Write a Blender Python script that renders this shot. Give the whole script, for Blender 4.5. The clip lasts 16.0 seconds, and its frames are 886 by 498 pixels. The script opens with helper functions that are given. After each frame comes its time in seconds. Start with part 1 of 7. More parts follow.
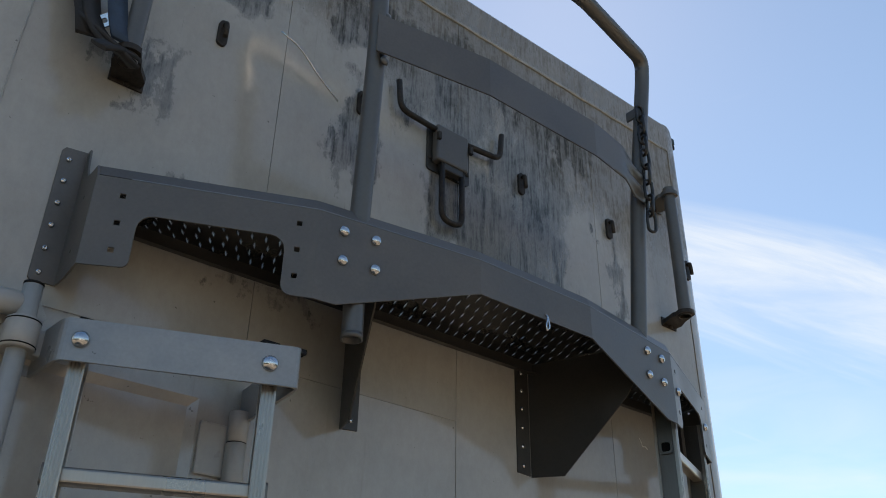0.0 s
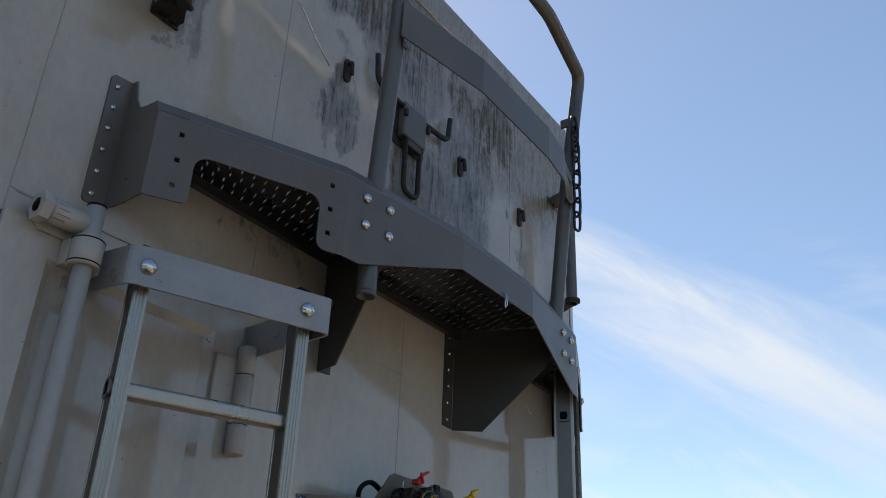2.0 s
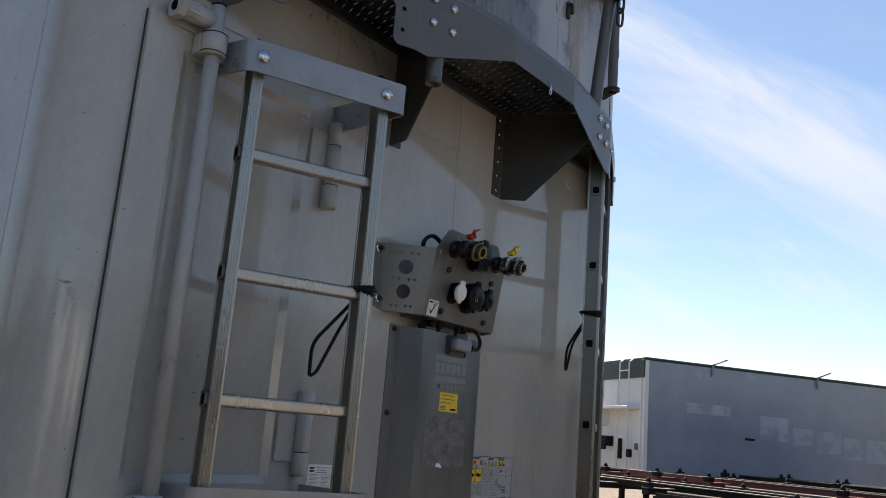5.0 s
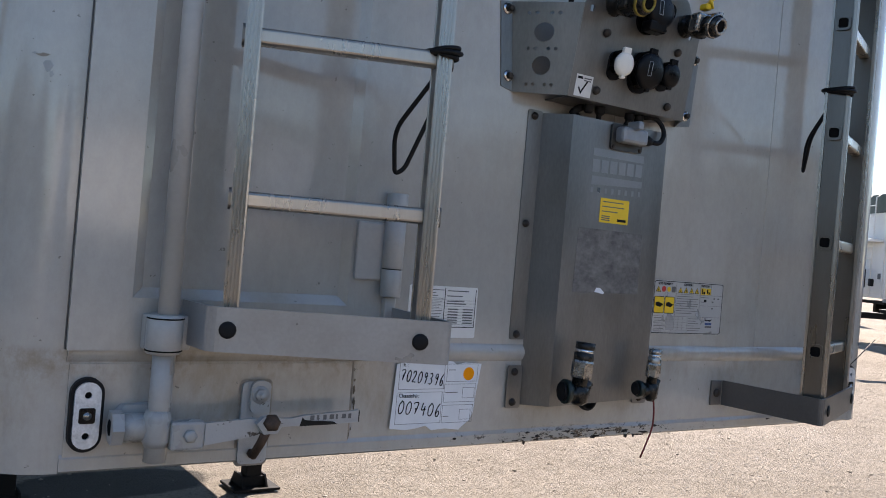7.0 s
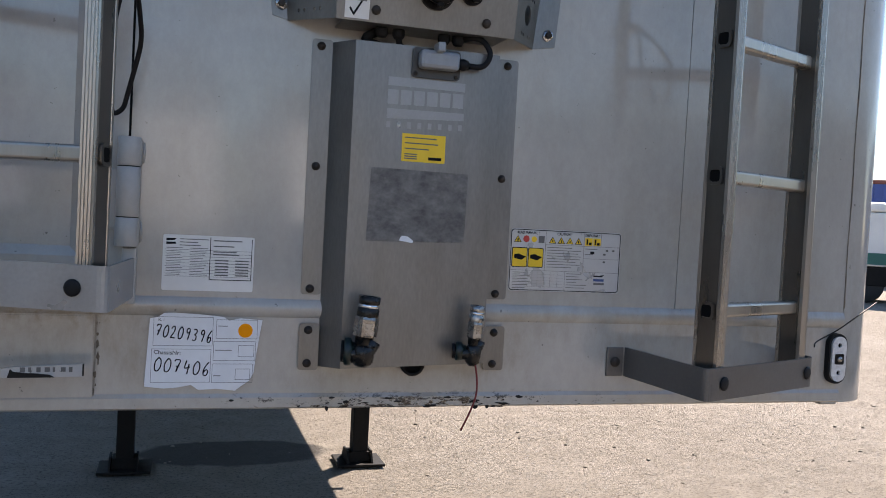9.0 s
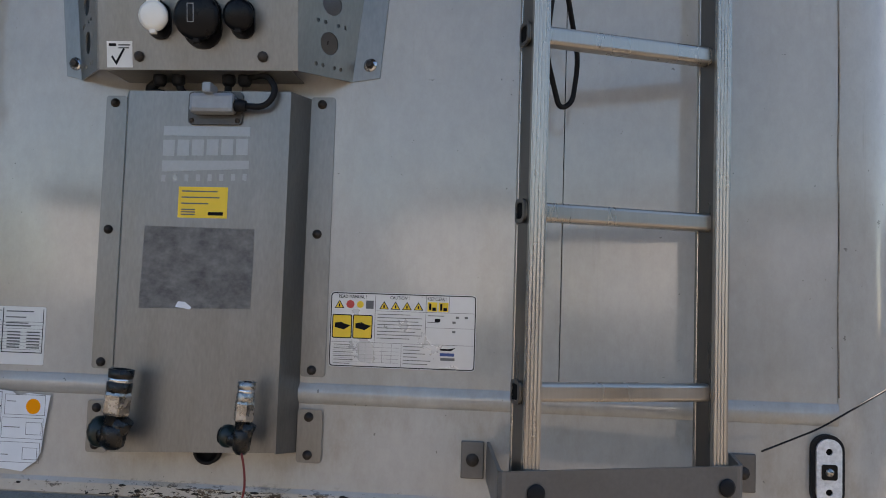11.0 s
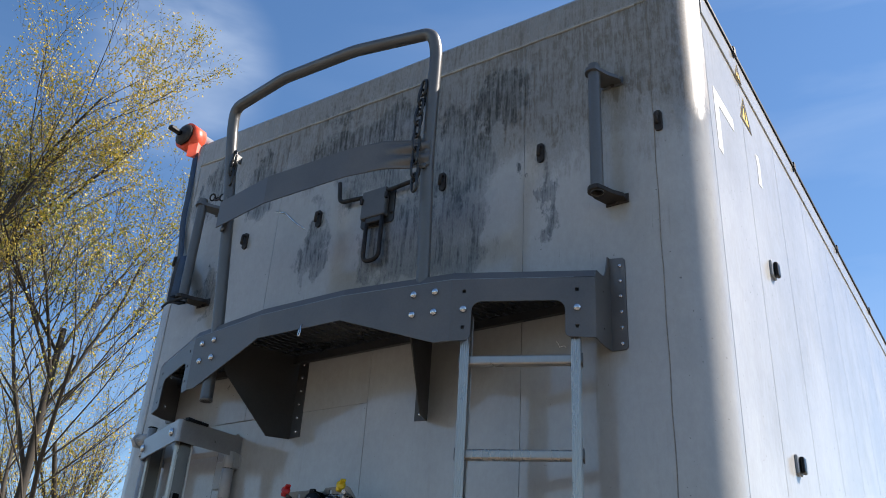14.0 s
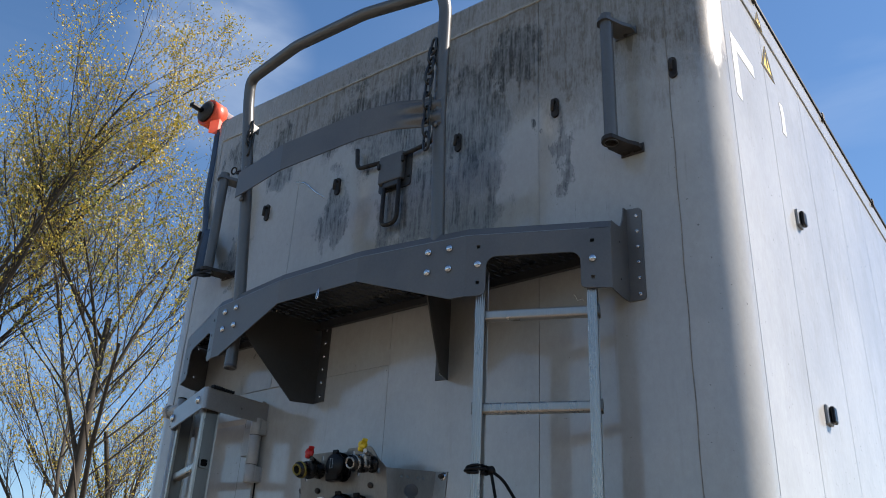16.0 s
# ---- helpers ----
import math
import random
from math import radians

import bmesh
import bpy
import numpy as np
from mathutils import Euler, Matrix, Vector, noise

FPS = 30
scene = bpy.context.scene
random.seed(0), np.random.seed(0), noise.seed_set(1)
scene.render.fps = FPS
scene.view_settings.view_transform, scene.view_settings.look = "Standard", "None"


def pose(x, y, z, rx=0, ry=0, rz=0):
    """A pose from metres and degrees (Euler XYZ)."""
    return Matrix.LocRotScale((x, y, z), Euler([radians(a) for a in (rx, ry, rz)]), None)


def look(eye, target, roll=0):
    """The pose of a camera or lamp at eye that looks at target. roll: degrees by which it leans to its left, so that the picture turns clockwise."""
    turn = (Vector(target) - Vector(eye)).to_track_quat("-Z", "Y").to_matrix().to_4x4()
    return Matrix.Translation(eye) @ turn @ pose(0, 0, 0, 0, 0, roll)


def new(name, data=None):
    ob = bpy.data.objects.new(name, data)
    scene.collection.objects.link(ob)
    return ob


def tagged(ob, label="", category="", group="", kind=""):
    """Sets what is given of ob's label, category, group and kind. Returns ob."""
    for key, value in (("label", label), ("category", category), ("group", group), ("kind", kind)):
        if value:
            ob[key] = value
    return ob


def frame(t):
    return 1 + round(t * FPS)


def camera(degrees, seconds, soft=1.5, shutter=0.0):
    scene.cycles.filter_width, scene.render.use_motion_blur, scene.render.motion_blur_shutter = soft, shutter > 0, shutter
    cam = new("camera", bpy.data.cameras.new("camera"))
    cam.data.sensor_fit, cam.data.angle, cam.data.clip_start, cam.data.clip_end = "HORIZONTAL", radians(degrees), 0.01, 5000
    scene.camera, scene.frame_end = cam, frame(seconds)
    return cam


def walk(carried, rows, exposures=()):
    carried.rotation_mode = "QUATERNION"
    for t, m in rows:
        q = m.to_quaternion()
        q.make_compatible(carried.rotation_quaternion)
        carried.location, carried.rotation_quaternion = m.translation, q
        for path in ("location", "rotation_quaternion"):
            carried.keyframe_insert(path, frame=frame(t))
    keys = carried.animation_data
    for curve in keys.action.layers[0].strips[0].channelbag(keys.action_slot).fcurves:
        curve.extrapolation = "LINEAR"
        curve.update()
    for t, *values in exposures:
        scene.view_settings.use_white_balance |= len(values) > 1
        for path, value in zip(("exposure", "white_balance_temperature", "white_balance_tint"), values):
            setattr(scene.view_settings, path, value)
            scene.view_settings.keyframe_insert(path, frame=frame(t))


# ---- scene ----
from mathutils.geometry import tessellate_polygon

cam = camera(54.0, 16.0, 0.95)
PATH = [
    (0, (-1.31, -1.604, 1.853), (-0.208, -0.256, 2.837), 0.9),
    (0.5, (-1.429, -1.441, 1.834), (-0.214, -0.211, 2.839), 1.2),
    (1, (-1.547, -1.356, 1.815), (-0.234, -0.248, 2.838), 1.3),
    (1.5, (-1.676, -1.366, 1.783), (-0.284, -0.348, 2.797), 1.4),
    (2, (-1.798, -1.416, 1.773), (-0.333, -0.394, 2.673), 2.3),
    (2.5, (-1.917, -1.501, 1.756), (-0.399, -0.471, 2.553), 2.7),
    (3, (-2.077, -1.571, 1.73), (-0.536, -0.51, 2.437), 3.4),
    (3.5, (-2.254, -1.614, 1.691), (-0.705, -0.518, 2.322), 3.9),
    (4, (-2.295, -1.655, 1.657), (-0.747, -0.521, 2.222), 4.2),
    (4.2, (-2.28, -1.657, 1.648), (-0.729, -0.512, 2.18), 4.4),
    (6.3, (-1.731, -1.481, 1.597), (-0.209, -0.197, 1.782), 4.9),
    (6.5, (-1.655, -1.459, 1.601), (-0.17, -0.125, 1.726), 5.3),
    (7, (-1.425, -1.527, 1.612), (-0.317, 0.138, 1.608), 4.9),
    (7.2, (-1.337, -1.547, 1.605), (-0.335, 0.184, 1.59), 4.6),
    (7.5, (-1.185, -1.591, 1.598), (-0.28, 0.193, 1.56), 4.3),
    (8, (-0.952, -1.622, 1.602), (-0.135, 0.203, 1.54), 3.9),
    (8.5, (-0.699, -1.727, 1.605), (0.015, 0.139, 1.537), 3.5),
    (9, (-0.456, -1.77, 1.589), (0.128, 0.142, 1.519), 3.1),
    (9.2, (-0.337, -1.756, 1.585), (0.184, 0.174, 1.515), 2.9),
    (11.3, (0.737, -1.564, 1.555), (0.368, 0.39, 1.775), 2.1),
    (11.5, (0.829, -1.6, 1.577), (0.339, 0.317, 1.867), 2.4),
    (12, (1.013, -1.763, 1.619), (0.323, 0.055, 2.086), 2.5),
    (12.5, (1.267, -1.862, 1.643), (0.427, -0.153, 2.253), 3.2),
    (13, (1.501, -2.014, 1.649), (0.562, -0.399, 2.362), 3.4),
    (13.5, (1.706, -2.181, 1.626), (0.702, -0.676, 2.477), 3.9),
    (14, (1.912, -2.269, 1.644), (0.897, -0.814, 2.567), 3.7),
    (14.5, (2.106, -2.258, 1.651), (1.076, -0.811, 2.572), 3.0),
    (15, (2.172, -2.248, 1.661), (1.115, -0.819, 2.577), 2.9),
    (15.5, (2.084, -2.215, 1.625), (0.999, -0.804, 2.537), 3.0),
    (16, (1.951, -2.179, 1.584), (0.852, -0.761, 2.468), 3.0),
]
EXPOSURES = [(0, 1.115, 8080, 13), (0.5, 1.345, 7970, 14), (1.0, 1.245, 7860, 15), (1.5, 1.085, 7810, 15), (2.5, 0.875, 7810, 15), (3.5, 0.815, 7910, 16), (4.2, 0.935, 7910, 17), (6.3, 1.195, 7190, 18), (7, 1.565, 7140, 18), (7.5, 1.965, 7140, 18), (8, 1.785, 7140, 18), (8.5, 1.535, 7140, 18), (9, 1.615, 7140, 18), (11.5, 1.865, 7630, 17), (12.3, 1.995, 7600, 18), (13, 1.535, 7140, 15), (13.5, 1.215, 6600, 13), (14.0, 1.045, 6580, 13), (14.4, 0.905, 6580, 13), (15, 0.895, 6610, 13), (16, 0.965, 6630, 13)]
walk(cam, [(t, look(eye, target, roll)) for t, eye, target, roll in PATH], EXPOSURES)

# ---- light ----
SUN_AZ, SUN_EL = 47.5, 45.5  # degrees from +y towards +x, and above the horizon
sun_dir = Vector((math.sin(radians(SUN_AZ)) * math.cos(radians(SUN_EL)), math.cos(radians(SUN_AZ)) * math.cos(radians(SUN_EL)), math.sin(radians(SUN_EL))))
sun = new("sun", bpy.data.lights.new("sun", "SUN"))
sun.data.energy, sun.data.angle, sun.data.color = 5.0, radians(0.53), (1.0, 0.95, 0.88)
sun.matrix_world = look((0, 0, 30), Vector((0, 0, 30)) - sun_dir)

world = bpy.data.worlds.new("daylight")
scene.world = world
world.use_nodes = True
wn, wl = world.node_tree.nodes, world.node_tree.links
wn.clear()
w_out, w_bg, w_sky = wn.new("ShaderNodeOutputWorld"), wn.new("ShaderNodeBackground"), wn.new("ShaderNodeTexSky")
w_sky.sky_type, w_sky.sun_disc = "NISHITA", False
w_sky.sun_elevation, w_sky.sun_rotation = radians(SUN_EL), radians(SUN_AZ)
w_sky.air_density, w_sky.dust_density, w_sky.ozone_density = 1.1, 0.08, 2.8
w_bg.inputs["Strength"].default_value = 0.08
# thin cirrus: streaks of noise drawn out along one direction of the sky
w_co, w_map, w_n1, w_n2 = wn.new("ShaderNodeTexCoord"), wn.new("ShaderNodeMapping"), wn.new("ShaderNodeTexNoise"), wn.new("ShaderNodeTexNoise")
w_map.inputs["Rotation"].default_value = (0.12, -0.1, 0.4)
w_map.inputs["Scale"].default_value = (1.3, 2.2, 9.0)
w_n1.inputs["Scale"].default_value, w_n1.inputs["Detail"].default_value, w_n1.inputs["Distortion"].default_value = 1.6, 8.0, 0.6
w_n2.inputs["Scale"].default_value, w_n2.inputs["Detail"].default_value = 1.3, 2.0
w_r1, w_r2, w_mul, w_mix = wn.new("ShaderNodeMapRange"), wn.new("ShaderNodeMapRange"), wn.new("ShaderNodeMath"), wn.new("ShaderNodeMixRGB")
w_r1.inputs[1].default_value, w_r1.inputs[2].default_value = 0.45, 0.78
w_r2.inputs[1].default_value, w_r2.inputs[2].default_value = 0.3, 0.55
w_mul.operation = "MULTIPLY"
wl.new(w_co.outputs["Generated"], w_map.inputs["Vector"])
wl.new(w_map.outputs[0], w_n1.inputs["Vector"])
wl.new(w_co.outputs["Generated"], w_n2.inputs["Vector"])
wl.new(w_n1.outputs["Fac"], w_r1.inputs[0])
wl.new(w_n2.outputs["Fac"], w_r2.inputs[0])
wl.new(w_r1.outputs[0], w_mul.inputs[0])
wl.new(w_r2.outputs[0], w_mul.inputs[1])
# the cirrus is thickest in one quarter of the sky
w_dot, w_r3, w_mul3 = wn.new("ShaderNodeVectorMath"), wn.new("ShaderNodeMapRange"), wn.new("ShaderNodeMath")
w_dot.operation, w_mul3.operation = "DOT_PRODUCT", "MULTIPLY"
w_dot.inputs[1].default_value = (0.86, 0.36, 0.36)
w_r3.inputs[1].default_value, w_r3.inputs[2].default_value = 0.7, 0.95
w_r3.inputs[3].default_value, w_r3.inputs[4].default_value = 0.2, 0.5
wl.new(w_co.outputs["Generated"], w_dot.inputs[0])
wl.new(w_dot.outputs["Value"], w_r3.inputs[0])
wl.new(w_mul.outputs[0], w_mul3.inputs[0])
wl.new(w_r3.outputs[0], w_mul3.inputs[1])
# one small wisp of its own on the far side
w_dot2, w_r4, w_r5, w_mul4, w_max = wn.new("ShaderNodeVectorMath"), wn.new("ShaderNodeMapRange"), wn.new("ShaderNodeMapRange"), wn.new("ShaderNodeMath"), wn.new("ShaderNodeMath")
w_dot2.operation, w_mul4.operation, w_max.operation = "DOT_PRODUCT", "MULTIPLY", "MAXIMUM"
w_dot2.inputs[1].default_value = (-0.671, 0.447, 0.591)
w_r4.interpolation_type = "SMOOTHSTEP"
w_r4.inputs[1].default_value, w_r4.inputs[2].default_value = 0.993, 0.9998
w_r5.inputs[1].default_value, w_r5.inputs[2].default_value, w_r5.inputs[4].default_value = 0.36, 0.72, 0.6
wl.new(w_co.outputs["Generated"], w_dot2.inputs[0])
wl.new(w_dot2.outputs["Value"], w_r4.inputs[0])
wl.new(w_n1.outputs["Fac"], w_r5.inputs[0])
wl.new(w_r4.outputs[0], w_mul4.inputs[0])
wl.new(w_r5.outputs[0], w_mul4.inputs[1])
wl.new(w_mul3.outputs[0], w_max.inputs[0])
wl.new(w_mul4.outputs[0], w_max.inputs[1])


def sky_value(kind, *values):
    """A math or range node of the sky's tree, fed with sockets or numbers."""
    k = wn.new("ShaderNodeMapRange" if kind == "RANGE" else "ShaderNodeMath")
    if kind == "RANGE":
        k.interpolation_type = "SMOOTHSTEP"
    else:
        k.operation = kind
    for i, v in enumerate(values):
        if isinstance(v, (int, float)):
            k.inputs[i].default_value = v
        else:
            wl.new(v, k.inputs[i])
    return k.outputs[0]


def sky_along(axis):
    k = wn.new("ShaderNodeVectorMath")
    k.operation = "DOT_PRODUCT"
    k.inputs[1].default_value = axis
    wl.new(w_co.outputs["Generated"], k.inputs[0])
    return k.outputs["Value"]


# a broad fan of bright cirrus that sinks towards the east
fan_a, fan_b = Vector((0.806, 0.38, 0.454)), Vector((0.94, 0.116, 0.322))
fan_n = fan_a.cross(fan_b).normalized()
fan_n = fan_n if fan_n.z > 0 else -fan_n
fan_u, fan_w = sky_along(fan_n), sky_along((fan_b - fan_a).normalized())
fan_vec, fan_noise = wn.new("ShaderNodeCombineXYZ"), wn.new("ShaderNodeTexNoise")
wl.new(sky_value("MULTIPLY", fan_w, 2.2), fan_vec.inputs[0])
wl.new(sky_value("MULTIPLY", sky_value("ADD", fan_u, sky_value("MULTIPLY", fan_w, 0.12)), 13.0), fan_vec.inputs[1])
fan_noise.inputs["Scale"].default_value, fan_noise.inputs["Detail"].default_value, fan_noise.inputs["Distortion"].default_value = 1.0, 9.0, 0.5
fan_noise.inputs["Roughness"].default_value = 0.62
wl.new(fan_vec.outputs[0], fan_noise.inputs["Vector"])
fan_core = sky_value("MULTIPLY", sky_value("RANGE", fan_u, -0.2, -0.02, 0.0, 1.0), sky_value("RANGE", fan_u, 0.05, 0.0, 0.0, 1.0))
fan_low = sky_value("MULTIPLY", sky_value("RANGE", fan_u, -0.02, -0.08, 0.0, 0.55), sky_value("RANGE", fan_noise.outputs["Fac"], 0.5, 0.66, 0.0, 1.0))
fan_body = sky_value("MULTIPLY", fan_core, sky_value("RANGE", fan_noise.outputs["Fac"], 0.34, 0.66, 0.3, 1.0))
fan_near = sky_value("RANGE", sky_along((0.862, 0.3, 0.405)), 0.86, 0.97, 0.0, 0.85)
veil = sky_value("RANGE", sky_along((0.76, 0.36, 0.54)), 0.72, 0.98, 0.0, 0.1)
fan = sky_value("MAXIMUM", veil, sky_value("MULTIPLY", sky_value("MAXIMUM", fan_body, fan_low), fan_near))
wl.new(sky_value("MAXIMUM", w_max.outputs[0], fan), w_mix.inputs["Fac"])
w_sat = wn.new("ShaderNodeHueSaturation")
w_sat.inputs["Saturation"].default_value = 1.15
wl.new(w_sky.outputs[0], w_sat.inputs["Color"])
wl.new(w_sat.outputs[0], w_mix.inputs[1])
w_mix.inputs[2].default_value = (5.0, 5.9, 7.0, 1)
wl.new(w_mix.outputs[0], w_bg.inputs["Color"])
wl.new(w_bg.outputs[0], w_out.inputs["Surface"])


# ---- materials ----
def material(name, color, rough=0.5, metal=0.0, vary=0.15, scale=6.0, bump=0.0, bump_scale=60.0, stretch=(1, 1, 1), coat=0.0, rough_vary=0.1, tint=None, random_vary=0.0, spec=0.5, chips=False):
    """A surface with large stains and fine grain in its colour, roughness and relief."""
    m = bpy.data.materials.new(name)
    m.use_nodes = True
    n, l = m.node_tree.nodes, m.node_tree.links
    b = n["Principled BSDF"]
    b.inputs["Metallic"].default_value = metal
    b.inputs["Coat Weight"].default_value = coat
    b.inputs["Coat Roughness"].default_value = 0.12
    b.inputs["Specular IOR Level"].default_value = spec
    co, mp = n.new("ShaderNodeTexCoord"), n.new("ShaderNodeMapping")
    mp.inputs["Scale"].default_value = stretch
    l.new(co.outputs["Object"], mp.inputs["Vector"])
    big, fine = n.new("ShaderNodeTexNoise"), n.new("ShaderNodeTexNoise")
    big.inputs["Scale"].default_value, big.inputs["Detail"].default_value, big.inputs["Roughness"].default_value = scale, 5.0, 0.6
    fine.inputs["Scale"].default_value, fine.inputs["Detail"].default_value = bump_scale, 3.0
    l.new(mp.outputs[0], big.inputs["Vector"])
    l.new(mp.outputs[0], fine.inputs["Vector"])
    mixn = n.new("ShaderNodeMath")
    mixn.operation, mixn.use_clamp = "MULTIPLY_ADD", False
    l.new(fine.outputs["Fac"], mixn.inputs[0])
    mixn.inputs[1].default_value = 0.35
    l.new(big.outputs["Fac"], mixn.inputs[2])
    ramp = n.new("ShaderNodeMapRange")
    ramp.inputs[1].default_value, ramp.inputs[2].default_value = (0.5, 0.55) if chips else (0.4, 0.95)
    l.new(mixn.outputs[0], ramp.inputs[0])
    mix = n.new("ShaderNodeMixRGB")
    low = [c * (1 - vary) for c in color]
    high = [min(1, c * (1 + vary)) for c in (tint or color)]
    mix.inputs[1].default_value, mix.inputs[2].default_value = (*low, 1), (*high, 1)
    l.new(ramp.outputs[0], mix.inputs["Fac"])
    out = mix.outputs[0]
    if random_vary:
        info, hsv, rng = n.new("ShaderNodeObjectInfo"), n.new("ShaderNodeHueSaturation"), n.new("ShaderNodeMapRange")
        rng.inputs[3].default_value, rng.inputs[4].default_value = 1 - random_vary, 1 + random_vary
        l.new(info.outputs["Random"], rng.inputs[0])
        l.new(rng.outputs[0], hsv.inputs["Value"])
        l.new(out, hsv.inputs["Color"])
        out = hsv.outputs[0]
    l.new(out, b.inputs["Base Color"])
    rr = n.new("ShaderNodeMapRange")
    rr.inputs[1].default_value, rr.inputs[2].default_value = 0.3, 0.75
    rr.inputs[3].default_value, rr.inputs[4].default_value = max(0.03, rough - rough_vary), min(1, rough + rough_vary)
    l.new(big.outputs["Fac"], rr.inputs[0])
    l.new(rr.outputs[0], b.inputs["Roughness"])
    if bump:
        bp = n.new("ShaderNodeBump")
        bp.inputs["Strength"].default_value, bp.inputs["Distance"].default_value = min(1.0, bump), 0.002
        l.new(fine.outputs["Fac"], bp.inputs["Height"])
        l.new(bp.outputs[0], b.inputs["Normal"])
    return m


def math_node(n, l, op, a, b):
    k = n.new("ShaderNodeMath")
    k.operation = op
    for i, v in enumerate((a, b)):
        if isinstance(v, (int, float)):
            k.inputs[i].default_value = v
        else:
            l.new(v, k.inputs[i])
    return k.outputs[0]


def span(n, l, v, lo, hi, out_lo=0.0, out_hi=1.0):
    k = n.new("ShaderNodeMapRange")
    k.interpolation_type = "SMOOTHSTEP"
    for i, x in ((1, lo), (2, hi), (3, out_lo), (4, out_hi)):
        k.inputs[i].default_value = x
    l.new(v, k.inputs[0])
    return k.outputs[0]


def noise_node(n, l, vec, scale, detail=5.0, stretch=(1, 1, 1), rough=0.6, shift=(0, 0, 0)):
    mp, k = n.new("ShaderNodeMapping"), n.new("ShaderNodeTexNoise")
    mp.inputs["Scale"].default_value = stretch
    mp.inputs["Location"].default_value = shift
    k.inputs["Scale"].default_value, k.inputs["Detail"].default_value, k.inputs["Roughness"].default_value = scale, detail, rough
    l.new(vec, mp.inputs["Vector"])
    l.new(mp.outputs[0], k.inputs["Vector"])
    return k.outputs["Fac"]


def trailer_paint(name, color, weathered):
    """Glossy grey trailer paint; weathered panels carry algae, soot and rain streaks high up and grime low down."""
    m = bpy.data.materials.new(name)
    m.use_nodes = True
    n, l = m.node_tree.nodes, m.node_tree.links
    b = n["Principled BSDF"]
    co = n.new("ShaderNodeTexCoord").outputs["Object"]
    xyz = n.new("ShaderNodeSeparateXYZ")
    l.new(co, xyz.inputs[0])
    x, z = xyz.outputs["X"], xyz.outputs["Z"]
    cloud = noise_node(n, l, co, 1.7, 6.0)
    speck = noise_node(n, l, co, 60.0, 3.0)
    base = n.new("ShaderNodeMixRGB")
    base.inputs[1].default_value = (*[c * 0.9 for c in color], 1)
    base.inputs[2].default_value = (*[min(1, c * 1.06) for c in color], 1)
    l.new(span(n, l, cloud, 0.3, 0.7), base.inputs["Fac"])
    out = base.outputs[0]
    # faint vertical wash marks everywhere
    wash = noise_node(n, l, co, 4.0, 8.0, (1.0, 1.0, 0.45), 0.7)
    w = n.new("ShaderNodeMixRGB")
    l.new(span(n, l, wash, 0.46, 0.74, 0.0, 0.45), w.inputs["Fac"])
    l.new(out, w.inputs[1])
    w.inputs[2].default_value = (color[0] * 0.72, color[1] * 0.68, color[2] * 0.6, 1)
    out = w.outputs[0]
    # thin rain streaks and grey smears
    drip = noise_node(n, l, co, 34.0, 6.0, (1.0, 1.0, 0.045), 0.66, (0.7, 0, 0.2))
    smear = noise_node(n, l, co, 2.6, 7.0, (1.0, 1.0, 0.6), 0.7, (5.3, 0, 2.1))
    w = n.new("ShaderNodeMixRGB")
    l.new(math_node(n, l, "MULTIPLY", span(n, l, drip, 0.55, 0.75, 0.0, 0.5), span(n, l, smear, 0.5, 0.68)), w.inputs["Fac"])
    l.new(out, w.inputs[1])
    w.inputs[2].default_value = (color[0] * 0.5, color[1] * 0.47, color[2] * 0.41, 1)
    out = w.outputs[0]
    rough = math_node(n, l, "ADD", span(n, l, cloud, 0.3, 0.7, 0.07, 0.12), span(n, l, smear, 0.45, 0.7, 0.0, 0.1))
    if weathered:
        fine = noise_node(n, l, co, 60.0, 8.0, (1.0, 1.0, 0.2), 0.75)
        grit = noise_node(n, l, co, 38.0, 8.0, (1.0, 1.0, 0.8), 0.75, (1.3, 0, 0.6))
        patch = noise_node(n, l, co, 4.2, 8.0, (1.0, 1.0, 0.8), 0.68, (3.1, 0, 1.7))
        patch2 = noise_node(n, l, co, 8.5, 8.0, (1, 1, 0.5), 0.7, (0.4, 0, 5.2))
        texture = math_node(n, l, "MULTIPLY", span(n, l, fine, 0.36, 0.6, 0.35, 1.0), span(n, l, grit, 0.34, 0.6, 0.35, 1.0))
        # brown film of dirt under the top edge, lower and thicker towards one side
        low = math_node(n, l, "ADD", z, math_node(n, l, "ADD", math_node(n, l, "MULTIPLY", patch, 0.75), span(n, l, x, 0.1, 0.8, 0.0, 0.26)))
        low = math_node(n, l, "ADD", low, math_node(n, l, "MULTIPLY", fine, 0.3))
        top = math_node(n, l, "MAXIMUM", span(n, l, low, 4.02, 4.3), span(n, l, z, 3.86, 3.9, 0.0, 0.45))
        side = span(n, l, x, -1.1, -0.4, 0.45, 1.0)
        streak = span(n, l, noise_node(n, l, co, 50.0, 8.0, (1.0, 1.0, 0.075), 0.76, (2.7, 0, 0.4)), 0.4, 0.62)
        streak = math_node(n, l, "MULTIPLY", streak, span(n, l, patch2, 0.36, 0.6, 0.35, 1.0))
        rail_clean = span(n, l, z, 3.882, 3.892, 1.0, 0.8)
        top = math_node(n, l, "MULTIPLY", math_node(n, l, "MULTIPLY", top, rail_clean), math_node(n, l, "ADD", math_node(n, l, "MULTIPLY", streak, 0.5), 0.55))
        brown = math_node(n, l, "MULTIPLY", math_node(n, l, "MULTIPLY", top, side), math_node(n, l, "ADD", math_node(n, l, "MULTIPLY", texture, 0.6), 0.45))
        k = n.new("ShaderNodeMixRGB")
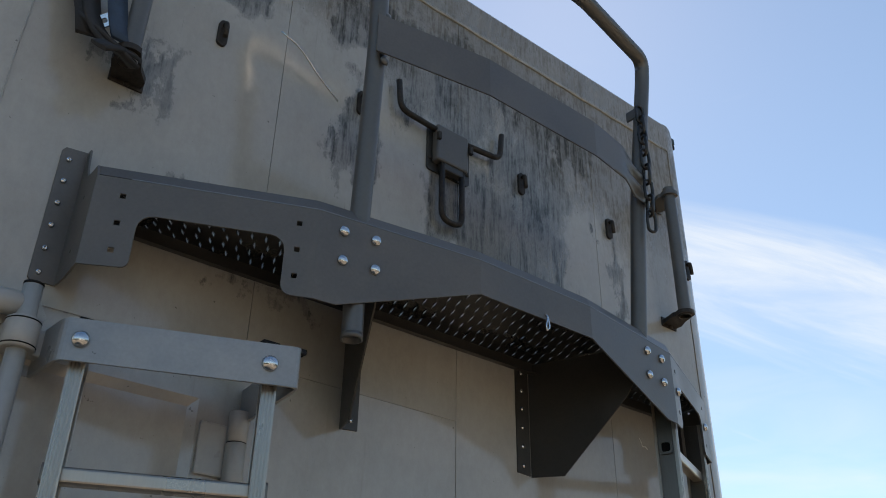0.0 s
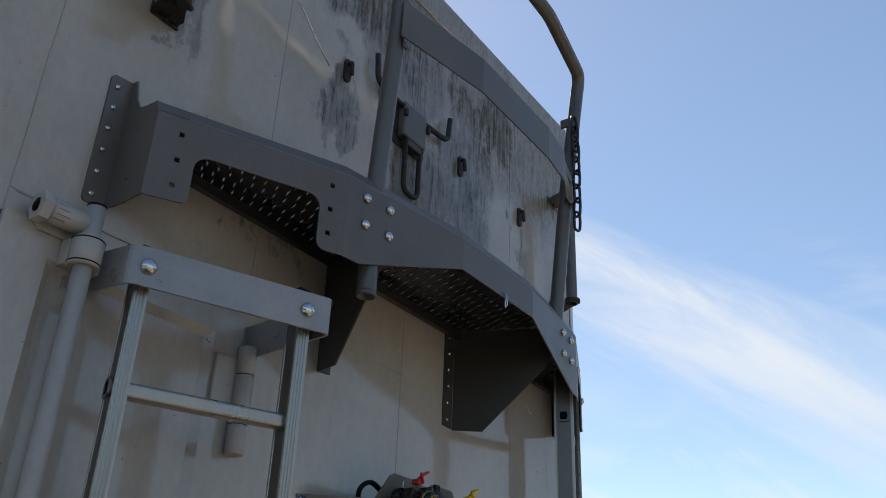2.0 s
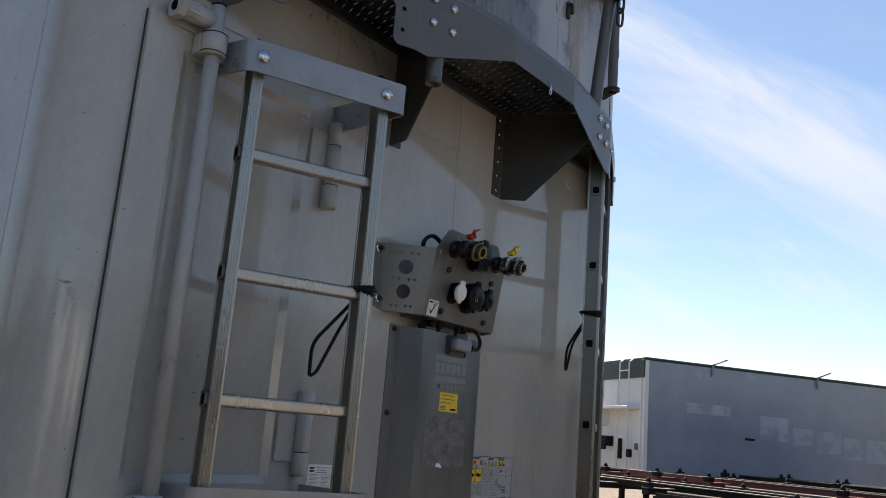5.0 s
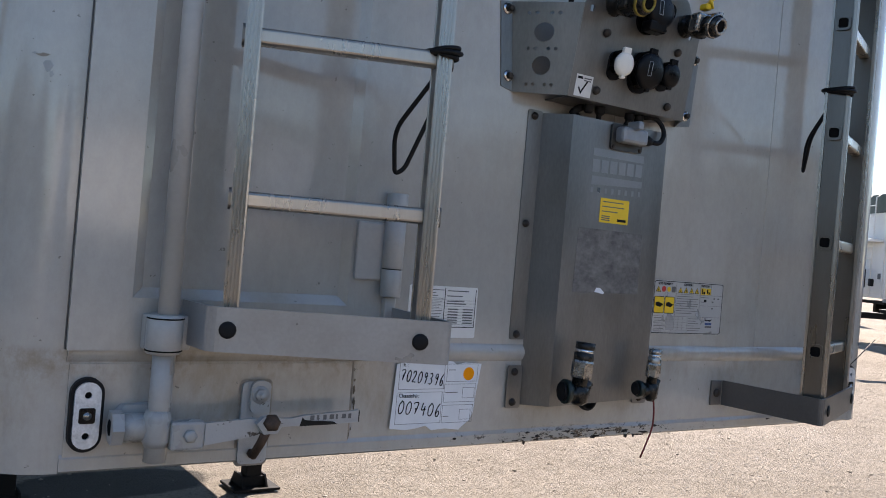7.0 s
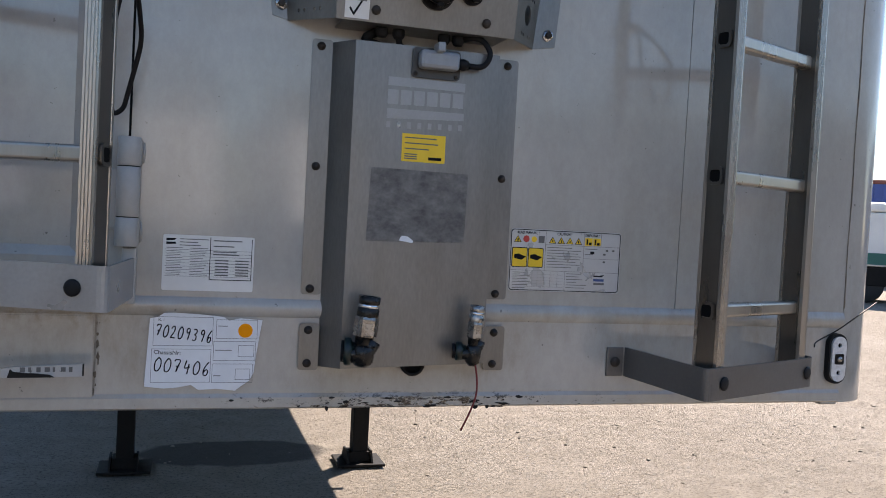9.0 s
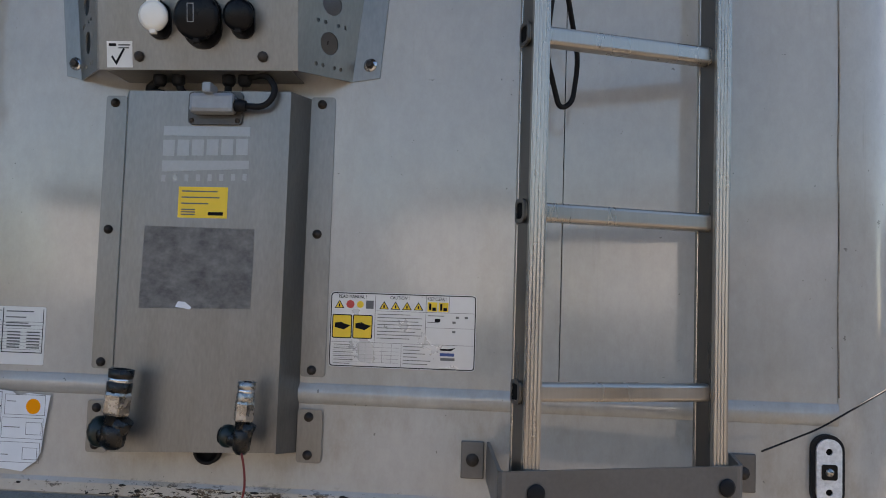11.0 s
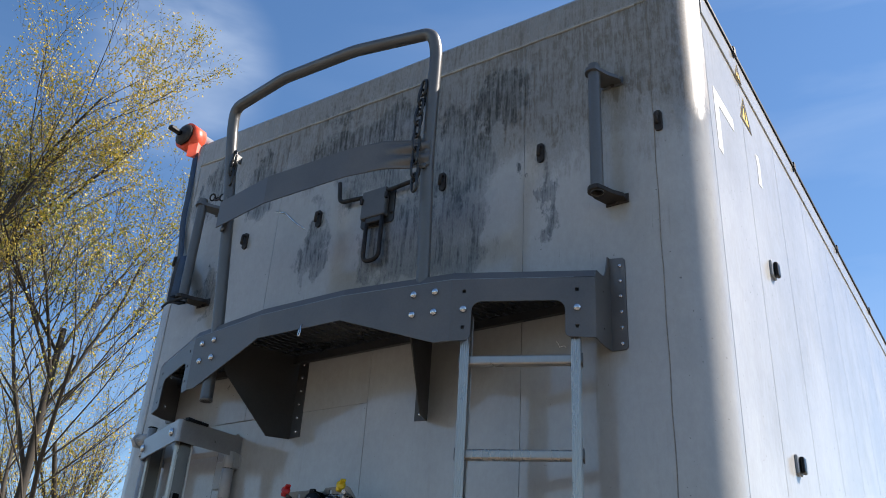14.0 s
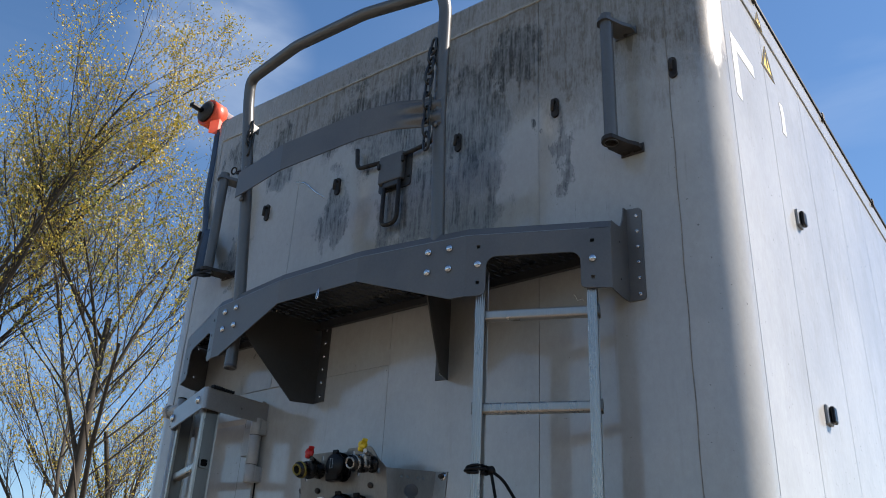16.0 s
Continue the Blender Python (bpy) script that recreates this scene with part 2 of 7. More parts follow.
        l.new(math_node(n, l, "MINIMUM", math_node(n, l, "MULTIPLY", brown, 1.3), 0.94), k.inputs["Fac"])
        l.new(out, k.inputs[1])
        k.inputs[2].default_value = (0.135, 0.105, 0.066, 1)
        out = k.outputs[0]
        # dark algae behind the guard rail and under the hooks, in patches of their own
        blobs = None
        wx = math_node(n, l, "ADD", x, math_node(n, l, "MULTIPLY", math_node(n, l, "SUBTRACT", patch2, 0.5), 0.55))
        wz = math_node(n, l, "ADD", z, math_node(n, l, "MULTIPLY", math_node(n, l, "SUBTRACT", patch, 0.5), 0.8))
        for bx, bz, rx, rz in ((-0.68, 3.62, 0.14, 0.22), (-0.2, 3.68, 0.26, 0.18), (-0.31, 3.3, 0.08, 0.14), (0.02, 3.6, 0.22, 0.26), (0.1, 3.2, 0.24, 0.24), (0.38, 3.08, 0.2, 0.26), (0.36, 3.45, 0.2, 0.32), (0.56, 3.66, 0.16, 0.16), (-0.3, 3.2, 0.09, 0.14), (0.73, 3.22, 0.05, 0.2), (-0.885, 3.2, 0.06, 0.16), (-1.0, 3.72, 0.12, 0.2), (-0.5, 2.82, 0.3, 0.09)):
            dx = math_node(n, l, "DIVIDE", math_node(n, l, "SUBTRACT", wx, bx), rx)
            dz = math_node(n, l, "DIVIDE", math_node(n, l, "SUBTRACT", wz, bz), rz)
            q = math_node(n, l, "SUBTRACT", 1.0, math_node(n, l, "ADD", math_node(n, l, "MULTIPLY", dx, dx), math_node(n, l, "MULTIPLY", dz, dz)))
            q = math_node(n, l, "MAXIMUM", q, 0.0)
            blobs = q if blobs is None else math_node(n, l, "MAXIMUM", blobs, q)
        dark = span(n, l, math_node(n, l, "ADD", math_node(n, l, "MULTIPLY", blobs, 0.5), math_node(n, l, "ADD", math_node(n, l, "MULTIPLY", patch2, 0.7), math_node(n, l, "MULTIPLY", fine, 0.25))), 0.55, 0.78)
        dark = math_node(n, l, "MULTIPLY", math_node(n, l, "MULTIPLY", dark, span(n, l, blobs, 0.0, 0.6)), math_node(n, l, "ADD", math_node(n, l, "MULTIPLY", texture, 0.5), 0.5))
        dark = math_node(n, l, "MULTIPLY", dark, math_node(n, l, "ADD", math_node(n, l, "MULTIPLY", streak, 0.6), 0.44))
        k = n.new("ShaderNodeMixRGB")
        l.new(math_node(n, l, "MINIMUM", math_node(n, l, "MULTIPLY", dark, 1.15), 0.95), k.inputs["Fac"])
        l.new(out, k.inputs[1])
        k.inputs[2].default_value = (0.028, 0.03, 0.028, 1)
        out = k.outputs[0]
        # thin black runs, few and broken
        run = noise_node(n, l, co, 85.0, 4.0, (1.0, 1.0, 0.03), 0.6)
        gate = math_node(n, l, "MULTIPLY", span(n, l, patch, 0.5, 0.62), math_node(n, l, "MULTIPLY", span(n, l, z, 2.75, 3.0), span(n, l, x, -1.0, -0.7)))
        k = n.new("ShaderNodeMixRGB")
        l.new(math_node(n, l, "MULTIPLY", math_node(n, l, "MULTIPLY", span(n, l, run, 0.62, 0.7, 0.0, 0.8), span(n, l, grit, 0.4, 0.55)), gate), k.inputs["Fac"])
        l.new(out, k.inputs[1])
        k.inputs[2].default_value = (0.05, 0.05, 0.048, 1)
        out = k.outputs[0]
        # rust-brown weeping low on the lower rail
        weep = math_node(n, l, "MULTIPLY", span(n, l, z, 1.45, 1.32), span(n, l, wash, 0.48, 0.72, 0.0, 0.55))
        seam = math_node(n, l, "MULTIPLY", math_node(n, l, "MULTIPLY", span(n, l, z, 1.3, 1.375), span(n, l, z, 1.4, 1.385)), math_node(n, l, "MULTIPLY", span(n, l, x, -0.3, -0.6), span(n, l, math_node(n, l, "ADD", math_node(n, l, "MULTIPLY", patch2, 0.6), math_node(n, l, "MULTIPLY", grit, 0.5)), 0.48, 0.72)))
        weep = math_node(n, l, "MULTIPLY", weep, span(n, l, z, 1.22, 1.26))
        weep = math_node(n, l, "MAXIMUM", weep, math_node(n, l, "MULTIPLY", seam, 0.8))
        k = n.new("ShaderNodeMixRGB")
        l.new(weep, k.inputs["Fac"])
        l.new(out, k.inputs[1])
        k.inputs[2].default_value = (0.22, 0.17, 0.115, 1)
        out = k.outputs[0]
        # chipped black paint along the lower edge
        chip = noise_node(n, l, co, 52.0, 8.0, (0.5, 1.0, 1.3), 0.78)
        edge = math_node(n, l, "MULTIPLY", span(n, l, z, 1.228, 1.2), math_node(n, l, "MULTIPLY", span(n, l, x, -0.45, -0.2), span(n, l, x, 0.62, 0.3)))
        k = n.new("ShaderNodeMixRGB")
        l.new(math_node(n, l, "MULTIPLY", edge, span(n, l, math_node(n, l, "ADD", chip, math_node(n, l, "MULTIPLY", span(n, l, x, -0.25, -0.05), span(n, l, x, 0.3, 0.1, 0.0, 0.06))), 0.575, 0.6)), k.inputs["Fac"])
        l.new(out, k.inputs[1])
        k.inputs[2].default_value = (0.008, 0.008, 0.009, 1)
        out = k.outputs[0]
        rough = math_node(n, l, "MINIMUM", 0.9, math_node(n, l, "ADD", rough, math_node(n, l, "MULTIPLY", math_node(n, l, "ADD", brown, dark), 0.5)))
    # dust film in fine mottles
    mot = n.new("ShaderNodeMixRGB")
    mot.blend_type = "MULTIPLY"
    mot.inputs["Fac"].default_value = 1.0
    tone = n.new("ShaderNodeCombineColor")
    mv = span(n, l, noise_node(n, l, co, 45.0, 9.0, (1, 1, 0.6), 0.8, (2.2, 0, 0.9)), 0.3, 0.7, 0.94, 1.05)
    for q in range(3):
        l.new(mv, tone.inputs[q])
    l.new(out, mot.inputs[1])
    l.new(tone.outputs[0], mot.inputs[2])
    out = mot.outputs[0]
    sp = n.new("ShaderNodeMixRGB")
    l.new(span(n, l, speck, 0.7, 0.73, 0.0, 0.75), sp.inputs["Fac"])
    l.new(out, sp.inputs[1])
    sp.inputs[2].default_value = (0.12, 0.11, 0.1, 1)
    l.new(sp.outputs[0], b.inputs["Base Color"])
    l.new(rough, b.inputs["Roughness"])
    b.inputs["Specular IOR Level"].default_value = 0.8 if weathered else 0.3
    bp = n.new("ShaderNodeBump")
    bp.inputs["Strength"].default_value, bp.inputs["Distance"].default_value = 0.25, 0.012
    l.new(noise_node(n, l, co, 2.3, 2.0), bp.inputs["Height"])
    l.new(bp.outputs[0], b.inputs["Normal"])
    return m


PAINT = trailer_paint("weathered_grey_paint", (0.398, 0.384, 0.352), True)
PAINT_SIDE = trailer_paint("grey_side_paint", (0.45, 0.442, 0.424), False)
PAINT_PLAIN = material("grey_fitting_paint", (0.365, 0.36, 0.342), 0.35, 0, 0.14, 5, 0.1, 90)
PAINT_CHIPPED = material("chipped_grey_paint", (0.06, 0.05, 0.042), 0.45, 0, 0.1, 34, 0.35, 150, tint=(0.35, 0.352, 0.345), chips=True)
STEEL_GREY = material("grey_coated_steel", (0.125, 0.116, 0.107), 0.42, 0.25, 0.2, 5, 0.06, 150)
STEEL_PLATE = material("dark_steel_plate", (0.056, 0.053, 0.049), 0.4, 0.3, 0.2, 5, 0.1, 120)
STEEL_BRUSHED = material("dull_grey_sheet", (0.2, 0.195, 0.186), 0.38, 0.75, 0.26, 9, 0.012, 220, (1, 1, 0.3))
FLOOR_STEEL = material("zinc_grey_floor", (0.06, 0.058, 0.056), 0.32, 0.6, 0.25, 8, 0.1, 120)
STEEL_TUBE = material("grey_tube_steel", (0.12, 0.117, 0.112), 0.38, 0.35, 0.15, 6, 0.1, 120)
BRACKET_GREY = material("light_grey_bracket", (0.3, 0.305, 0.305), 0.36, 0.35, 0.17, 7, 0.1, 140)
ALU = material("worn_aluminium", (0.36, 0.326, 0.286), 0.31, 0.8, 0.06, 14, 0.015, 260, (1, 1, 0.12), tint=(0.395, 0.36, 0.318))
# dirty metal, darkened further to carry the shade of the rail sides
ALU_DIRTY_SHADED = material("dirty_shaded_aluminium", (0.15, 0.137, 0.123), 0.34, 0.9, 0.12, 16, 0.015, 260, (1, 1, 0.15))
ZINC = material("zinc_plated", (0.6, 0.61, 0.62), 0.22, 0.95, 0.1, 40)
DARK_STEEL = material("rusty_dark_steel", (0.03, 0.025, 0.022), 0.6, 0.3, 0.35, 40, 0.4, 180, tint=(0.05, 0.042, 0.036), spec=0.3)
RUST = material("brown_rusted_bolt", (0.05, 0.03, 0.02), 0.65, 0.3, 0.4, 60, 0.5, 200, tint=(0.09, 0.055, 0.035))
CHAIN_STEEL = material("dark_chain_steel", (0.05, 0.048, 0.046), 0.35, 0.7, 0.2, 60)
RUBBER = material("black_rubber", (0.008, 0.008, 0.009), 0.6, 0, 0.25, 30, 0.1, 120, spec=0.2)
PLASTIC_BLACK = material("black_plastic", (0.005, 0.005, 0.006), 0.32, 0, 0.2, 20, spec=0.16)
PLASTIC_GREY = material("grey_cast_housing", (0.25, 0.265, 0.28), 0.45, 0.2, 0.12, 30)
WHITE_PLASTIC = material("white_plastic", (0.78, 0.76, 0.7), 0.4, 0, 0.05, 20)
RED = material("red_plastic", (0.5, 0.02, 0.02), 0.35, 0, 0.1, 30)
YELLOW = material("yellow_plastic", (0.75, 0.5, 0.02), 0.4, 0, 0.1, 30)
ORANGE = material("orange_tarp", (0.75, 0.085, 0.03), 0.5, 0, 0.12, 12)
GREEN = material("dark_green_plastic", (0.004, 0.014, 0.012), 0.4, 0, 0.3, 30)
BRASS = material("brass_fitting", (0.3, 0.24, 0.06), 0.45, 0.7, 0.2, 50)
OILY = material("oily_steel", (0.012, 0.011, 0.01), 0.3, 0.3, 0.35, 60, 0.3, 200)
NICKEL = material("nickel_fitting", (0.33, 0.315, 0.295), 0.28, 0.9, 0.3, 60)
DARK = material("dark_cavity", (0.006, 0.006, 0.006), 0.9, spec=0.1)
SEAL = material("joint_sealant", (0.25, 0.215, 0.175), 0.8, 0, 0.4, 30)
CHIP_BLACK = material("peeling_black_coating", (0.012, 0.011, 0.011), 0.6, 0, 0.3, 60, 0.3, 300, spec=0.2)
GRIME = material("brown_grime", (0.1, 0.078, 0.055), 0.8, 0, 0.4, 60)
SEAL_PALE = material("pale_sealant", (0.36, 0.34, 0.3), 0.7, 0, 0.3, 20)
PAPER = material("white_paper", (0.74, 0.76, 0.78), 0.75, 0, 0.05, 15, 0.2, 60)
STICKER = material("sticker_film", (0.66, 0.66, 0.64), 0.35, 0, 0.05, 20)
STICKER_GREY = material("grey_label_film", (0.5, 0.51, 0.52), 0.32, 0.45, 0.05, 15)
INK = material("black_ink", (0.008, 0.008, 0.01), 0.7, spec=0.1)
INK_GREY = material("grey_print", (0.11, 0.11, 0.11), 0.6)
INK_BLUE = material("blue_print", (0.02, 0.06, 0.2), 0.5)
INK_RED = material("red_print", (0.6, 0.05, 0.04), 0.5)
DOT_ORANGE = material("orange_dot", (1.0, 0.32, 0.0), 0.7, 0, 0.04, spec=0.2)
LABEL_YELLOW = material("yellow_label", (0.8, 0.52, 0.02), 0.4, 0, 0.06, 20)
BLANK_ALU = material("bare_brushed_metal", (0.27, 0.265, 0.26), 0.36, 0.7, 0.12, 14, 0.1, 200)
GLUE = material("glue_residue", (0.095, 0.09, 0.084), 0.75, 0.1, 0.35, 34, 0.5, 90, (1, 1, 1.3), tint=(0.165, 0.158, 0.148))
REFLECTOR = material("clear_reflector", (0.62, 0.63, 0.64), 0.16, 0.1, 0.25, 120, 0.6, 260, coat=0.6)
TARP = material("white_tarp", (0.62, 0.62, 0.6), 0.5, 0, 0.1, 8)
TARP_DARK = material("dark_green_tarp", (0.02, 0.035, 0.03), 0.5, 0, 0.2, 8)
STRAP_BLUE = material("faded_blue_strap", (0.035, 0.06, 0.1), 0.8, 0, 0.3, 30, 0.5, 300)
STRAP_BLACK = material("dirty_black_strap", (0.03, 0.03, 0.032), 0.85, 0, 0.4, 30, 0.5, 200)
RED_WIRE = material("red_wire", (0.16, 0.012, 0.014), 0.5)
REFLECT_TAPE = material("white_tape", (0.62, 0.62, 0.62), 0.4, 0, 0.04, 10)
CHASSIS_DARK = material("grimy_chassis", (0.012, 0.011, 0.01), 0.7, 0.1, 0.4, 10, 0.3, 60, spec=0.2)
CHASSIS_RED = material("faded_red_chassis", (0.13, 0.032, 0.024), 0.6, 0, 0.3, 6, 0.2, 60)
FAR_WHITE = material("far_white_paint", (0.72, 0.71, 0.68), 0.45, 0, 0.1, 1.5)
FAR_GREY = material("far_grey_paint", (0.27, 0.295, 0.35), 0.22, 0, 0.2, 0.7)
FAR_GHOST = material("lighter_wiped_paint", (0.33, 0.355, 0.41), 0.3, 0, 0.25, 2)
FAR_BLUE = material("blue_container_paint", (0.02, 0.06, 0.25), 0.5, 0, 0.15, 1)
FAR_GREEN = material("green_curtain", (0.01, 0.12, 0.1), 0.55, 0, 0.12, 1)
TYRE = material("tyre_rubber", (0.02, 0.02, 0.02), 0.8, 0, 0.3, 10)
BARK = material("bark", (0.038, 0.03, 0.021), 0.9, 0, 0.45, 14, 0.8, 40, (1, 1, 0.3))


def leaf_material(name, tones):
    """Small leaves, each of its own tone, that let some light through."""
    m = bpy.data.materials.new(name)
    m.use_nodes = True
    n, l = m.node_tree.nodes, m.node_tree.links
    b = n["Principled BSDF"]
    ramp = n.new("ShaderNodeValToRGB")
    ramp.color_ramp.elements.remove(ramp.color_ramp.elements[1])
    for i, c in enumerate(tones):
        e = ramp.color_ramp.elements[0] if i == 0 else ramp.color_ramp.elements.new(i / (len(tones) - 1))
        e.color = (*c, 1)
    l.new(n.new("ShaderNodeNewGeometry").outputs["Random Per Island"], ramp.inputs["Fac"])
    l.new(ramp.outputs[0], b.inputs["Base Color"])
    b.inputs["Roughness"].default_value = 0.6
    clear, mix = n.new("ShaderNodeBsdfTranslucent"), n.new("ShaderNodeMixShader")
    l.new(ramp.outputs[0], clear.inputs["Color"])
    mix.inputs[0].default_value = 0.3
    l.new(b.outputs[0], mix.inputs[1])
    l.new(clear.outputs[0], mix.inputs[2])
    l.new(mix.outputs[0], n["Material Output"].inputs["Surface"])
    return m


LEAF = leaf_material("spring_leaves", ((0.2, 0.2, 0.03), (0.36, 0.3, 0.04), (0.5, 0.37, 0.05), (0.6, 0.4, 0.05)))
LEAF_GREEN = leaf_material("green_spring_leaves", ((0.13, 0.15, 0.03), (0.24, 0.24, 0.035), (0.4, 0.32, 0.04), (0.52, 0.37, 0.045)))
# lighter chassis steel: sunlight along the beam tops is put into the colour
LIT_STEEL = material("sunlit_beam_top_steel", (0.12, 0.112, 0.1), 0.6, 0.2, 0.4, 8)
LEAF_DARK = material("hedge_leaves", (0.048, 0.05, 0.026), 0.6, 0, 0.4, 1.5)


def ground_material():
    m = bpy.data.materials.new("sandy_gravel")
    m.use_nodes = True
    n, l = m.node_tree.nodes, m.node_tree.links
    b = n["Principled BSDF"]
    co = n.new("ShaderNodeTexCoord").outputs["Object"]
    big, mid, fine = noise_node(n, l, co, 0.35, 6.0), noise_node(n, l, co, 5.0, 6.0), noise_node(n, l, co, 42.0, 9.0, rough=0.8)
    a = n.new("ShaderNodeMixRGB")
    a.inputs[1].default_value, a.inputs[2].default_value = (0.215, 0.183, 0.143, 1), (0.29, 0.254, 0.208, 1)
    l.new(span(n, l, math_node(n, l, "ADD", math_node(n, l, "MULTIPLY", big, 0.5), math_node(n, l, "MULTIPLY", mid, 0.5)), 0.35, 0.65), a.inputs["Fac"])
    g = n.new("ShaderNodeMixRGB")
    l.new(span(n, l, fine, 0.5, 0.62, 0.0, 0.9), g.inputs["Fac"])
    l.new(a.outputs[0], g.inputs[1])
    g.inputs[2].default_value = (0.08, 0.066, 0.048, 1)
    h = n.new("ShaderNodeMixRGB")
    l.new(span(n, l, fine, 0.42, 0.3, 0.0, 0.6), h.inputs["Fac"])
    l.new(g.outputs[0], h.inputs[1])
    h.inputs[2].default_value = (0.34, 0.312, 0.268, 1)
    # dark oil-wet patch under the landing gear
    xyz = n.new("ShaderNodeSeparateXYZ")
    l.new(co, xyz.inputs[0])
    dx = math_node(n, l, "DIVIDE", math_node(n, l, "SUBTRACT", xyz.outputs["X"], -0.05), 0.62)
    dy = math_node(n, l, "DIVIDE", math_node(n, l, "SUBTRACT", xyz.outputs["Y"], 3.95), 0.3)
    r2 = math_node(n, l, "ADD", math_node(n, l, "MULTIPLY", dx, dx), math_node(n, l, "MULTIPLY", dy, dy))
    wet = span(n, l, math_node(n, l, "ADD", r2, math_node(n, l, "MULTIPLY", mid, 0.8)), 1.5, 1.2)
    o = n.new("ShaderNodeMixRGB")
    l.new(math_node(n, l, "MULTIPLY", wet, 0.9), o.inputs["Fac"])
    l.new(h.outputs[0], o.inputs[1])
    o.inputs[2].default_value = (0.03, 0.026, 0.022, 1)
    l.new(o.outputs[0], b.inputs["Base Color"])
    b.inputs["Roughness"].default_value = 0.95
    bp = n.new("ShaderNodeBump")
    bp.inputs["Strength"].default_value, bp.inputs["Distance"].default_value = 1.0, 0.035
    l.new(math_node(n, l, "ADD", fine, mid), bp.inputs["Height"])
    l.new(bp.outputs[0], b.inputs["Normal"])
    return m


GROUND = ground_material()


# ---- mesh helpers ----
def box(x0, x1, y0, y1, z0, z1, bevel=0.0, bm=None, segs=2):
    """A box, with rounded edges where bevel is given, added to bm or to a new one."""
    own = bm if bm is not None and not bevel else bmesh.new()
    made = bmesh.ops.create_cube(own, size=1.0)["verts"]
    for v in made:
        v.co = Vector(((x0 + x1) / 2 + v.co.x * (x1 - x0), (y0 + y1) / 2 + v.co.y * (y1 - y0), (z0 + z1) / 2 + v.co.z * (z1 - z0)))
    if bevel:
        bmesh.ops.bevel(own, geom=own.edges[:], offset=bevel, segments=segs, affect="EDGES", profile=0.5)
    return merge(bm, own) if bm is not None and bm is not own else own


def merge(bm, other, m=None):
    """Adds all of other, moved by m, to bm."""
    seen = {}
    for v in other.verts:
        seen[v] = bm.verts.new(m @ v.co if m else v.co)
    for f in other.faces:
        try:
            g = bm.faces.new([seen[v] for v in f.verts])
            g.smooth = f.smooth
        except ValueError:
            pass
    other.free()
    return bm


def plate(outer, holes, t, m, bm=None):
    """A flat sheet of thickness t (towards its local -z) with an outline and holes in local x, y, placed by m."""
    bm = bm if bm is not None else bmesh.new()
    loops = [[Vector((x, y, 0)) for x, y in loop] for loop in (outer, *holes)]
    flat = [v for loop in loops for v in loop]
    tris = tessellate_polygon(loops)
    front = [bm.verts.new(m @ v) for v in flat]
    back = [bm.verts.new(m @ Vector((v.x, v.y, -t))) for v in flat]
    for a, b, c in tris:
        for vs in ((front[a], front[b], front[c]), (back[c], back[b], back[a])):
            try:
                bm.faces.new(vs)
            except ValueError:
                pass
    i = 0
    for loop in loops:
        k = len(loop)
        for j in range(k):
            p, q = i + j, i + (j + 1) % k
            try:
                bm.faces.new((front[p], front[q], back[q], back[p]))
            except ValueError:
                pass
        i += k
    return bm


def fillet(points, r, n=6):
    """A polyline with its inner corners rounded by r."""
    pts = [Vector(p) for p in points]
    out = [pts[0]]
    for a, b, c in zip(pts, pts[1:], pts[2:]):
        u, w = (a - b), (c - b)
        d = min(r, u.length * 0.49, w.length * 0.49)
        p, q = b + u.normalized() * d, b + w.normalized() * d
        for i in range(n + 1):
            s = i / n
            out.append(p * (1 - s) ** 2 + b * 2 * s * (1 - s) + q * s * s)
    out.append(pts[-1])
    return out


def round_rect(w, h, r, n=4):
    pts = []
    for cx, cy, a0 in ((w / 2 - r, h / 2 - r, 0), (-w / 2 + r, h / 2 - r, 90), (-w / 2 + r, -h / 2 + r, 180), (w / 2 - r, -h / 2 + r, 270)):
        for i in range(n + 1):
            a = radians(a0 + 90 * i / n)
            pts.append((cx + r * math.cos(a), cy + r * math.sin(a)))
    return pts


def circle(r, n=12):
    return [(r * math.cos(2 * math.pi * i / n), r * math.sin(2 * math.pi * i / n)) for i in range(n)]


def sweep(path, profile, up=(0, 0, 1), closed=False, caps=True, bm=None, smooth=True):
    """A closed profile (local right, local up) drawn along a path, upright where the path allows it."""
    bm = bm if bm is not None else bmesh.new()
    pts = [Vector(p) for p in path]
    n = len(pts)
    rings, last = [], None
    for i, p in enumerate(pts):
        a = pts[(i - 1) % n] if closed or i else p
        b = pts[(i + 1) % n] if closed or i < n - 1 else p
        d = (b - a).normalized()
        if last is None:
            ref = Vector(up)
            if abs(d.dot(ref)) > 0.95:
                ref = Vector((0, 1, 0)) if abs(d.y) < 0.9 else Vector((1, 0, 0))
        else:
            ref = last
        right = d.cross(ref).normalized()
        upv = right.cross(d).normalized()
        last = upv
        # widen the ring at a sharp bend, so that the sheet keeps its thickness
        rings.append([bm.verts.new(p + right * x + upv * y) for x, y in profile])
    m = len(profile)
    for i in range(n if closed else n - 1):
        r0, r1 = rings[i], rings[(i + 1) % n]
        for j in range(m):
            f = bm.faces.new((r0[j], r0[(j + 1) % m], r1[(j + 1) % m], r1[j]))
            f.smooth = smooth
    if caps and not closed:
        bm.faces.new(rings[0][::-1])
        bm.faces.new(rings[-1])
    return bm


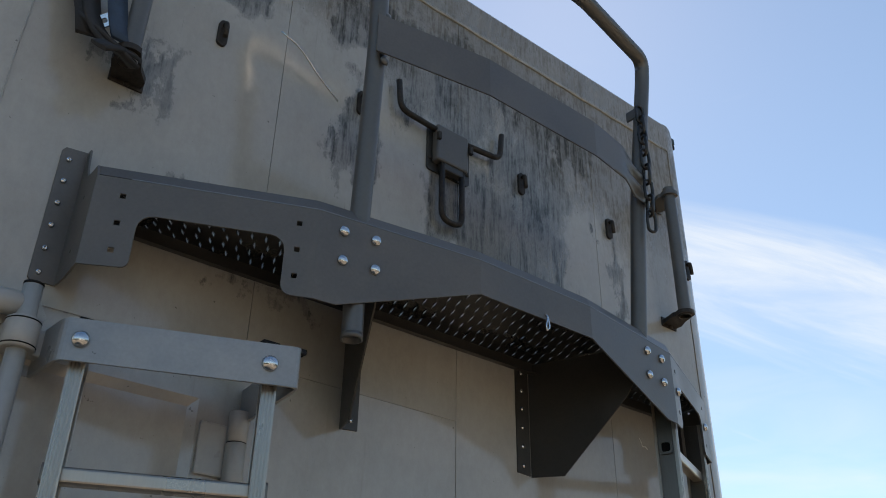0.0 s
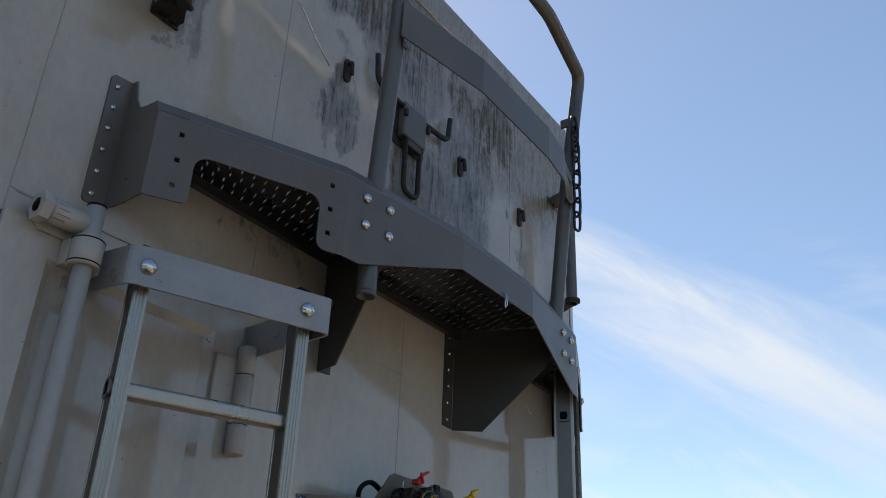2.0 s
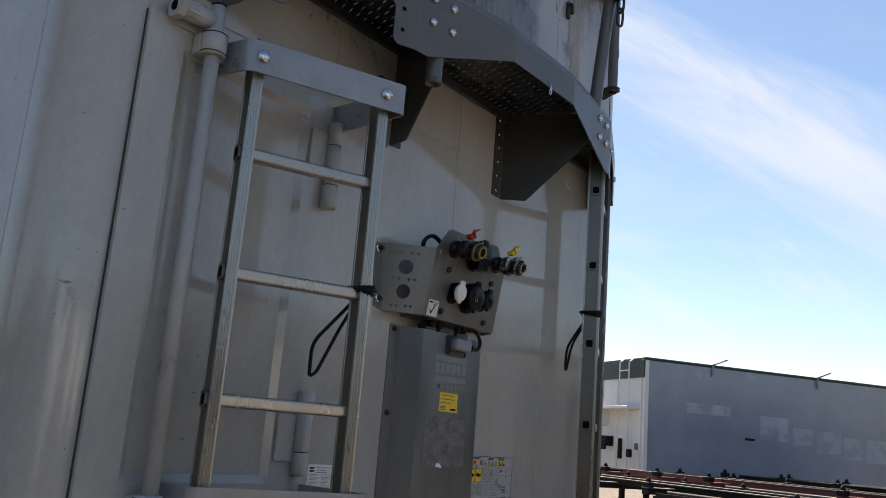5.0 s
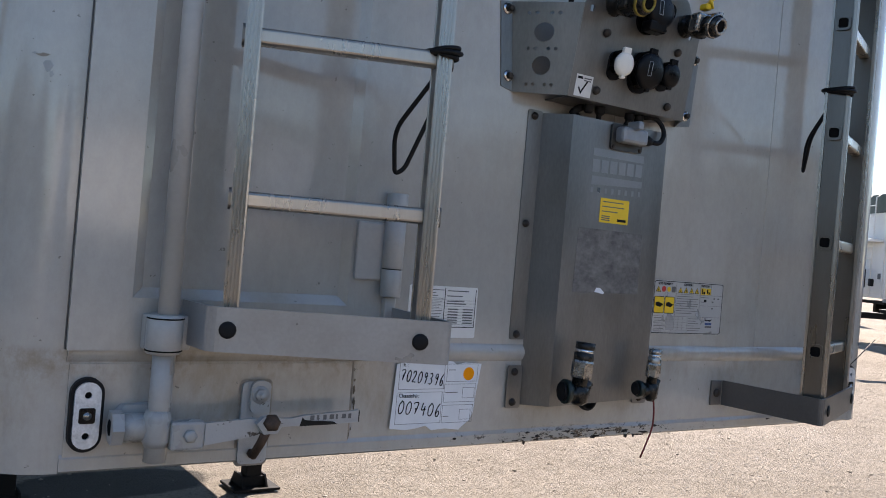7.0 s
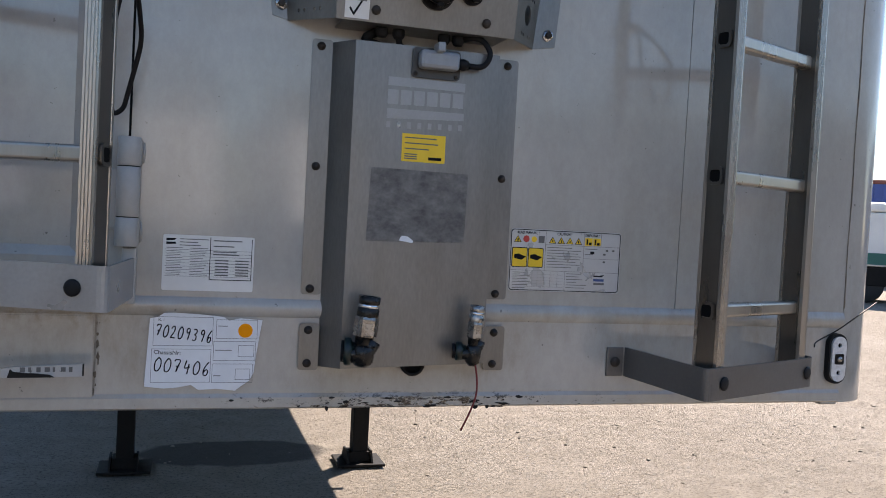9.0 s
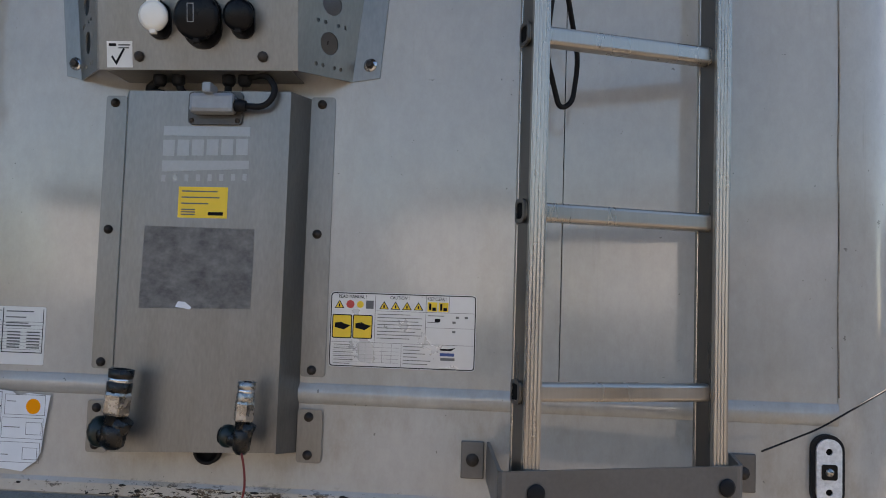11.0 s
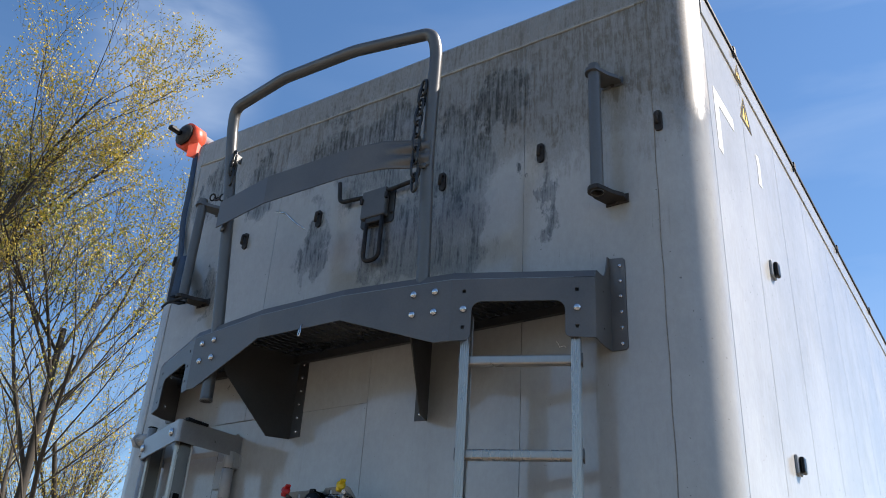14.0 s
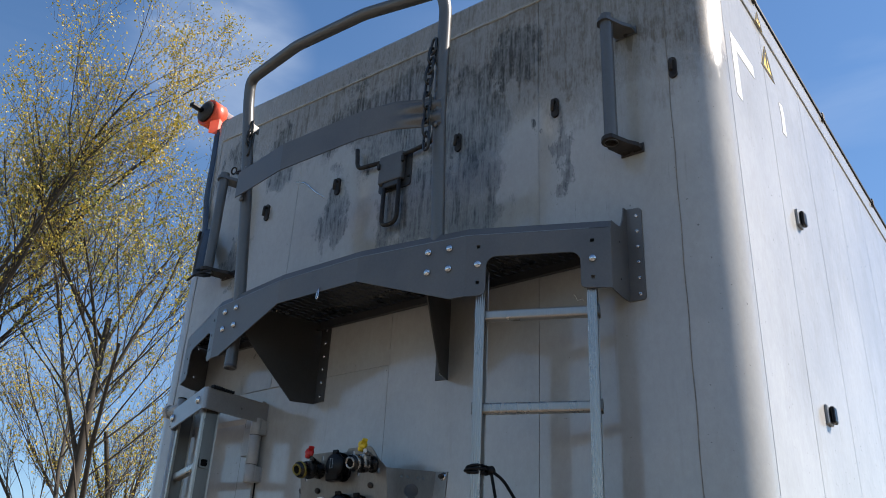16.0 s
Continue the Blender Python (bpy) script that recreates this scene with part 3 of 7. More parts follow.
def strip(path, z0, z1, t, bm=None, back=1.0):
    """An upright sheet metal strip along a plan polyline, from z0 to z1, thickness t to the left of its way."""
    bm = bm if bm is not None else bmesh.new()
    pts = [Vector((p[0], p[1])) for p in path]
    offs = []
    for i, p in enumerate(pts):
        dirs = []
        if i:
            dirs.append((p - pts[i - 1]).normalized())
        if i < len(pts) - 1:
            dirs.append((pts[i + 1] - p).normalized())
        nrm = sum((Vector((-d.y, d.x)) for d in dirs), Vector((0, 0))).normalized()
        k = 1 / max(0.5, nrm.dot(Vector((-dirs[0].y, dirs[0].x))))
        offs.append(p + nrm * t * k * back)
    rows = [[bm.verts.new((p.x, p.y, z0)), bm.verts.new((p.x, p.y, z1)), bm.verts.new((o.x, o.y, z1)), bm.verts.new((o.x, o.y, z0))] for p, o in zip(pts, offs)]
    for a, b in zip(rows, rows[1:]):
        for j in range(4):
            bm.faces.new((a[j], a[(j + 1) % 4], b[(j + 1) % 4], b[j]))
    bm.faces.new(rows[0][::-1])
    bm.faces.new(rows[-1])
    return bm


def lathe(profile, m=None, n=16, bm=None, smooth=True):
    """A turned body: (radius, height) pairs about local z, placed by m."""
    bm = bm if bm is not None else bmesh.new()
    m = m or Matrix()
    rings = []
    for r, h in profile:
        if r < 1e-5:
            rings.append([bm.verts.new(m @ Vector((0, 0, h)))])
        else:
            rings.append([bm.verts.new(m @ Vector((r * math.cos(2 * math.pi * i / n), r * math.sin(2 * math.pi * i / n), h))) for i in range(n)])
    for a, b in zip(rings, rings[1:]):
        for i in range(n):
            vs = [a[i % len(a)], a[(i + 1) % n % len(a)], b[(i + 1) % n % len(b)], b[i % len(b)]]
            vs = list(dict.fromkeys(vs))
            if len(vs) > 2:
                f = bm.faces.new(vs)
                f.smooth = smooth
    for ring, flip in ((rings[0], True), (rings[-1], False)):
        if len(ring) > 2:
            bm.faces.new(ring[::-1] if flip else ring)
    return bm


def facing(x, y, z, n=(0, -1, 0)):
    """A placing whose local z points along n, local y as far up as can be."""
    zz = Vector(n).normalized()
    up = Vector((0, 0, 1)) if abs(zz.z) < 0.95 else Vector((0, 1, 0))
    xx = up.cross(zz).normalized()
    yy = zz.cross(xx)
    m = Matrix((xx, yy, zz)).transposed().to_4x4()
    m.translation = (x, y, z)
    return m


def mesh_of(name, bm, mat, bevel=0.0):
    bmesh.ops.recalc_face_normals(bm, faces=bm.faces[:])
    me = bpy.data.meshes.new(name)
    bm.to_mesh(me)
    bm.free()
    me.materials.append(mat)
    return me


def thing(name, label, category, at=(0, 0, 0), group="", kind=""):
    ob = new(name)
    ob.location = at
    ob.empty_display_size = 0.05
    return tagged(ob, label, category, group, kind)


def part(name, bm, mat, parent, label=""):
    """Links a mesh, given in world places, as one part under a thing or a part."""
    ob = new(name, mesh_of(name, bm, mat))
    base = Vector((0, 0, 0))
    p = parent
    while p is not None:
        base += p.location
        p = p.parent
    ob.parent = parent
    ob.location = -base
    return tagged(ob, label)


def solid(name, bm, mat, label, category, kind="", group=""):
    """A thing that is one mesh."""
    return tagged(new(name, mesh_of(name, bm, mat)), label, category, group, kind)


def text_mesh(body, size, mat, m, name="lettering", thick=0.0004, squeeze=1.0):
    """Flat lettering in the built-in font, as bmesh at m (local x along the line, local z out of the surface)."""
    cu = bpy.data.curves.new(name, "FONT")
    cu.body, cu.size, cu.extrude, cu.resolution_u = body, size, thick, 2
    ob = bpy.data.objects.new(name, cu)
    me = bpy.data.meshes.new_from_object(ob)
    bm = bmesh.new()
    bm.from_mesh(me)
    for v in bm.verts:
        v.co = m @ Vector((v.co.x * squeeze, v.co.y, v.co.z))
    bpy.data.objects.remove(ob)
    bpy.data.curves.remove(cu)
    bpy.data.meshes.remove(me)
    return bm


def decal(x0, x1, z0, z1, y, t=0.0006, bm=None):
    """A thin sheet on a surface that faces -y, its face at y - t."""
    return box(x0, x1, y - t, y, z0, z1, bm=bm)


# ---- ground ----
def build_ground():
    bm = bmesh.new()
    # fine and slightly uneven near the trailer, coarse towards the horizon
    xs = [-900, -300, -120, -60, -30, -15, *[-9 + 0.5 * i for i in range(45)], 18, 30, 60, 120, 300, 900]
    ys = [-900, -300, -120, -60, -30, -15, *[-7 + 0.5 * i for i in range(45)], 20, 30, 60, 120, 300, 900]
    rows = []
    for y in ys:
        row = []
        for x in xs:
            near = max(0.0, 1 - max(abs(x) / 14, abs(y - 3) / 14))
            row.append(bm.verts.new((x, y, near * 0.015 * noise.noise(Vector((x * 0.9, y * 0.9, 0))))))
        rows.append(row)
    for a, b in zip(rows, rows[1:]):
        for i in range(len(xs) - 1):
            bm.faces.new((a[i], a[i + 1], b[i + 1], b[i])).smooth = True
    return solid("ground", bm, GROUND, "sunlit sandy gravel yard", "ground", "structure")


build_ground()

# loose stones on the gravel round the landing legs
rnd = random.Random(4)
bm = bmesh.new()
for i in range(900):
    x, y, r = rnd.uniform(-3.5, 5.0), rnd.uniform(-0.4, 9.0), rnd.choice((0.004, 0.005, 0.006, 0.008, 0.012)) * rnd.uniform(0.7, 1.3)
    made = bmesh.ops.create_icosphere(bm, subdivisions=1, radius=r)["verts"]
    sq = (rnd.uniform(0.7, 1.3), rnd.uniform(0.7, 1.3), rnd.uniform(0.4, 0.8))
    for v in made:
        v.co = Vector((x + v.co.x * sq[0], y + v.co.y * sq[1], 0.002 + v.co.z * sq[2] + r * rnd.uniform(-0.1, 0.1)))
for i in range(1100):
    x, y, r = rnd.uniform(2.5, 14.0), rnd.uniform(-3.5, 5.5), rnd.choice((0.004, 0.006, 0.008, 0.013)) * rnd.uniform(0.7, 1.4)
    made = bmesh.ops.create_icosphere(bm, subdivisions=1, radius=r)["verts"]
    sq = (rnd.uniform(0.7, 1.4), rnd.uniform(0.7, 1.4), rnd.uniform(0.4, 0.8))
    for v in made:
        v.co = Vector((x + v.co.x * sq[0], y + v.co.y * sq[1], 0.004 + v.co.z * sq[2]))
STONE = material("pale_stone", (0.25, 0.22, 0.178), 0.9, 0, 0.35, 8)
solid("loose_stones", bm, STONE, "loose small stones lying on sandy gravel", "stones", "stuff")

# ---- the trailer's body ----
HALF, RAD, BOT, TOP, RIDGE, JOINT = 1.275, 0.142, 1.185, 4.02, 1.405, 3.885
LENGTH = 13.6
trailer = thing("semi_trailer", "grey moving-floor semi-trailer with weathered front wall standing on gravel", "trailer", (0, 0, 0))


def panel(x0, x1, z0, z1, y=0.0, t=0.03, bevel=0.0025):
    return box(x0, x1, y, y + t, z0, z1, bevel, segs=2)


# upright panels of the front wall, with hairline joints between them
GAP = 0.0007
joints = [-1.133, -0.54, 0.052, 0.655, 1.133]
SPLIT = 2.548  # below this the first two panels are one sheet, behind the door
for a, b, z0, z1 in ((joints[0], joints[1], SPLIT, JOINT), (joints[1], joints[2], SPLIT, JOINT), (joints[0], joints[2], RIDGE - 0.012, SPLIT), (joints[2], joints[3], RIDGE - 0.012, JOINT), (joints[3], joints[4], RIDGE - 0.012, JOINT)):
    part("front_panel", panel(a + GAP, b - GAP, z0 + GAP * 0.5, z1 - GAP * 0.5, bevel=0.0008), PAINT, trailer)
# the top rail, a little proud, its joint filled with old sealant
bm = sweep([(-1.133, 0.03, 0), (1.133, 0.03, 0)], [(0.032, JOINT), (0.034, JOINT + 0.005), (0.032, JOINT + 0.012), (0.032, TOP - 0.012), (0.026, TOP), (-0.02, TOP), (-0.02, JOINT)], smooth=False)
part("top_rail", bm, PAINT, trailer)
part("sealant_line", sweep([(-1.13 + 0.06 * i, -0.0015, JOINT + 0.0015 * math.sin(i * 2.3)) for i in range(38)], circle(0.0042, 8)), SEAL_PALE, trailer)
# the lower rail: a rounded ledge at the top, a fold at the bottom
prof = [(0.028, BOT), (0.034, BOT + 0.004), (0.034, BOT + 0.024), (0.03, BOT + 0.032), *[(0.03 + 0.0075 * math.sin(math.pi * i / 14) ** 0.8, RIDGE - 0.034 + 0.038 * i / 14) for i in range(15)], (0.02, RIDGE + 0.006), (-0.03, RIDGE + 0.006), (-0.03, BOT)]
part("lower_rail", sweep([(-1.133, 0.03, 0), (1.133, 0.03, 0)], prof, smooth=False), PAINT, trailer)


def corner_post(side):
    """The rounded corner profile, from the front to the side."""
    bm = bmesh.new()
    arc = [(HALF - RAD, 0.0)]
    for i in range(17):
        a = radians(-90 + 90 * i / 16)
        arc.append((HALF - RAD + 0.002 + (RAD - 0.002) * math.cos(a), RAD + RAD * math.sin(a)))
    arc.append((HALF, RAD + 0.02))
    zs = [BOT, 1.6, 2.2, 2.8, 3.4, TOP - 0.02, TOP]
    rows = []
    for z in zs:
        k = 0.985 if z == TOP else 1.0
        rows.append([bm.verts.new((side * (HALF - RAD + (x - HALF + RAD) * k), y + (1 - k) * RAD * 0.3, z)) for x, y in arc])
    for a, b in zip(rows, rows[1:]):
        for i in range(len(arc) - 1):
            bm.faces.new((a[i], a[i + 1], b[i + 1], b[i])).smooth = True
    cap = [bm.verts.new((side * 1.1, RAD + 0.02, TOP)), bm.verts.new((side * 1.1, 0.03, TOP))]
    bm.faces.new([*rows[-1], *cap])
    return bm


for side in (-1, 1):
    part("corner_post", corner_post(side), PAINT, trailer)
    # brown sealant runs down the joint in an uneven bead
    bead = [(side * (1.133 + 0.0012 * math.sin(z * 23)), -0.0012, z) for z in [1.42 + 0.05 * i for i in range(52)]]
    part("sealant_line", sweep(bead, circle(0.0015, 5)), SEAL if side > 0 else PAINT_PLAIN, trailer)

# side walls of narrow upright planks, bottom and top rails
PLANK = 0.498
for side in (-1, 1):
    y = 0.164
    k = 0
    while y < LENGTH:
        y1 = min(LENGTH, 0.61 + PLANK * k)
        x0, x1 = sorted((side * HALF, side * (HALF - 0.03)))
        part("side_plank", box(x0, x1, y + 0.0008, y1 - 0.0008, 1.32, 3.895, 0.0015, segs=1), PAINT_SIDE, trailer)
        y, k = y1, k + 1
    x0, x1 = sorted((side * (HALF + 0.006), side * (HALF - 0.05)))
    part("top_side_rail", box(x0, x1, 0.165, LENGTH, 3.897, 4.0, 0.004), PAINT_SIDE, trailer)
    part("bottom_side_rail", box(x0, x1, 0.165, LENGTH, 1.14, 1.318, 0.006), PAINT_SIDE, trailer)
part("roof_tarp", box(-1.24, 1.24, 0.03, LENGTH, 3.985, 4.012), TARP_DARK, trailer)
part("roof_edge_seal", box(1.235, 1.287, 0.06, LENGTH, 4.0, 4.02, 0.004), RUBBER, trailer, "black rubber edge of the roof tarp")
for i in range(14):
    y = 0.55 + i * 0.95
    part("tarp_clip", box(1.27, 1.292, y, y + 0.03, 3.99, 4.03, 0.003), DARK_STEEL, trailer)
part("rear_wall", box(-1.24, 1.24, LENGTH - 0.05, LENGTH, 1.2, 3.98), PAINT_SIDE, trailer)
part("floor_deck", box(-1.22, 1.22, 0.05, LENGTH - 0.06, 1.2, 1.3), CHASSIS_DARK, trailer)
for x in (-0.5, 0.5):
    part("chassis_beam", box(x - 0.07, x + 0.07, 2.6, LENGTH - 0.3, 0.82, 1.2, 0.01), CHASSIS_DARK, trailer)
for i in range(12):
    part("cross_member", box(-1.15, 1.15, 0.6 + i, 0.68 + i, 1.1, 1.2), CHASSIS_DARK, trailer)


def landing_leg(x):
    y = 3.62
    leg = part("landing_leg", box(x - 0.065, x + 0.065, y - 0.065, y + 0.065, 0.42, 1.2, 0.008), CHASSIS_DARK, trailer, "grimy black landing leg")
    part("inner_tube", box(x - 0.05, x + 0.05, y - 0.05, y + 0.05, 0.08, 0.44, 0.006), CHASSIS_DARK, leg)
    bm = box(x - 0.15, x + 0.15, y - 0.13, y + 0.13, 0.012, 0.03, 0.005)
    for sx in (-1, 1):
        plate([(-0.11, 0.0), (0.11, 0.0), (0.06, 0.07), (-0.06, 0.07)], [], 0.012, Matrix.Translation((x + sx * 0.075, y, 0.03)) @ pose(0, 0, 0, 90, 0, 90), bm)
    box(x - 0.07, x + 0.07, y - 0.06, y + 0.06, 0.03, 0.09, bm=bm)
    part("foot", bm, CHASSIS_DARK, leg)
    s = 1 if x < 0 else -1
    part("brace", sweep([(x, y, 0.55), (x + s * 0.5, y, 1.15)], [(-0.03, -0.03), (0.03, -0.03), (0.03, 0.03), (-0.03, 0.03)], smooth=False), CHASSIS_DARK, leg)
    part("brace", sweep([(x, y + 0.06, 0.6), (x, y + 0.85, 1.15)], [(-0.025, -0.025), (0.025, -0.025), (0.025, 0.025), (-0.025, 0.025)], smooth=False), CHASSIS_DARK, leg)


for x in (-0.7, 0.7):
    landing_leg(x)
part("gear_shaft", sweep([(-0.7, 3.62, 0.75), (1.05, 3.62, 0.75)], circle(0.018, 8)), CHASSIS_DARK, trailer)


def wheel(parent, x, y, r=0.5, w=0.34):
    s = 1 if x > 0 else -1
    m = facing(x, y, r, (s, 0, 0))
    wh = part("wheel", lathe([(r * 0.55, -w), (r * 0.95, -w), (r, -w * 0.85), (r, -w * 0.15), (r * 0.95, 0), (r * 0.56, -0.01)], m, 24), TYRE, parent)
    part("rim", lathe([(r * 0.55, -0.02), (r * 0.5, -0.06), (r * 0.3, -0.08), (r * 0.28, -0.02), (0.0, -0.01)], m, 20), PLASTIC_GREY, wh)


for y in (8.3, 9.6, 10.9):
    for x in (-1.2, 1.2):
        wheel(trailer, x, y)

# small plastic lamps on the long side
for y, z in ((0.788, 3.137), (0.788, 2.41), (4.6, 3.13), (4.6, 2.4)):
    lamp = thing("side_marker_lamp", "small black marker lamp on the trailer side", "lamp", (HALF, y, z), "side lamps")
    part("base", box(HALF - 0.002, HALF + 0.01, y - 0.03, y + 0.03, z - 0.032, z + 0.032, 0.004), PLASTIC_GREY, lamp)
    part("lens", box(HALF + 0.0101, HALF + 0.026, y - 0.014, y + 0.026, z - 0.028, z + 0.028, 0.006), PLASTIC_BLACK, lamp)

# contour tape and a warning label high on the side
mk = thing("contour_tape", "white reflective corner tape on the trailer side", "tape", (HALF, 0.23, 3.6))
part("tape_strip", box(HALF, HALF + 0.0012, 0.225, 0.46, 3.56, 3.612), REFLECT_TAPE, mk)
part("tape_strip", box(HALF, HALF + 0.0012, 0.225, 0.277, 3.35, 3.558), REFLECT_TAPE, mk)
for cy, cz, s in ((0.665, 3.775, 1.0), (0.6, 3.93, 0.55)):
    lb = thing("warning_label", "yellow triangular high-voltage warning label on the trailer side", "label", (HALF, cy, cz), "warning labels")
    k = 0.075 * s
    part("label_sheet", plate([(-k, -k * 0.8), (k, -k * 0.8), (0, k * 1.0)], [], 0.001, facing(HALF + 0.0072 if s < 1 else HALF + 0.0012, cy, cz, (1, 0, 0))), LABEL_YELLOW, lb)
    e = 0.014 * s
    part("symbol_border", plate([(-k, -k * 0.8), (k, -k * 0.8), (0, k * 1.0)], [[(-k + 2 * e, -k * 0.8 + e), (k - 2 * e, -k * 0.8 + e), (0, k - 2 * e)]], 0.0008, facing(HALF + 0.008 if s < 1 else HALF + 0.002, cy, cz, (1, 0, 0))), INK, lb)
    part("symbol_bar", plate([(-e * 0.4, -k * 0.45), (e * 0.4, -k * 0.45), (e * 0.7, k * 0.4), (-e * 0.7, k * 0.4)], [], 0.0008, facing(HALF + 0.008 if s < 1 else HALF + 0.002, cy, cz, (1, 0, 0))), INK, lb)
lb = thing("torn_label", "torn remains of a pale label on the trailer side", "label", (HALF, 0.76, 3.6))
part("label_sheet", plate([(-0.03, -0.09), (0.02, -0.085), (0.025, 0.02), (0.015, 0.06), (-0.03, 0.05), (-0.018, 0.0)], [], 0.001, facing(HALF + 0.0012, 0.79, 3.59, (1, 0, 0))), REFLECT_TAPE, lb)

# rolled tarp end at the top of the far corner
tr = thing("rolled_tarp_end", "orange-capped end of the rolled roof tarp at the wall top", "tarp", (-1.33, 0.05, 4.1))
part("roll", sweep([(-1.3, 0.06, 4.118), (-1.3, LENGTH, 4.118)], circle(0.058, 18)), TARP, tr)
part("end_cap", sweep([(-1.3, -0.01, 4.118), (-1.3, 0.065, 4.118)], circle(0.072, 18)), ORANGE, tr, "orange end cap")
part("hanging_flap", strip([(-1.262, -0.006), (-1.24, 0.03), (-1.25, 0.1)], 3.985, 4.12, 0.004), ORANGE, tr, "orange hanging tarp flap")
part("hub_disc", lathe([(0.0, 0.004), (0.058, 0.0), (0.058, 0.012), (0.03, 0.02), (0.0, 0.02)], facing(-1.3, -0.012, 4.118)), DARK_STEEL, tr)
part("crank_stub", box(-1.33, -1.3, -0.1, -0.02, 4.112, 4.132, 0.005), PLASTIC_BLACK, tr)

dn = thing("panel_dent", "long shallow dent crease with a painted bright highlight in the grey wall panel", "dent", (-0.48, 0, 3.4))
# bright zinc along the crease stands in for the highlight it catches
part("crease", sweep(fillet([(-0.56, 0.0005, 3.475), (-0.5, -0.0005, 3.455), (-0.44, -0.0005, 3.395), (-0.37, 0.0005, 3.34)], 0.03, 5), [(-0.004, -0.0004), (-0.0016, 0.0012), (0.0, 0.0026), (0.0012, 0.0016), (0.004, -0.0004)], up=(0, -1, 0)), ZINC, dn)
scr = thing("paint_scratch", "small pale scratch in the grey wall paint", "scratch", (0.79, 0, 2.64))
part("scratch_line", sweep([(0.778, -0.0004, 2.655), (0.786, -0.0004, 2.643), (0.79, -0.0004, 2.632), (0.805, -0.0004, 2.634), (0.812, -0.0004, 2.628)], circle(0.0014, 5)), WHITE_PLASTIC, scr)

# ---- hooks along the wall ----
for x, z in ((-1.147, 3.358), (-0.716, 3.368), (-0.298, 3.37), (0.31, 3.37), (0.722, 3.368), (1.15, 3.358)):
    hk = thing("tarp_hook", "small rusty dark steel hook welded on the trailer wall", "hook", (x, 0, z), "wall hooks")
    bm = plate(round_rect(0.026, 0.078, 0.012, 4), [], 0.008, facing(x, -0.008, z))
    part("base_plate", bm, DARK_STEEL, hk)
    part("hook_bar", sweep(fillet([(x, -0.006, z + 0.022), (x, -0.021, z + 0.024), (x, -0.023, z - 0.022)], 0.008, 4), circle(0.0065, 8)), DARK_STEEL, hk)

# ---- centre latch with its two arms and pull loop ----
lt = thing("rod_latch", "dark steel latch with two bent rods and a pull loop", "latch", (0.012, 0, 3.34))
part("back_plate", plate([(x + 0.012, y + 3.335) for x, y in round_rect(0.158, 0.15, 0.012)], [], 0.006, facing(0, -0.006, 0)), STEEL_PLATE, lt)
part("cover", box(-0.052, 0.066, -0.034, -0.006, 3.285, 3.41, 0.006), STEEL_GREY, lt)
part("lower_guide", box(-0.03, 0.05, -0.03, -0.006, 3.262, 3.286, 0.004), STEEL_PLATE, lt)
for sx in (-1, 1):
    part("bent_rod", sweep(fillet([(0.012 + sx * 0.05, -0.022, 3.392), (0.012 + sx * 0.19, -0.022, 3.392 + 0.012), (0.012 + sx * 0.2, -0.022, 3.5)], 0.03, 6), circle(0.009, 10)), DARK_STEEL, lt)
    part("screw", lathe([(0.007, 0), (0.007, 0.003), (0.0, 0.005)], facing(0.012 + sx * 0.07, -0.006, 3.3), 8), DARK_STEEL, lt)
    part("catch_tab", box(0.012 + sx * 0.06 - 0.006, 0.012 + sx * 0.06 + 0.006, -0.042, -0.03, 3.352, 3.378, 0.002), DARK_STEEL, lt)
part("pull_loop", sweep(fillet([(-0.024, -0.022, 3.29), (-0.024, -0.022, 3.1), (0.05, -0.022, 3.1), (0.05, -0.022, 3.29)], 0.034, 8), circle(0.0085, 10)), DARK_STEEL, lt)


# ---- walkway platform ----
PLAN = [(0.957, -0.118), (0.565, -0.289), (0.18, -0.345)]
T = 0.004
F_TOP, F_FOLD, F_TAB, F_ARCH, F_MID = 2.812, 2.784, 2.588, 2.711, 2.70
PZ = 2.766
pf = thing("walkway_platform", "grey steel access platform with perforated floor bolted to the trailer wall", "platform", (0, 0, PZ))
SHIFT = 0.008  # the platform and rail sit a little off the middle


def front_y(x):
    """The plan of the skirt's outer face."""
    x = abs(x)
    for (xa, ya), (xb, yb) in zip(PLAN, PLAN[1:]):
        if xb <= x <= xa:
            return ya + (yb - ya) * (xa - x) / (xa - xb)
    return PLAN[-1][1] if x < PLAN[-1][0] else PLAN[0][1]


def arc_pts(cx, cz, r, a0, a1, n=4):
    return [(cx + r * math.cos(radians(a0 + (a1 - a0) * i / n)), cz + r * math.sin(radians(a0 + (a1 - a0) * i / n))) for i in range(n + 1)]


def seg_plane(xa, xb):
    """A placing for the flat stretch of skirt between two plan corners: local x along it from xa, local y = z up."""
    a, b = Vector((xa, front_y(xa), 0)), Vector((xb, front_y(xb), 0))
    d = (b - a).normalized()
    nrm = d.cross(Vector((0, 0, 1)))
    m = Matrix((d, Vector((0, 0, 1)), nrm)).transposed().to_4x4()
    m.translation = a
    return m, (b - a).length


def sq(u, v, s=0.011):
    return [(u - s / 2, v - s / 2), (u + s / 2, v - s / 2), (u + s / 2, v + s / 2), (u - s / 2, v + s / 2)]


skirt = bmesh.new()
# outer stretches with the ladder opening between two tabs
m, ln = seg_plane(-0.957, -0.565)
k = ln / 0.392


def u_at(x):
    return (0.957 - x) * k


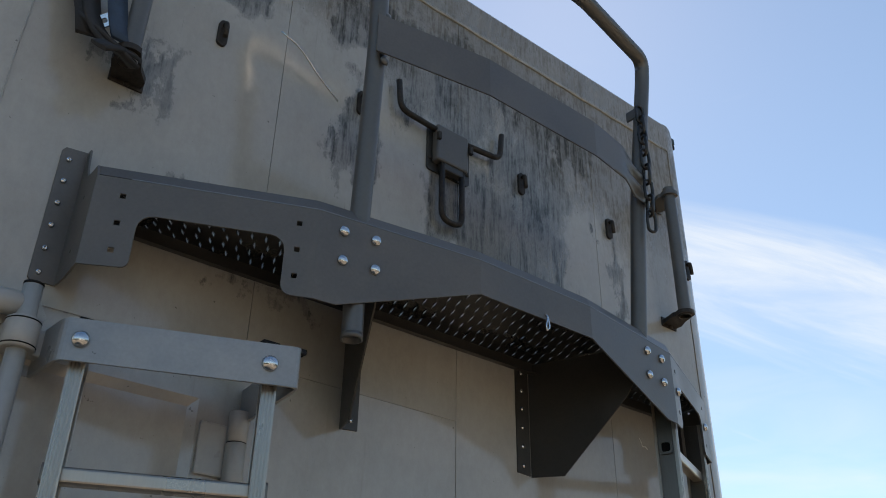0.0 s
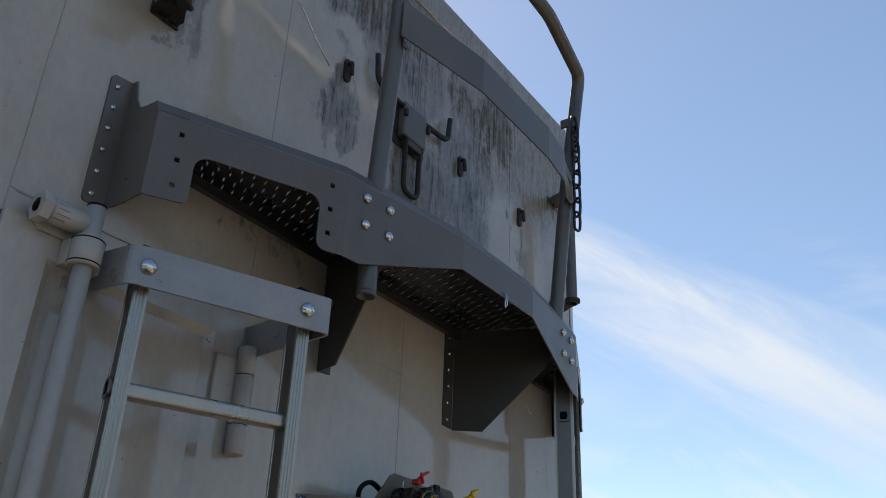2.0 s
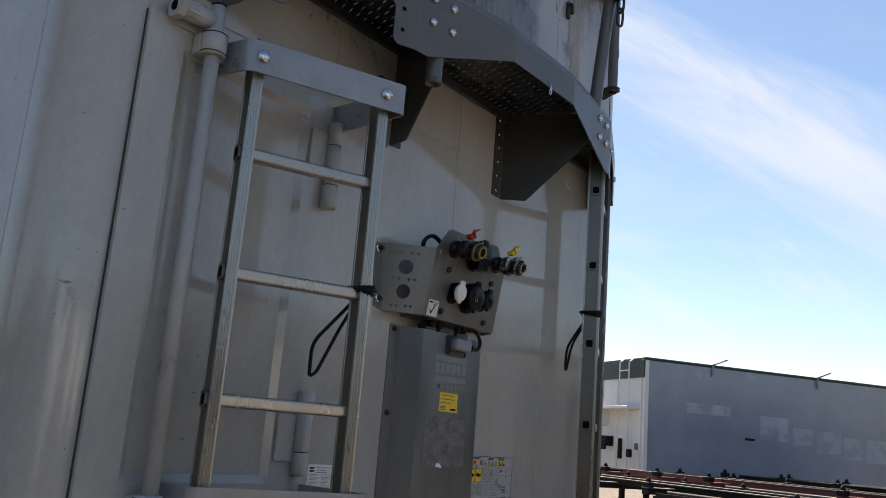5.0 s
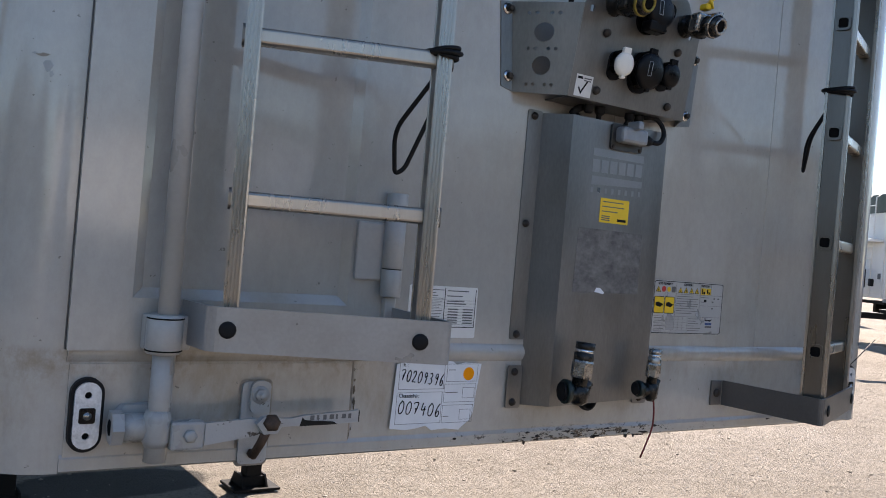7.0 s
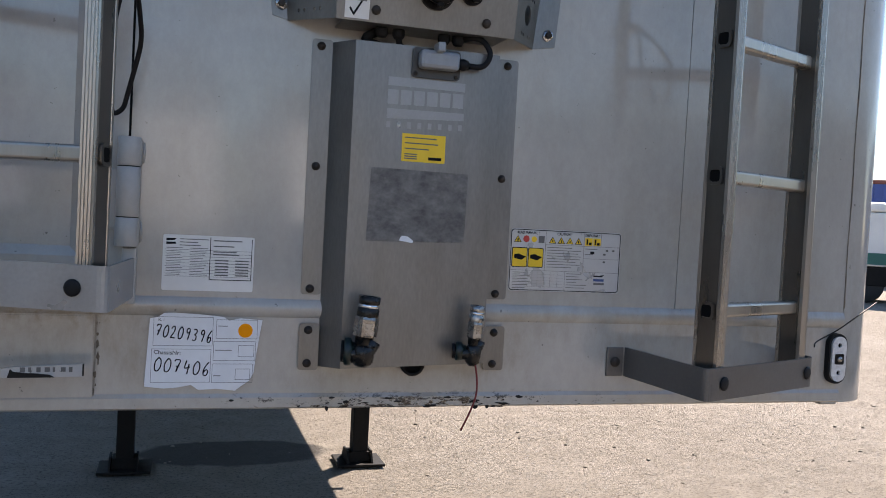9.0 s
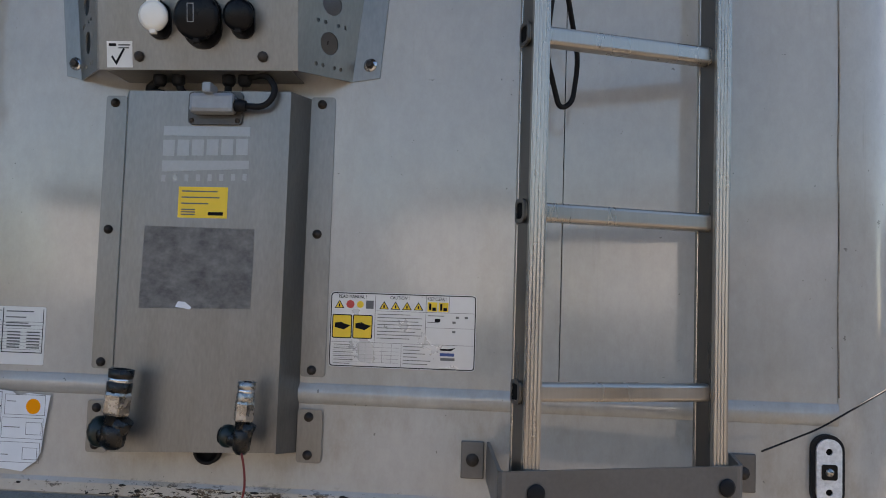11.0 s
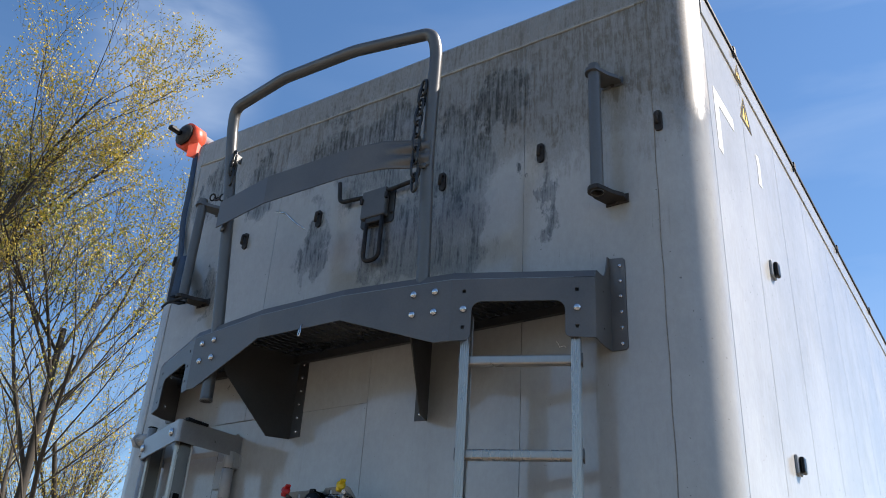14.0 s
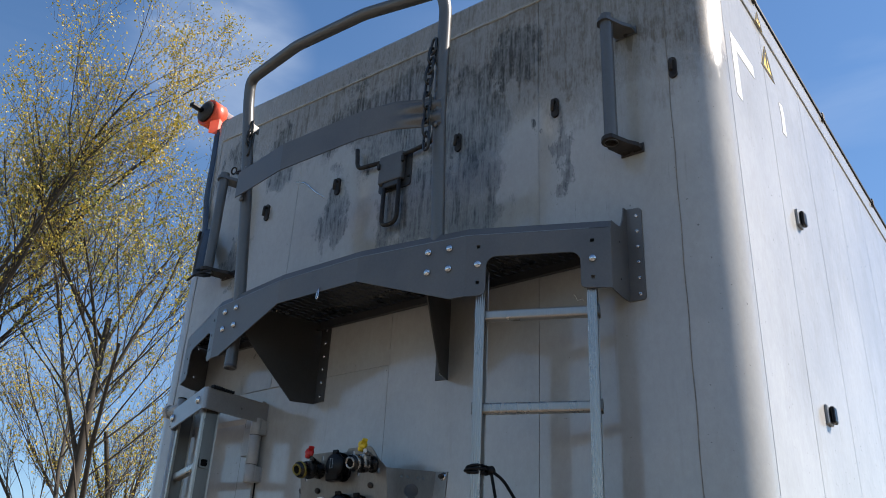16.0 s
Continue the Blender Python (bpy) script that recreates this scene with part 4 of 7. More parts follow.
outer = [(0, F_FOLD), (0, 2.592), *arc_pts(u_at(0.876) - 0.014, F_TAB + 0.022, 0.014, -90, 0), *arc_pts(u_at(0.876) + 0.03, F_ARCH - 0.03, 0.03, 180, 90), *arc_pts(u_at(0.622) - 0.03, F_ARCH - 0.03, 0.03, 90, 0), *arc_pts(u_at(0.622) + 0.022, F_TAB + 0.02, 0.022, 180, 270), (ln, F_TAB - 0.002), (ln, F_FOLD)]
holes = [sq(u_at(0.908), z) for z in (2.745, 2.686, 2.628)] + [sq(u_at(0.6), z) for z in (2.745, 2.686, 2.628)]
plate(outer, holes, T, m, skirt)
flip = Matrix.Diagonal((-1, 1, 1, 1))
plate(outer, holes, T, flip @ m, skirt)
# inner stretches, deep at the tab and shallow at the bend
m, ln = seg_plane(-0.565, -0.18)
outer = [(0, F_FOLD), (0, F_TAB - 0.002), (0.05, F_TAB - 0.003), (ln, F_MID), (ln, F_FOLD)]
plate(outer, [], T, m, skirt)
plate(outer, [], T, flip @ m, skirt)
m, ln = seg_plane(-0.18, 0.18)
plate([(0, F_FOLD), (0, F_MID), (ln, F_MID), (ln, F_FOLD)], [], T, m, skirt)
part("front_skirt", skirt, STEEL_GREY, pf)
# folded lip over the slot, leaning back a little
lip = bmesh.new()
plan_all = [(-x, y) for x, y in PLAN] + [(x, y) for x, y in PLAN[::-1]]
rows = []
for x, y in plan_all:
    x = max(-0.9525, min(0.9525, x))
    rows.append([lip.verts.new((x, y, F_FOLD + 0.0025)), lip.verts.new((x, y + 0.012, F_TOP)), lip.verts.new((x, y + 0.05, F_TOP + 0.001)), lip.verts.new((x, y + 0.05, F_TOP - 0.004)), lip.verts.new((x, y + 0.006, F_FOLD + 0.0025))])
for a, b in zip(rows, rows[1:]):
    for j in range(5):
        lip.faces.new((a[j], a[(j + 1) % 5], b[(j + 1) % 5], b[j]))
lip.faces.new(rows[0][::-1])
lip.faces.new(rows[-1])
part("top_lip", lip, STEEL_GREY, pf)
bm = strip([(x, y - 0.0006) for x, y in [(-0.9, front_y(0.9))] + plan_all[1:5] + [(0.9, front_y(0.9))]], F_FOLD + 0.0004, F_FOLD + 0.0022, 0.002)
part("slot_edge", bm, BLANK_ALU, pf, "bare bright edge of the fold slot")

for side in (-1, 1):
    # end plate out from the wall, with an ear that rises at the wall
    ol = [(0.0, 2.59), (0.0, 2.895), (0.02, 2.895), (0.032, 2.845), (0.05, 2.815), (0.075, F_TOP), (0.106, F_TOP), (0.118, F_FOLD), (0.118, 2.592), (0.06, 2.586), (0.02, 2.588)]
    mm = Matrix(((0, 0, side, side * 0.957), (-1, 0, 0, 0.0), (0, 1, 0, 0), (0, 0, 0, 1)))
    hl = [circle(0.004, 6)]
    part("end_plate", plate(ol, [[(0.06 + x, 2.76 + y) for x, y in hl[0]], [(0.06 + x, 2.64 + y) for x, y in hl[0]]], T, mm), STEEL_GREY, pf)
    fl = plate([(side * x, z) for x, z in ((0.953, 2.59), (1.0, 2.588), (1.006, 2.594), (1.006, 2.882), (1.0, 2.89), (0.953, 2.895))], [], 0.005, facing(0, -0.005, 0))
    flange = part("wall_flange", fl, STEEL_GREY, pf)
    for i in range(6):
        part("rivet", lathe([(0.006, 0), (0.006, 0.0025), (0.0035, 0.005), (0.0018, 0.005), (0.0018, 0.003), (0, 0.003)], facing(side * 0.99, -0.005, 2.607 + 0.0512 * i), 10), ZINC, flange)
    # triangular support bracket with its wall flange
    ln = math.hypot(0.3, 0.118)
    q = ln / 0.3
    bl = [(0.0, PZ - 0.004), (0.0, 2.452), (0.085 * q, 2.446), (0.255 * q, 2.63), (0.29 * q, 2.69), (0.29 * q, PZ - 0.004)]
    u = Vector((side * 0.118, -0.3, 0)).normalized()
    mm = Matrix((u, Vector((0, 0, 1)), u.cross(Vector((0, 0, 1))))).transposed().to_4x4()
    mm.translation = (side * 0.3, -0.004, 0)
    bk = part("support_bracket", plate(bl, [], T, mm), STEEL_PLATE, pf)
    fl = plate([(side * x, z) for x, z in ((0.298, 2.455), (0.252, 2.458), (0.252, PZ - 0.006), (0.298, PZ - 0.006))], [], 0.004, facing(0, -0.004, 0))
    part("bracket_flange", fl, STEEL_PLATE, bk)
    for i in range(6):
        part("rivet", lathe([(0.006, 0), (0.006, 0.003), (0.0, 0.005)], facing(side * 0.272, -0.004, 2.478 + 0.051 * i), 8), ZINC, bk)
    # dome-head bolts of the post clamps
    for x, z in ((0.438, 2.751), (0.51, 2.751), (0.437, 2.684), (0.509, 2.684)):
        part("dome_bolt", lathe([(0.0118, 0), (0.0118, 0.002), (0.01, 0.006), (0.005, 0.0085), (0, 0.0092)], facing(side * x, front_y(x) - 0.001, z, (side * 0.14, -0.99, 0)), 14), ZINC, pf)
for x in (0.908, 0.6):
    part("dome_bolt", lathe([(0.0118, 0), (0.0118, 0.002), (0.01, 0.006), (0.005, 0.0085), (0, 0.0092)], facing(x, front_y(x) - 0.001, 2.686, (0.4, -0.92, 0)), 14), ZINC, pf)

# perforated floor: lens-shaped holes punched through a thin sheet
floor_bm = bmesh.new()
NX, NY = 64, 7
for j in range(NY):
    for i in range(NX):
        x0, x1 = -0.945 + 1.89 * i / NX, -0.945 + 1.89 * (i + 1) / NX

        def at(x, v, z):
            return floor_bm.verts.new((x, -0.012 + (front_y(x) + 0.006 + 0.012) * v, z))

        v0, v1 = j / NY, (j + 1) / NY
        sh = 0.12 if j % 2 else -0.12
        cx, hw, cv, hv = (x0 + x1) / 2 + sh * (x1 - x0), (x1 - x0) * 0.15, (v0 + v1) / 2, (v1 - v0) * 0.45
        lean = -(x1 - x0) * 0.26
        c = [at(x0, v0, PZ), at(x1, v0, PZ), at(x1, v1, PZ), at(x0, v1, PZ)]
        hole = ((cx - hw, cv), (cx - lean, cv - hv), (cx + hw, cv), (cx + lean, cv + hv))
        d = [at(x, v, PZ) for x, v in hole]
        for a, b, e in ((c[0], c[1], d[1]), (c[1], c[2], d[2]), (c[2], c[3], d[3]), (c[3], c[0], d[0]), (c[0], d[1], d[0]), (c[1], d[2], d[1]), (c[2], d[3], d[2]), (c[3], d[0], d[3])):
            floor_bm.faces.new((a, b, e))
        # pressed collar below each hole and a raised tooth above it
        low = [at(cx + (x - cx) * 0.95, cv + (v - cv) * 0.97, PZ - 0.0015) for x, v in hole]
        for q in range(4):
            floor_bm.faces.new((d[q], d[(q + 1) % 4], low[(q + 1) % 4], low[q]))
        floor_bm.faces.new((d[0], d[1], at(cx - hw * 0.9, cv - hv * 0.6, PZ + 0.003)))
bmesh.ops.remove_doubles(floor_bm, verts=floor_bm.verts[:], dist=1e-5)
ob = part("perforated_floor", floor_bm, FLOOR_STEEL, pf, "dark perforated anti-slip steel floor")
mod = ob.modifiers.new("thickness", "SOLIDIFY")
mod.thickness, mod.offset = 0.0016, 1.0
# folded rear edge of the floor against the wall
part("rear_fold", box(-0.945, 0.945, -0.016, -0.011, PZ - 0.032, PZ + 0.001), STEEL_PLATE, pf)
part("rear_fold", box(-0.945, 0.945, -0.03, -0.016, PZ - 0.034, PZ - 0.03), STEEL_PLATE, pf)
part("cotter_wire", sweep(fillet([(0.02, -0.343, 2.715), (0.02, -0.352, 2.706), (0.024, -0.353, 2.68), (0.017, -0.351, 2.668), (0.013, -0.352, 2.68), (0.018, -0.353, 2.70)], 0.006, 3), circle(0.0022, 6)), ZINC, pf)

pf.location.x += SHIFT

# ---- guard rail: one bent tube with a band across ----
gr = thing("guard_rail", "bent grey tubular guard rail with a flat band above the platform", "rail", (0, -0.3, 2.55))
R = 0.0222
half = [(0.452, -0.276, 2.72), (0.456, -0.28, 2.8), (0.468, -0.322, 3.25), (0.5, -0.362, 3.66)]
arch = [(-0.452, -0.276, 2.537)] + [(-x, y, z) for x, y, z in half[1:]] + [(-0.488, -0.378, 3.752), (-0.175, -0.425, 3.752), (0.175, -0.425, 3.742), (0.488, -0.378, 3.727)] + half[::-1]
path = []
pts = [Vector(p) for p in arch]
path = [pts[0]]
for i in range(1, len(pts) - 1):
    r = 0.125 if i in (4, 7) else (0.03 if i in (5, 6) else 0.06)
    path += fillet([pts[i - 1], pts[i], pts[i + 1]], r, 8)[1:-1]
path.append(pts[-1])
part("tube", sweep(path, circle(R, 16), caps=False), STEEL_TUBE, gr)
for s in (-1,):
    part("tube_end", lathe([(R + 0.0004, 0), (R + 0.0004, 0.012), (R - 0.004, 0.012), (R - 0.004, -0.1), (0, -0.1)], facing(s * 0.452, -0.276, 2.545, (0, 0, -1)), 16), STEEL_TUBE, gr)
band_plan = [(-0.49, -0.327), (-0.19, -0.378), (0.19, -0.378), (0.33, -0.36), (0.42, -0.335), (0.49, -0.318)]
bm = bmesh.new()
fine_plan = []
for (xa, ya), (xb, yb) in zip(band_plan, band_plan[1:]):
    n = max(2, int((xb - xa) / 0.025))
    fine_plan += [(xa + (xb - xa) * i / n, ya + (yb - ya) * i / n) for i in range(n)]
fine_plan.append(band_plan[-1])
zs = [3.205 + 0.112 * i / 16 for i in range(17)]
rows = []
for x, y in fine_plan:
    dent = max(0.0, 1 - abs(x - 0.425) / 0.09)
    rows.append([bm.verts.new((x, y - 0.024 + dent * (0.008 + 0.011 * math.sin((z - 3.2) * 130)), z + (0.0 if x < 0.19 else -0.02 * (x - 0.19)))) for z in zs])
for a, b in zip(rows, rows[1:]):
    for j in range(16):
        bm.faces.new((a[j], b[j], b[j + 1], a[j + 1])).smooth = abs(a[j].co.x - 0.4) < 0.14
ob = part("flat_band", bm, STEEL_GREY, gr, "flat grey band, crumpled at one end")
mod = ob.modifiers.new("thickness", "SOLIDIFY")
mod.thickness, mod.offset = 0.004, 1.0
for x in (-0.462, 0.47):
    for z in (3.195, 3.33):
        part("weld", lathe([(0.012, 0), (0.01, 0.005), (0.0, 0.008)], facing(x, -0.345, z), 8), STEEL_TUBE, gr)
for s in (-1, 1):
    part("chain_lug", box(s * 0.47 - 0.004, s * 0.47 + 0.004, -0.345, -0.31, 3.51, 3.545, 0.003), STEEL_TUBE, gr)


def chain(label, pts, pitch=0.046, wire=0.0048):
    """Links of bent wire, each turned a quarter to the last, along a line of points."""
    ch = thing("safety_chain", label, "chain", pts[0])
    path = [Vector(p) for p in pts]
    dist, out = 0.0, []
    for a, b in zip(path, path[1:]):
        n = max(1, round((b - a).length / pitch))
        out += [(a + (b - a) * (i + 0.5) / n, (b - a).normalized()) for i in range(n)]
    for i, (c, d) in enumerate(out):
        side = d.cross(Vector((0.3, 1, 0.1))).normalized()
        if i % 2:
            side = d.cross(side).normalized()
        L, W = pitch * 0.72, pitch * 0.3
        loop = []
        for q in range(12):
            a = 2 * math.pi * q / 12
            loop.append(c + d * (math.sin(a) * W + (L - W) * (1 if math.sin(a) > 0.01 else -1 if math.sin(a) < -0.01 else 0)) + side * math.cos(a) * W)
        part("link", sweep(loop, circle(wire, 6), closed=True), CHAIN_STEEL, ch)
    return ch


chain("dark steel safety chain hanging down the guard rail post", [(0.462, -0.365, 3.525), (0.452, -0.372, 3.36), (0.452, -0.37, 3.2), (0.455, -0.365, 3.1)])
chain("short dark chain hanging on the guard rail post", [(-0.455, -0.36, 3.53), (-0.462, -0.352, 3.40)])


# ---- wall handles ----
def grab_handle(s):
    x, y = (0.969 if s > 0 else -0.94), -0.092
    hd = thing("grab_handle", "grey tubular grab handle on triangular brackets on the wall", "handle", (x, 0, 3.1), "wall handles")
    part("tube", sweep([(x, y, 3.086), (x, y, 3.592)], circle(0.021, 14), caps=False), STEEL_TUBE, hd)
    for z, nm in ((3.104 if s > 0 else 3.116, "bracket"), (3.572, "bracket")):
        ol = [(x + 0.031 * math.cos(a), y + 0.031 * math.sin(a)) for a in [radians(140 + 20 * i) for i in range(9)]] + [(x + 0.04, y + 0.03), (x + 0.062, -0.03), (x + 0.062, -0.004), (x - 0.005, -0.004), (x - 0.026, y + 0.03)]
        hole = [(x + a, y + b) for a, b in circle(0.0165, 12)]
        m = Matrix.Translation((0, 0, z))
        br = part(nm, plate(ol, [hole], 0.014, m), STEEL_TUBE if z > 3.3 else DARK_STEEL, hd)
        part("mount_plate", box(x - 0.01, x + 0.068, -0.006, -0.0005, z - 0.022, z + 0.012, 0.002), STEEL_TUBE if z > 3.3 else DARK_STEEL, br)
        part("bolt", lathe([(0.008, 0), (0.008, 0.005), (0, 0.006)], facing(x + 0.03, -0.006, z - 0.016), 6), DARK_STEEL, br)


grab_handle(1)
grab_handle(-1)
st = thing("tarp_strap", "faded blue and black tensioning strap wound round the grab handle", "strap", (-1.02, -0.05, 3.15))
bm = bmesh.new()
sweep(fillet([(-1.21, 0.012, 3.97), (-1.175, -0.006, 3.75), (-1.165, -0.012, 3.58), (-1.12, -0.02, 3.42), (-1.08, -0.04, 3.31), (-1.02, -0.07, 3.18)], 0.06, 4), [(-0.017, -0.0015), (0.017, -0.0015), (0.017, 0.0015), (-0.017, 0.0015)], up=(0, -1, 0.2), bm=bm)
part("webbing", bm, STRAP_BLUE, st)
part("wrapped_end", sweep(fillet([(-1.045, -0.06, 3.17), (-1.01, -0.09, 3.13), (-0.965, -0.115, 3.085), (-0.925, -0.1, 3.075)], 0.02, 4), [(-0.02, -0.005), (0.02, -0.004), (0.022, 0.004), (-0.018, 0.006)], up=(0, 0, 1)), STRAP_BLACK, st)
part("frayed_piece", sweep(fillet([(-1.08, -0.03, 3.36), (-1.07, -0.055, 3.27), (-1.045, -0.07, 3.2), (-1.03, -0.08, 3.12)], 0.03, 4), [(-0.022, -0.004), (0.02, -0.006), (0.024, 0.004), (-0.02, 0.003)], up=(0, -1, 0)), STRAP_BLACK, st)
flap = bmesh.new()
sweep(fillet([(-0.93, -0.085, 3.112), (-0.95, -0.108, 3.1), (-0.985, -0.125, 3.086), (-1.012, -0.13, 3.066)], 0.02, 4), [(-0.024, -0.004), (0.0, -0.006), (0.024, -0.003), (0.022, 0.004), (0.0, 0.003), (-0.022, 0.005)], up=(0.2, -0.6, 0.8), bm=flap)
part("sleeve_flap", flap, STRAP_BLACK, st)
part("blue_fold", sweep(fillet([(-1.0, -0.075, 3.33), (-0.99, -0.09, 3.24), (-0.978, -0.1, 3.17), (-0.965, -0.112, 3.115)], 0.03, 4), [(-0.026, -0.003), (0.024, -0.005), (0.026, 0.002), (-0.022, 0.004)], up=(0.3, -1, 0)), STRAP_BLUE, st)
part("black_fold", sweep(fillet([(-1.045, -0.05, 3.3), (-1.035, -0.075, 3.2), (-1.02, -0.09, 3.14), (-0.99, -0.105, 3.1), (-0.955, -0.118, 3.088)], 0.03, 4), [(-0.018, -0.006), (0.02, -0.004), (0.018, 0.006), (-0.02, 0.005)], up=(0.3, -1, 0)), STRAP_BLACK, st)
part("buckle", plate(round_rect(0.045, 0.03, 0.006), [round_rect(0.016, 0.012, 0.004)], 0.004, facing(-1.005, -0.083, 3.17, (-0.5, -0.8, -0.2)) @ pose(0, 0, 0, 0, 0, 30)), ZINC, st)
ck = thing("clip_chain", "short dark chain tied to the upper handle bracket", "chain", (-0.93, -0.03, 3.6))
for i, (x, y, z) in enumerate(((-0.91, -0.07, 3.61), (-0.895, -0.055, 3.605), (-0.875, -0.045, 3.612), (-0.86, -0.035, 3.628), (-0.855, -0.03, 3.648))):
    m = facing(x, y, z, (0.3, -0.8, 0.6) if i % 2 else (0.7, -0.2, -0.5))
    part("link", sweep([m @ Vector((0.011 * math.cos(a), 0.016 * math.sin(a), 0)) for a in [2 * math.pi * q / 10 for q in range(10)]], circle(0.004, 6), closed=True), CHAIN_STEEL, ck)


# ---- ladders ----
def stile_profile(w, d):
    """Ladder rail section: ribbed front, local x across, local y deep."""
    pts = [(-w / 2, -d / 2)]
    n = 9
    for i in range(1, n):
        pts.append((-w / 2 + w * i / n, -d / 2 + (0.0016 if i % 2 else 0.0)))
    g = 0.0025
    side = [(w / 2, -d / 2), (w / 2, -d * 0.37), (w / 2 - g, -d * 0.35), (w / 2 - g, d * 0.37), (w / 2, d * 0.39), (w / 2, d / 2)]
    return pts + side + [(-x, y) for x, y in side[:0:-1]]


def extrude_up(profile, x, y, ang, z0, z1, bm=None):
    bm = bm if bm is not None else bmesh.new()
    c, s = math.cos(ang), math.sin(ang)
    a = [bm.verts.new((x + c * u - s * v, y + s * u + c * v, z0)) for u, v in profile]
    b = [bm.verts.new((x + c * u - s * v, y + s * u + c * v, z1)) for u, v in profile]
    k = len(profile)
    for i in range(k):
        bm.faces.new((a[i], a[(i + 1) % k], b[(i + 1) % k], b[i]))
    bm.faces.new(a[::-1])
    bm.faces.new(b)
    return bm


def ladder(name, label, p0, p1, z0, z1, rungs):
    """Two ribbed rails from p0 to p1 in plan, with square hollow rungs that come out at both sides."""
    ld = thing(name, label, "ladder", ((p0[0] + p1[0]) / 2, (p0[1] + p1[1]) / 2, z0), "wall ladders")
    d = Vector((p1[0] - p0[0], p1[1] - p0[1], 0))
    ang, u = math.atan2(d.y, d.x), d.normalized()
    W, D = 0.027, 0.058
    for p in (p0, p1):
        rail = part("side_rail", extrude_up(stile_profile(W, D), p[0], p[1], ang, z0, z1), ALU, ld)
        # dull dirty outer web, set between two lips, its shade painted into the metal
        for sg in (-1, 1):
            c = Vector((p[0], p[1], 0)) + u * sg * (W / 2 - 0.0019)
            part("rail_web", extrude_up([(-0.0008, -D * 0.34), (0.0008, -D * 0.34), (0.0008, D * 0.36), (-0.0008, D * 0.36)], c.x, c.y, ang, z0 + 0.001, z1 - 0.001), ALU_DIRTY_SHADED, rail)
    for z in rungs:
        a, b = Vector((p0[0], p0[1], z)) - u * (W / 2 + 0.003), Vector((p1[0], p1[1], z)) + u * (W / 2 + 0.003)
        rg = part("rung", sweep([a, b], round_rect(0.029, 0.029, 0.006, 3), smooth=False), ALU, ld)
        for e, s in ((a, -1), (b, 1)):
            m = facing(e.x, e.y, e.z, u * s)
            part("rung_rim", plate(round_rect(0.035, 0.037, 0.008, 3), [round_rect(0.024, 0.025, 0.006, 3)], 0.004, m @ Matrix.Translation((0, 0, 0.0025))), ALU_DIRTY_SHADED, rg)
            part("rung_hollow", plate(round_rect(0.0235, 0.0245, 0.006, 3), [], 0.001, m @ Matrix.Translation((0, 0, 0.0006))), DARK, rg)
    return ld


LA, LB = (-0.896, -0.096), (-0.591, -0.219)
RUNG = 0.278
ladder("aluminium_ladder", "worn aluminium ladder clamped in two brackets on the wall door", LA, LB, 1.425, 2.478, [1.664, 1.943, 2.222])
ladder("aluminium_ladder", "worn aluminium ladder hanging from the platform down to a grey bracket", (0.597, -0.229), (0.896, -0.107), 1.268, 2.69, [1.43, 1.706, 1.983, 2.26, 2.537])


def ladder_bracket(side, z0, z1, label, mat, caps, foot):
    """A flat bar bent round the ladder's rails and back to the wall."""
    ring = [(-0.955, -0.004), (-0.945, -0.13), (-0.562, -0.283), (-0.545, -0.26), (-0.53, -0.004)]
    pts = fillet([Vector((x, y, 0)) for x, y in ring[:2]] + [Vector((x, y, 0)) for x, y in ((-0.559, -0.285), (-0.53, -0.004))], 0.02, 5)
    path = [(side * -p.x if side > 0 else p.x, p.y) for p in pts]
    br = thing("ladder_bracket", label, "bracket", (side * 0.75, 0, z0), "ladder brackets")
    part("bent_bar", strip(path, z0, z1, 0.006, back=1.0 if side < 0 else -1.0), mat, br)
    for x in (0.955, 0.53) if side > 0 else (0.955,):
        a, b = sorted((side * (x - 0.004), side * (x + (0.04 if x > 0.7 else -0.045))))
        pl = part("wall_plate", box(a, b, -0.006, -0.0005, z0, z1, 0.002), mat, br)
        part("bolt", lathe([(0.012, 0), (0.011, 0.004), (0, 0.006)], facing((a + b) / 2, -0.006, (z0 + z1) / 2), 10), DARK_STEEL, pl)
    zc = (z0 + z1) / 2
    for x, y in ((0.916, -0.1435), (0.615, -0.2635)):
        m = facing(side * x, y, zc, (side * 0.372, -0.928, 0))
        if caps:
            part("dome_bolt", lathe([(0.0155, 0), (0.0155, 0.002), (0.013, 0.007), (0.007, 0.01), (0, 0.011)], m, 16), ZINC, br)
        else:
            part("hole_plug", lathe([(0.0145, 0), (0.0145, 0.0015), (0.01, 0.003), (0, 0.0035)], m, 16), RUBBER, br)
    if foot:
        for i in range(9):
            ty = -0.262 + 0.011 * i
            part("rubber_tooth", box(-0.56 - 0.004 * (i % 2), -0.54, ty, ty + 0.007, z1 - 0.002, z1 + 0.009, 0.0015), RUBBER, br)
        for x, y in ((0.9, -0.105), (0.606, -0.232)):
            part("rail_plug", box(side * x - 0.018, side * x + 0.018, y - 0.014, y + 0.02, z1 - 0.01, z1 + 0.014, 0.003), RUBBER, br)
    return br


ladder_bracket(-1, 2.405, 2.483, "light grey steel bracket with dome bolts clamping the ladder top", BRACKET_GREY, True, True)
ladder_bracket(-1, 1.408, 1.483, "light grey steel bracket holding the ladder foot", BRACKET_GREY, False, False)
ladder_bracket(1, 1.252, 1.318, "dark grey steel bracket holding the ladder foot", STEEL_GREY, False, False)


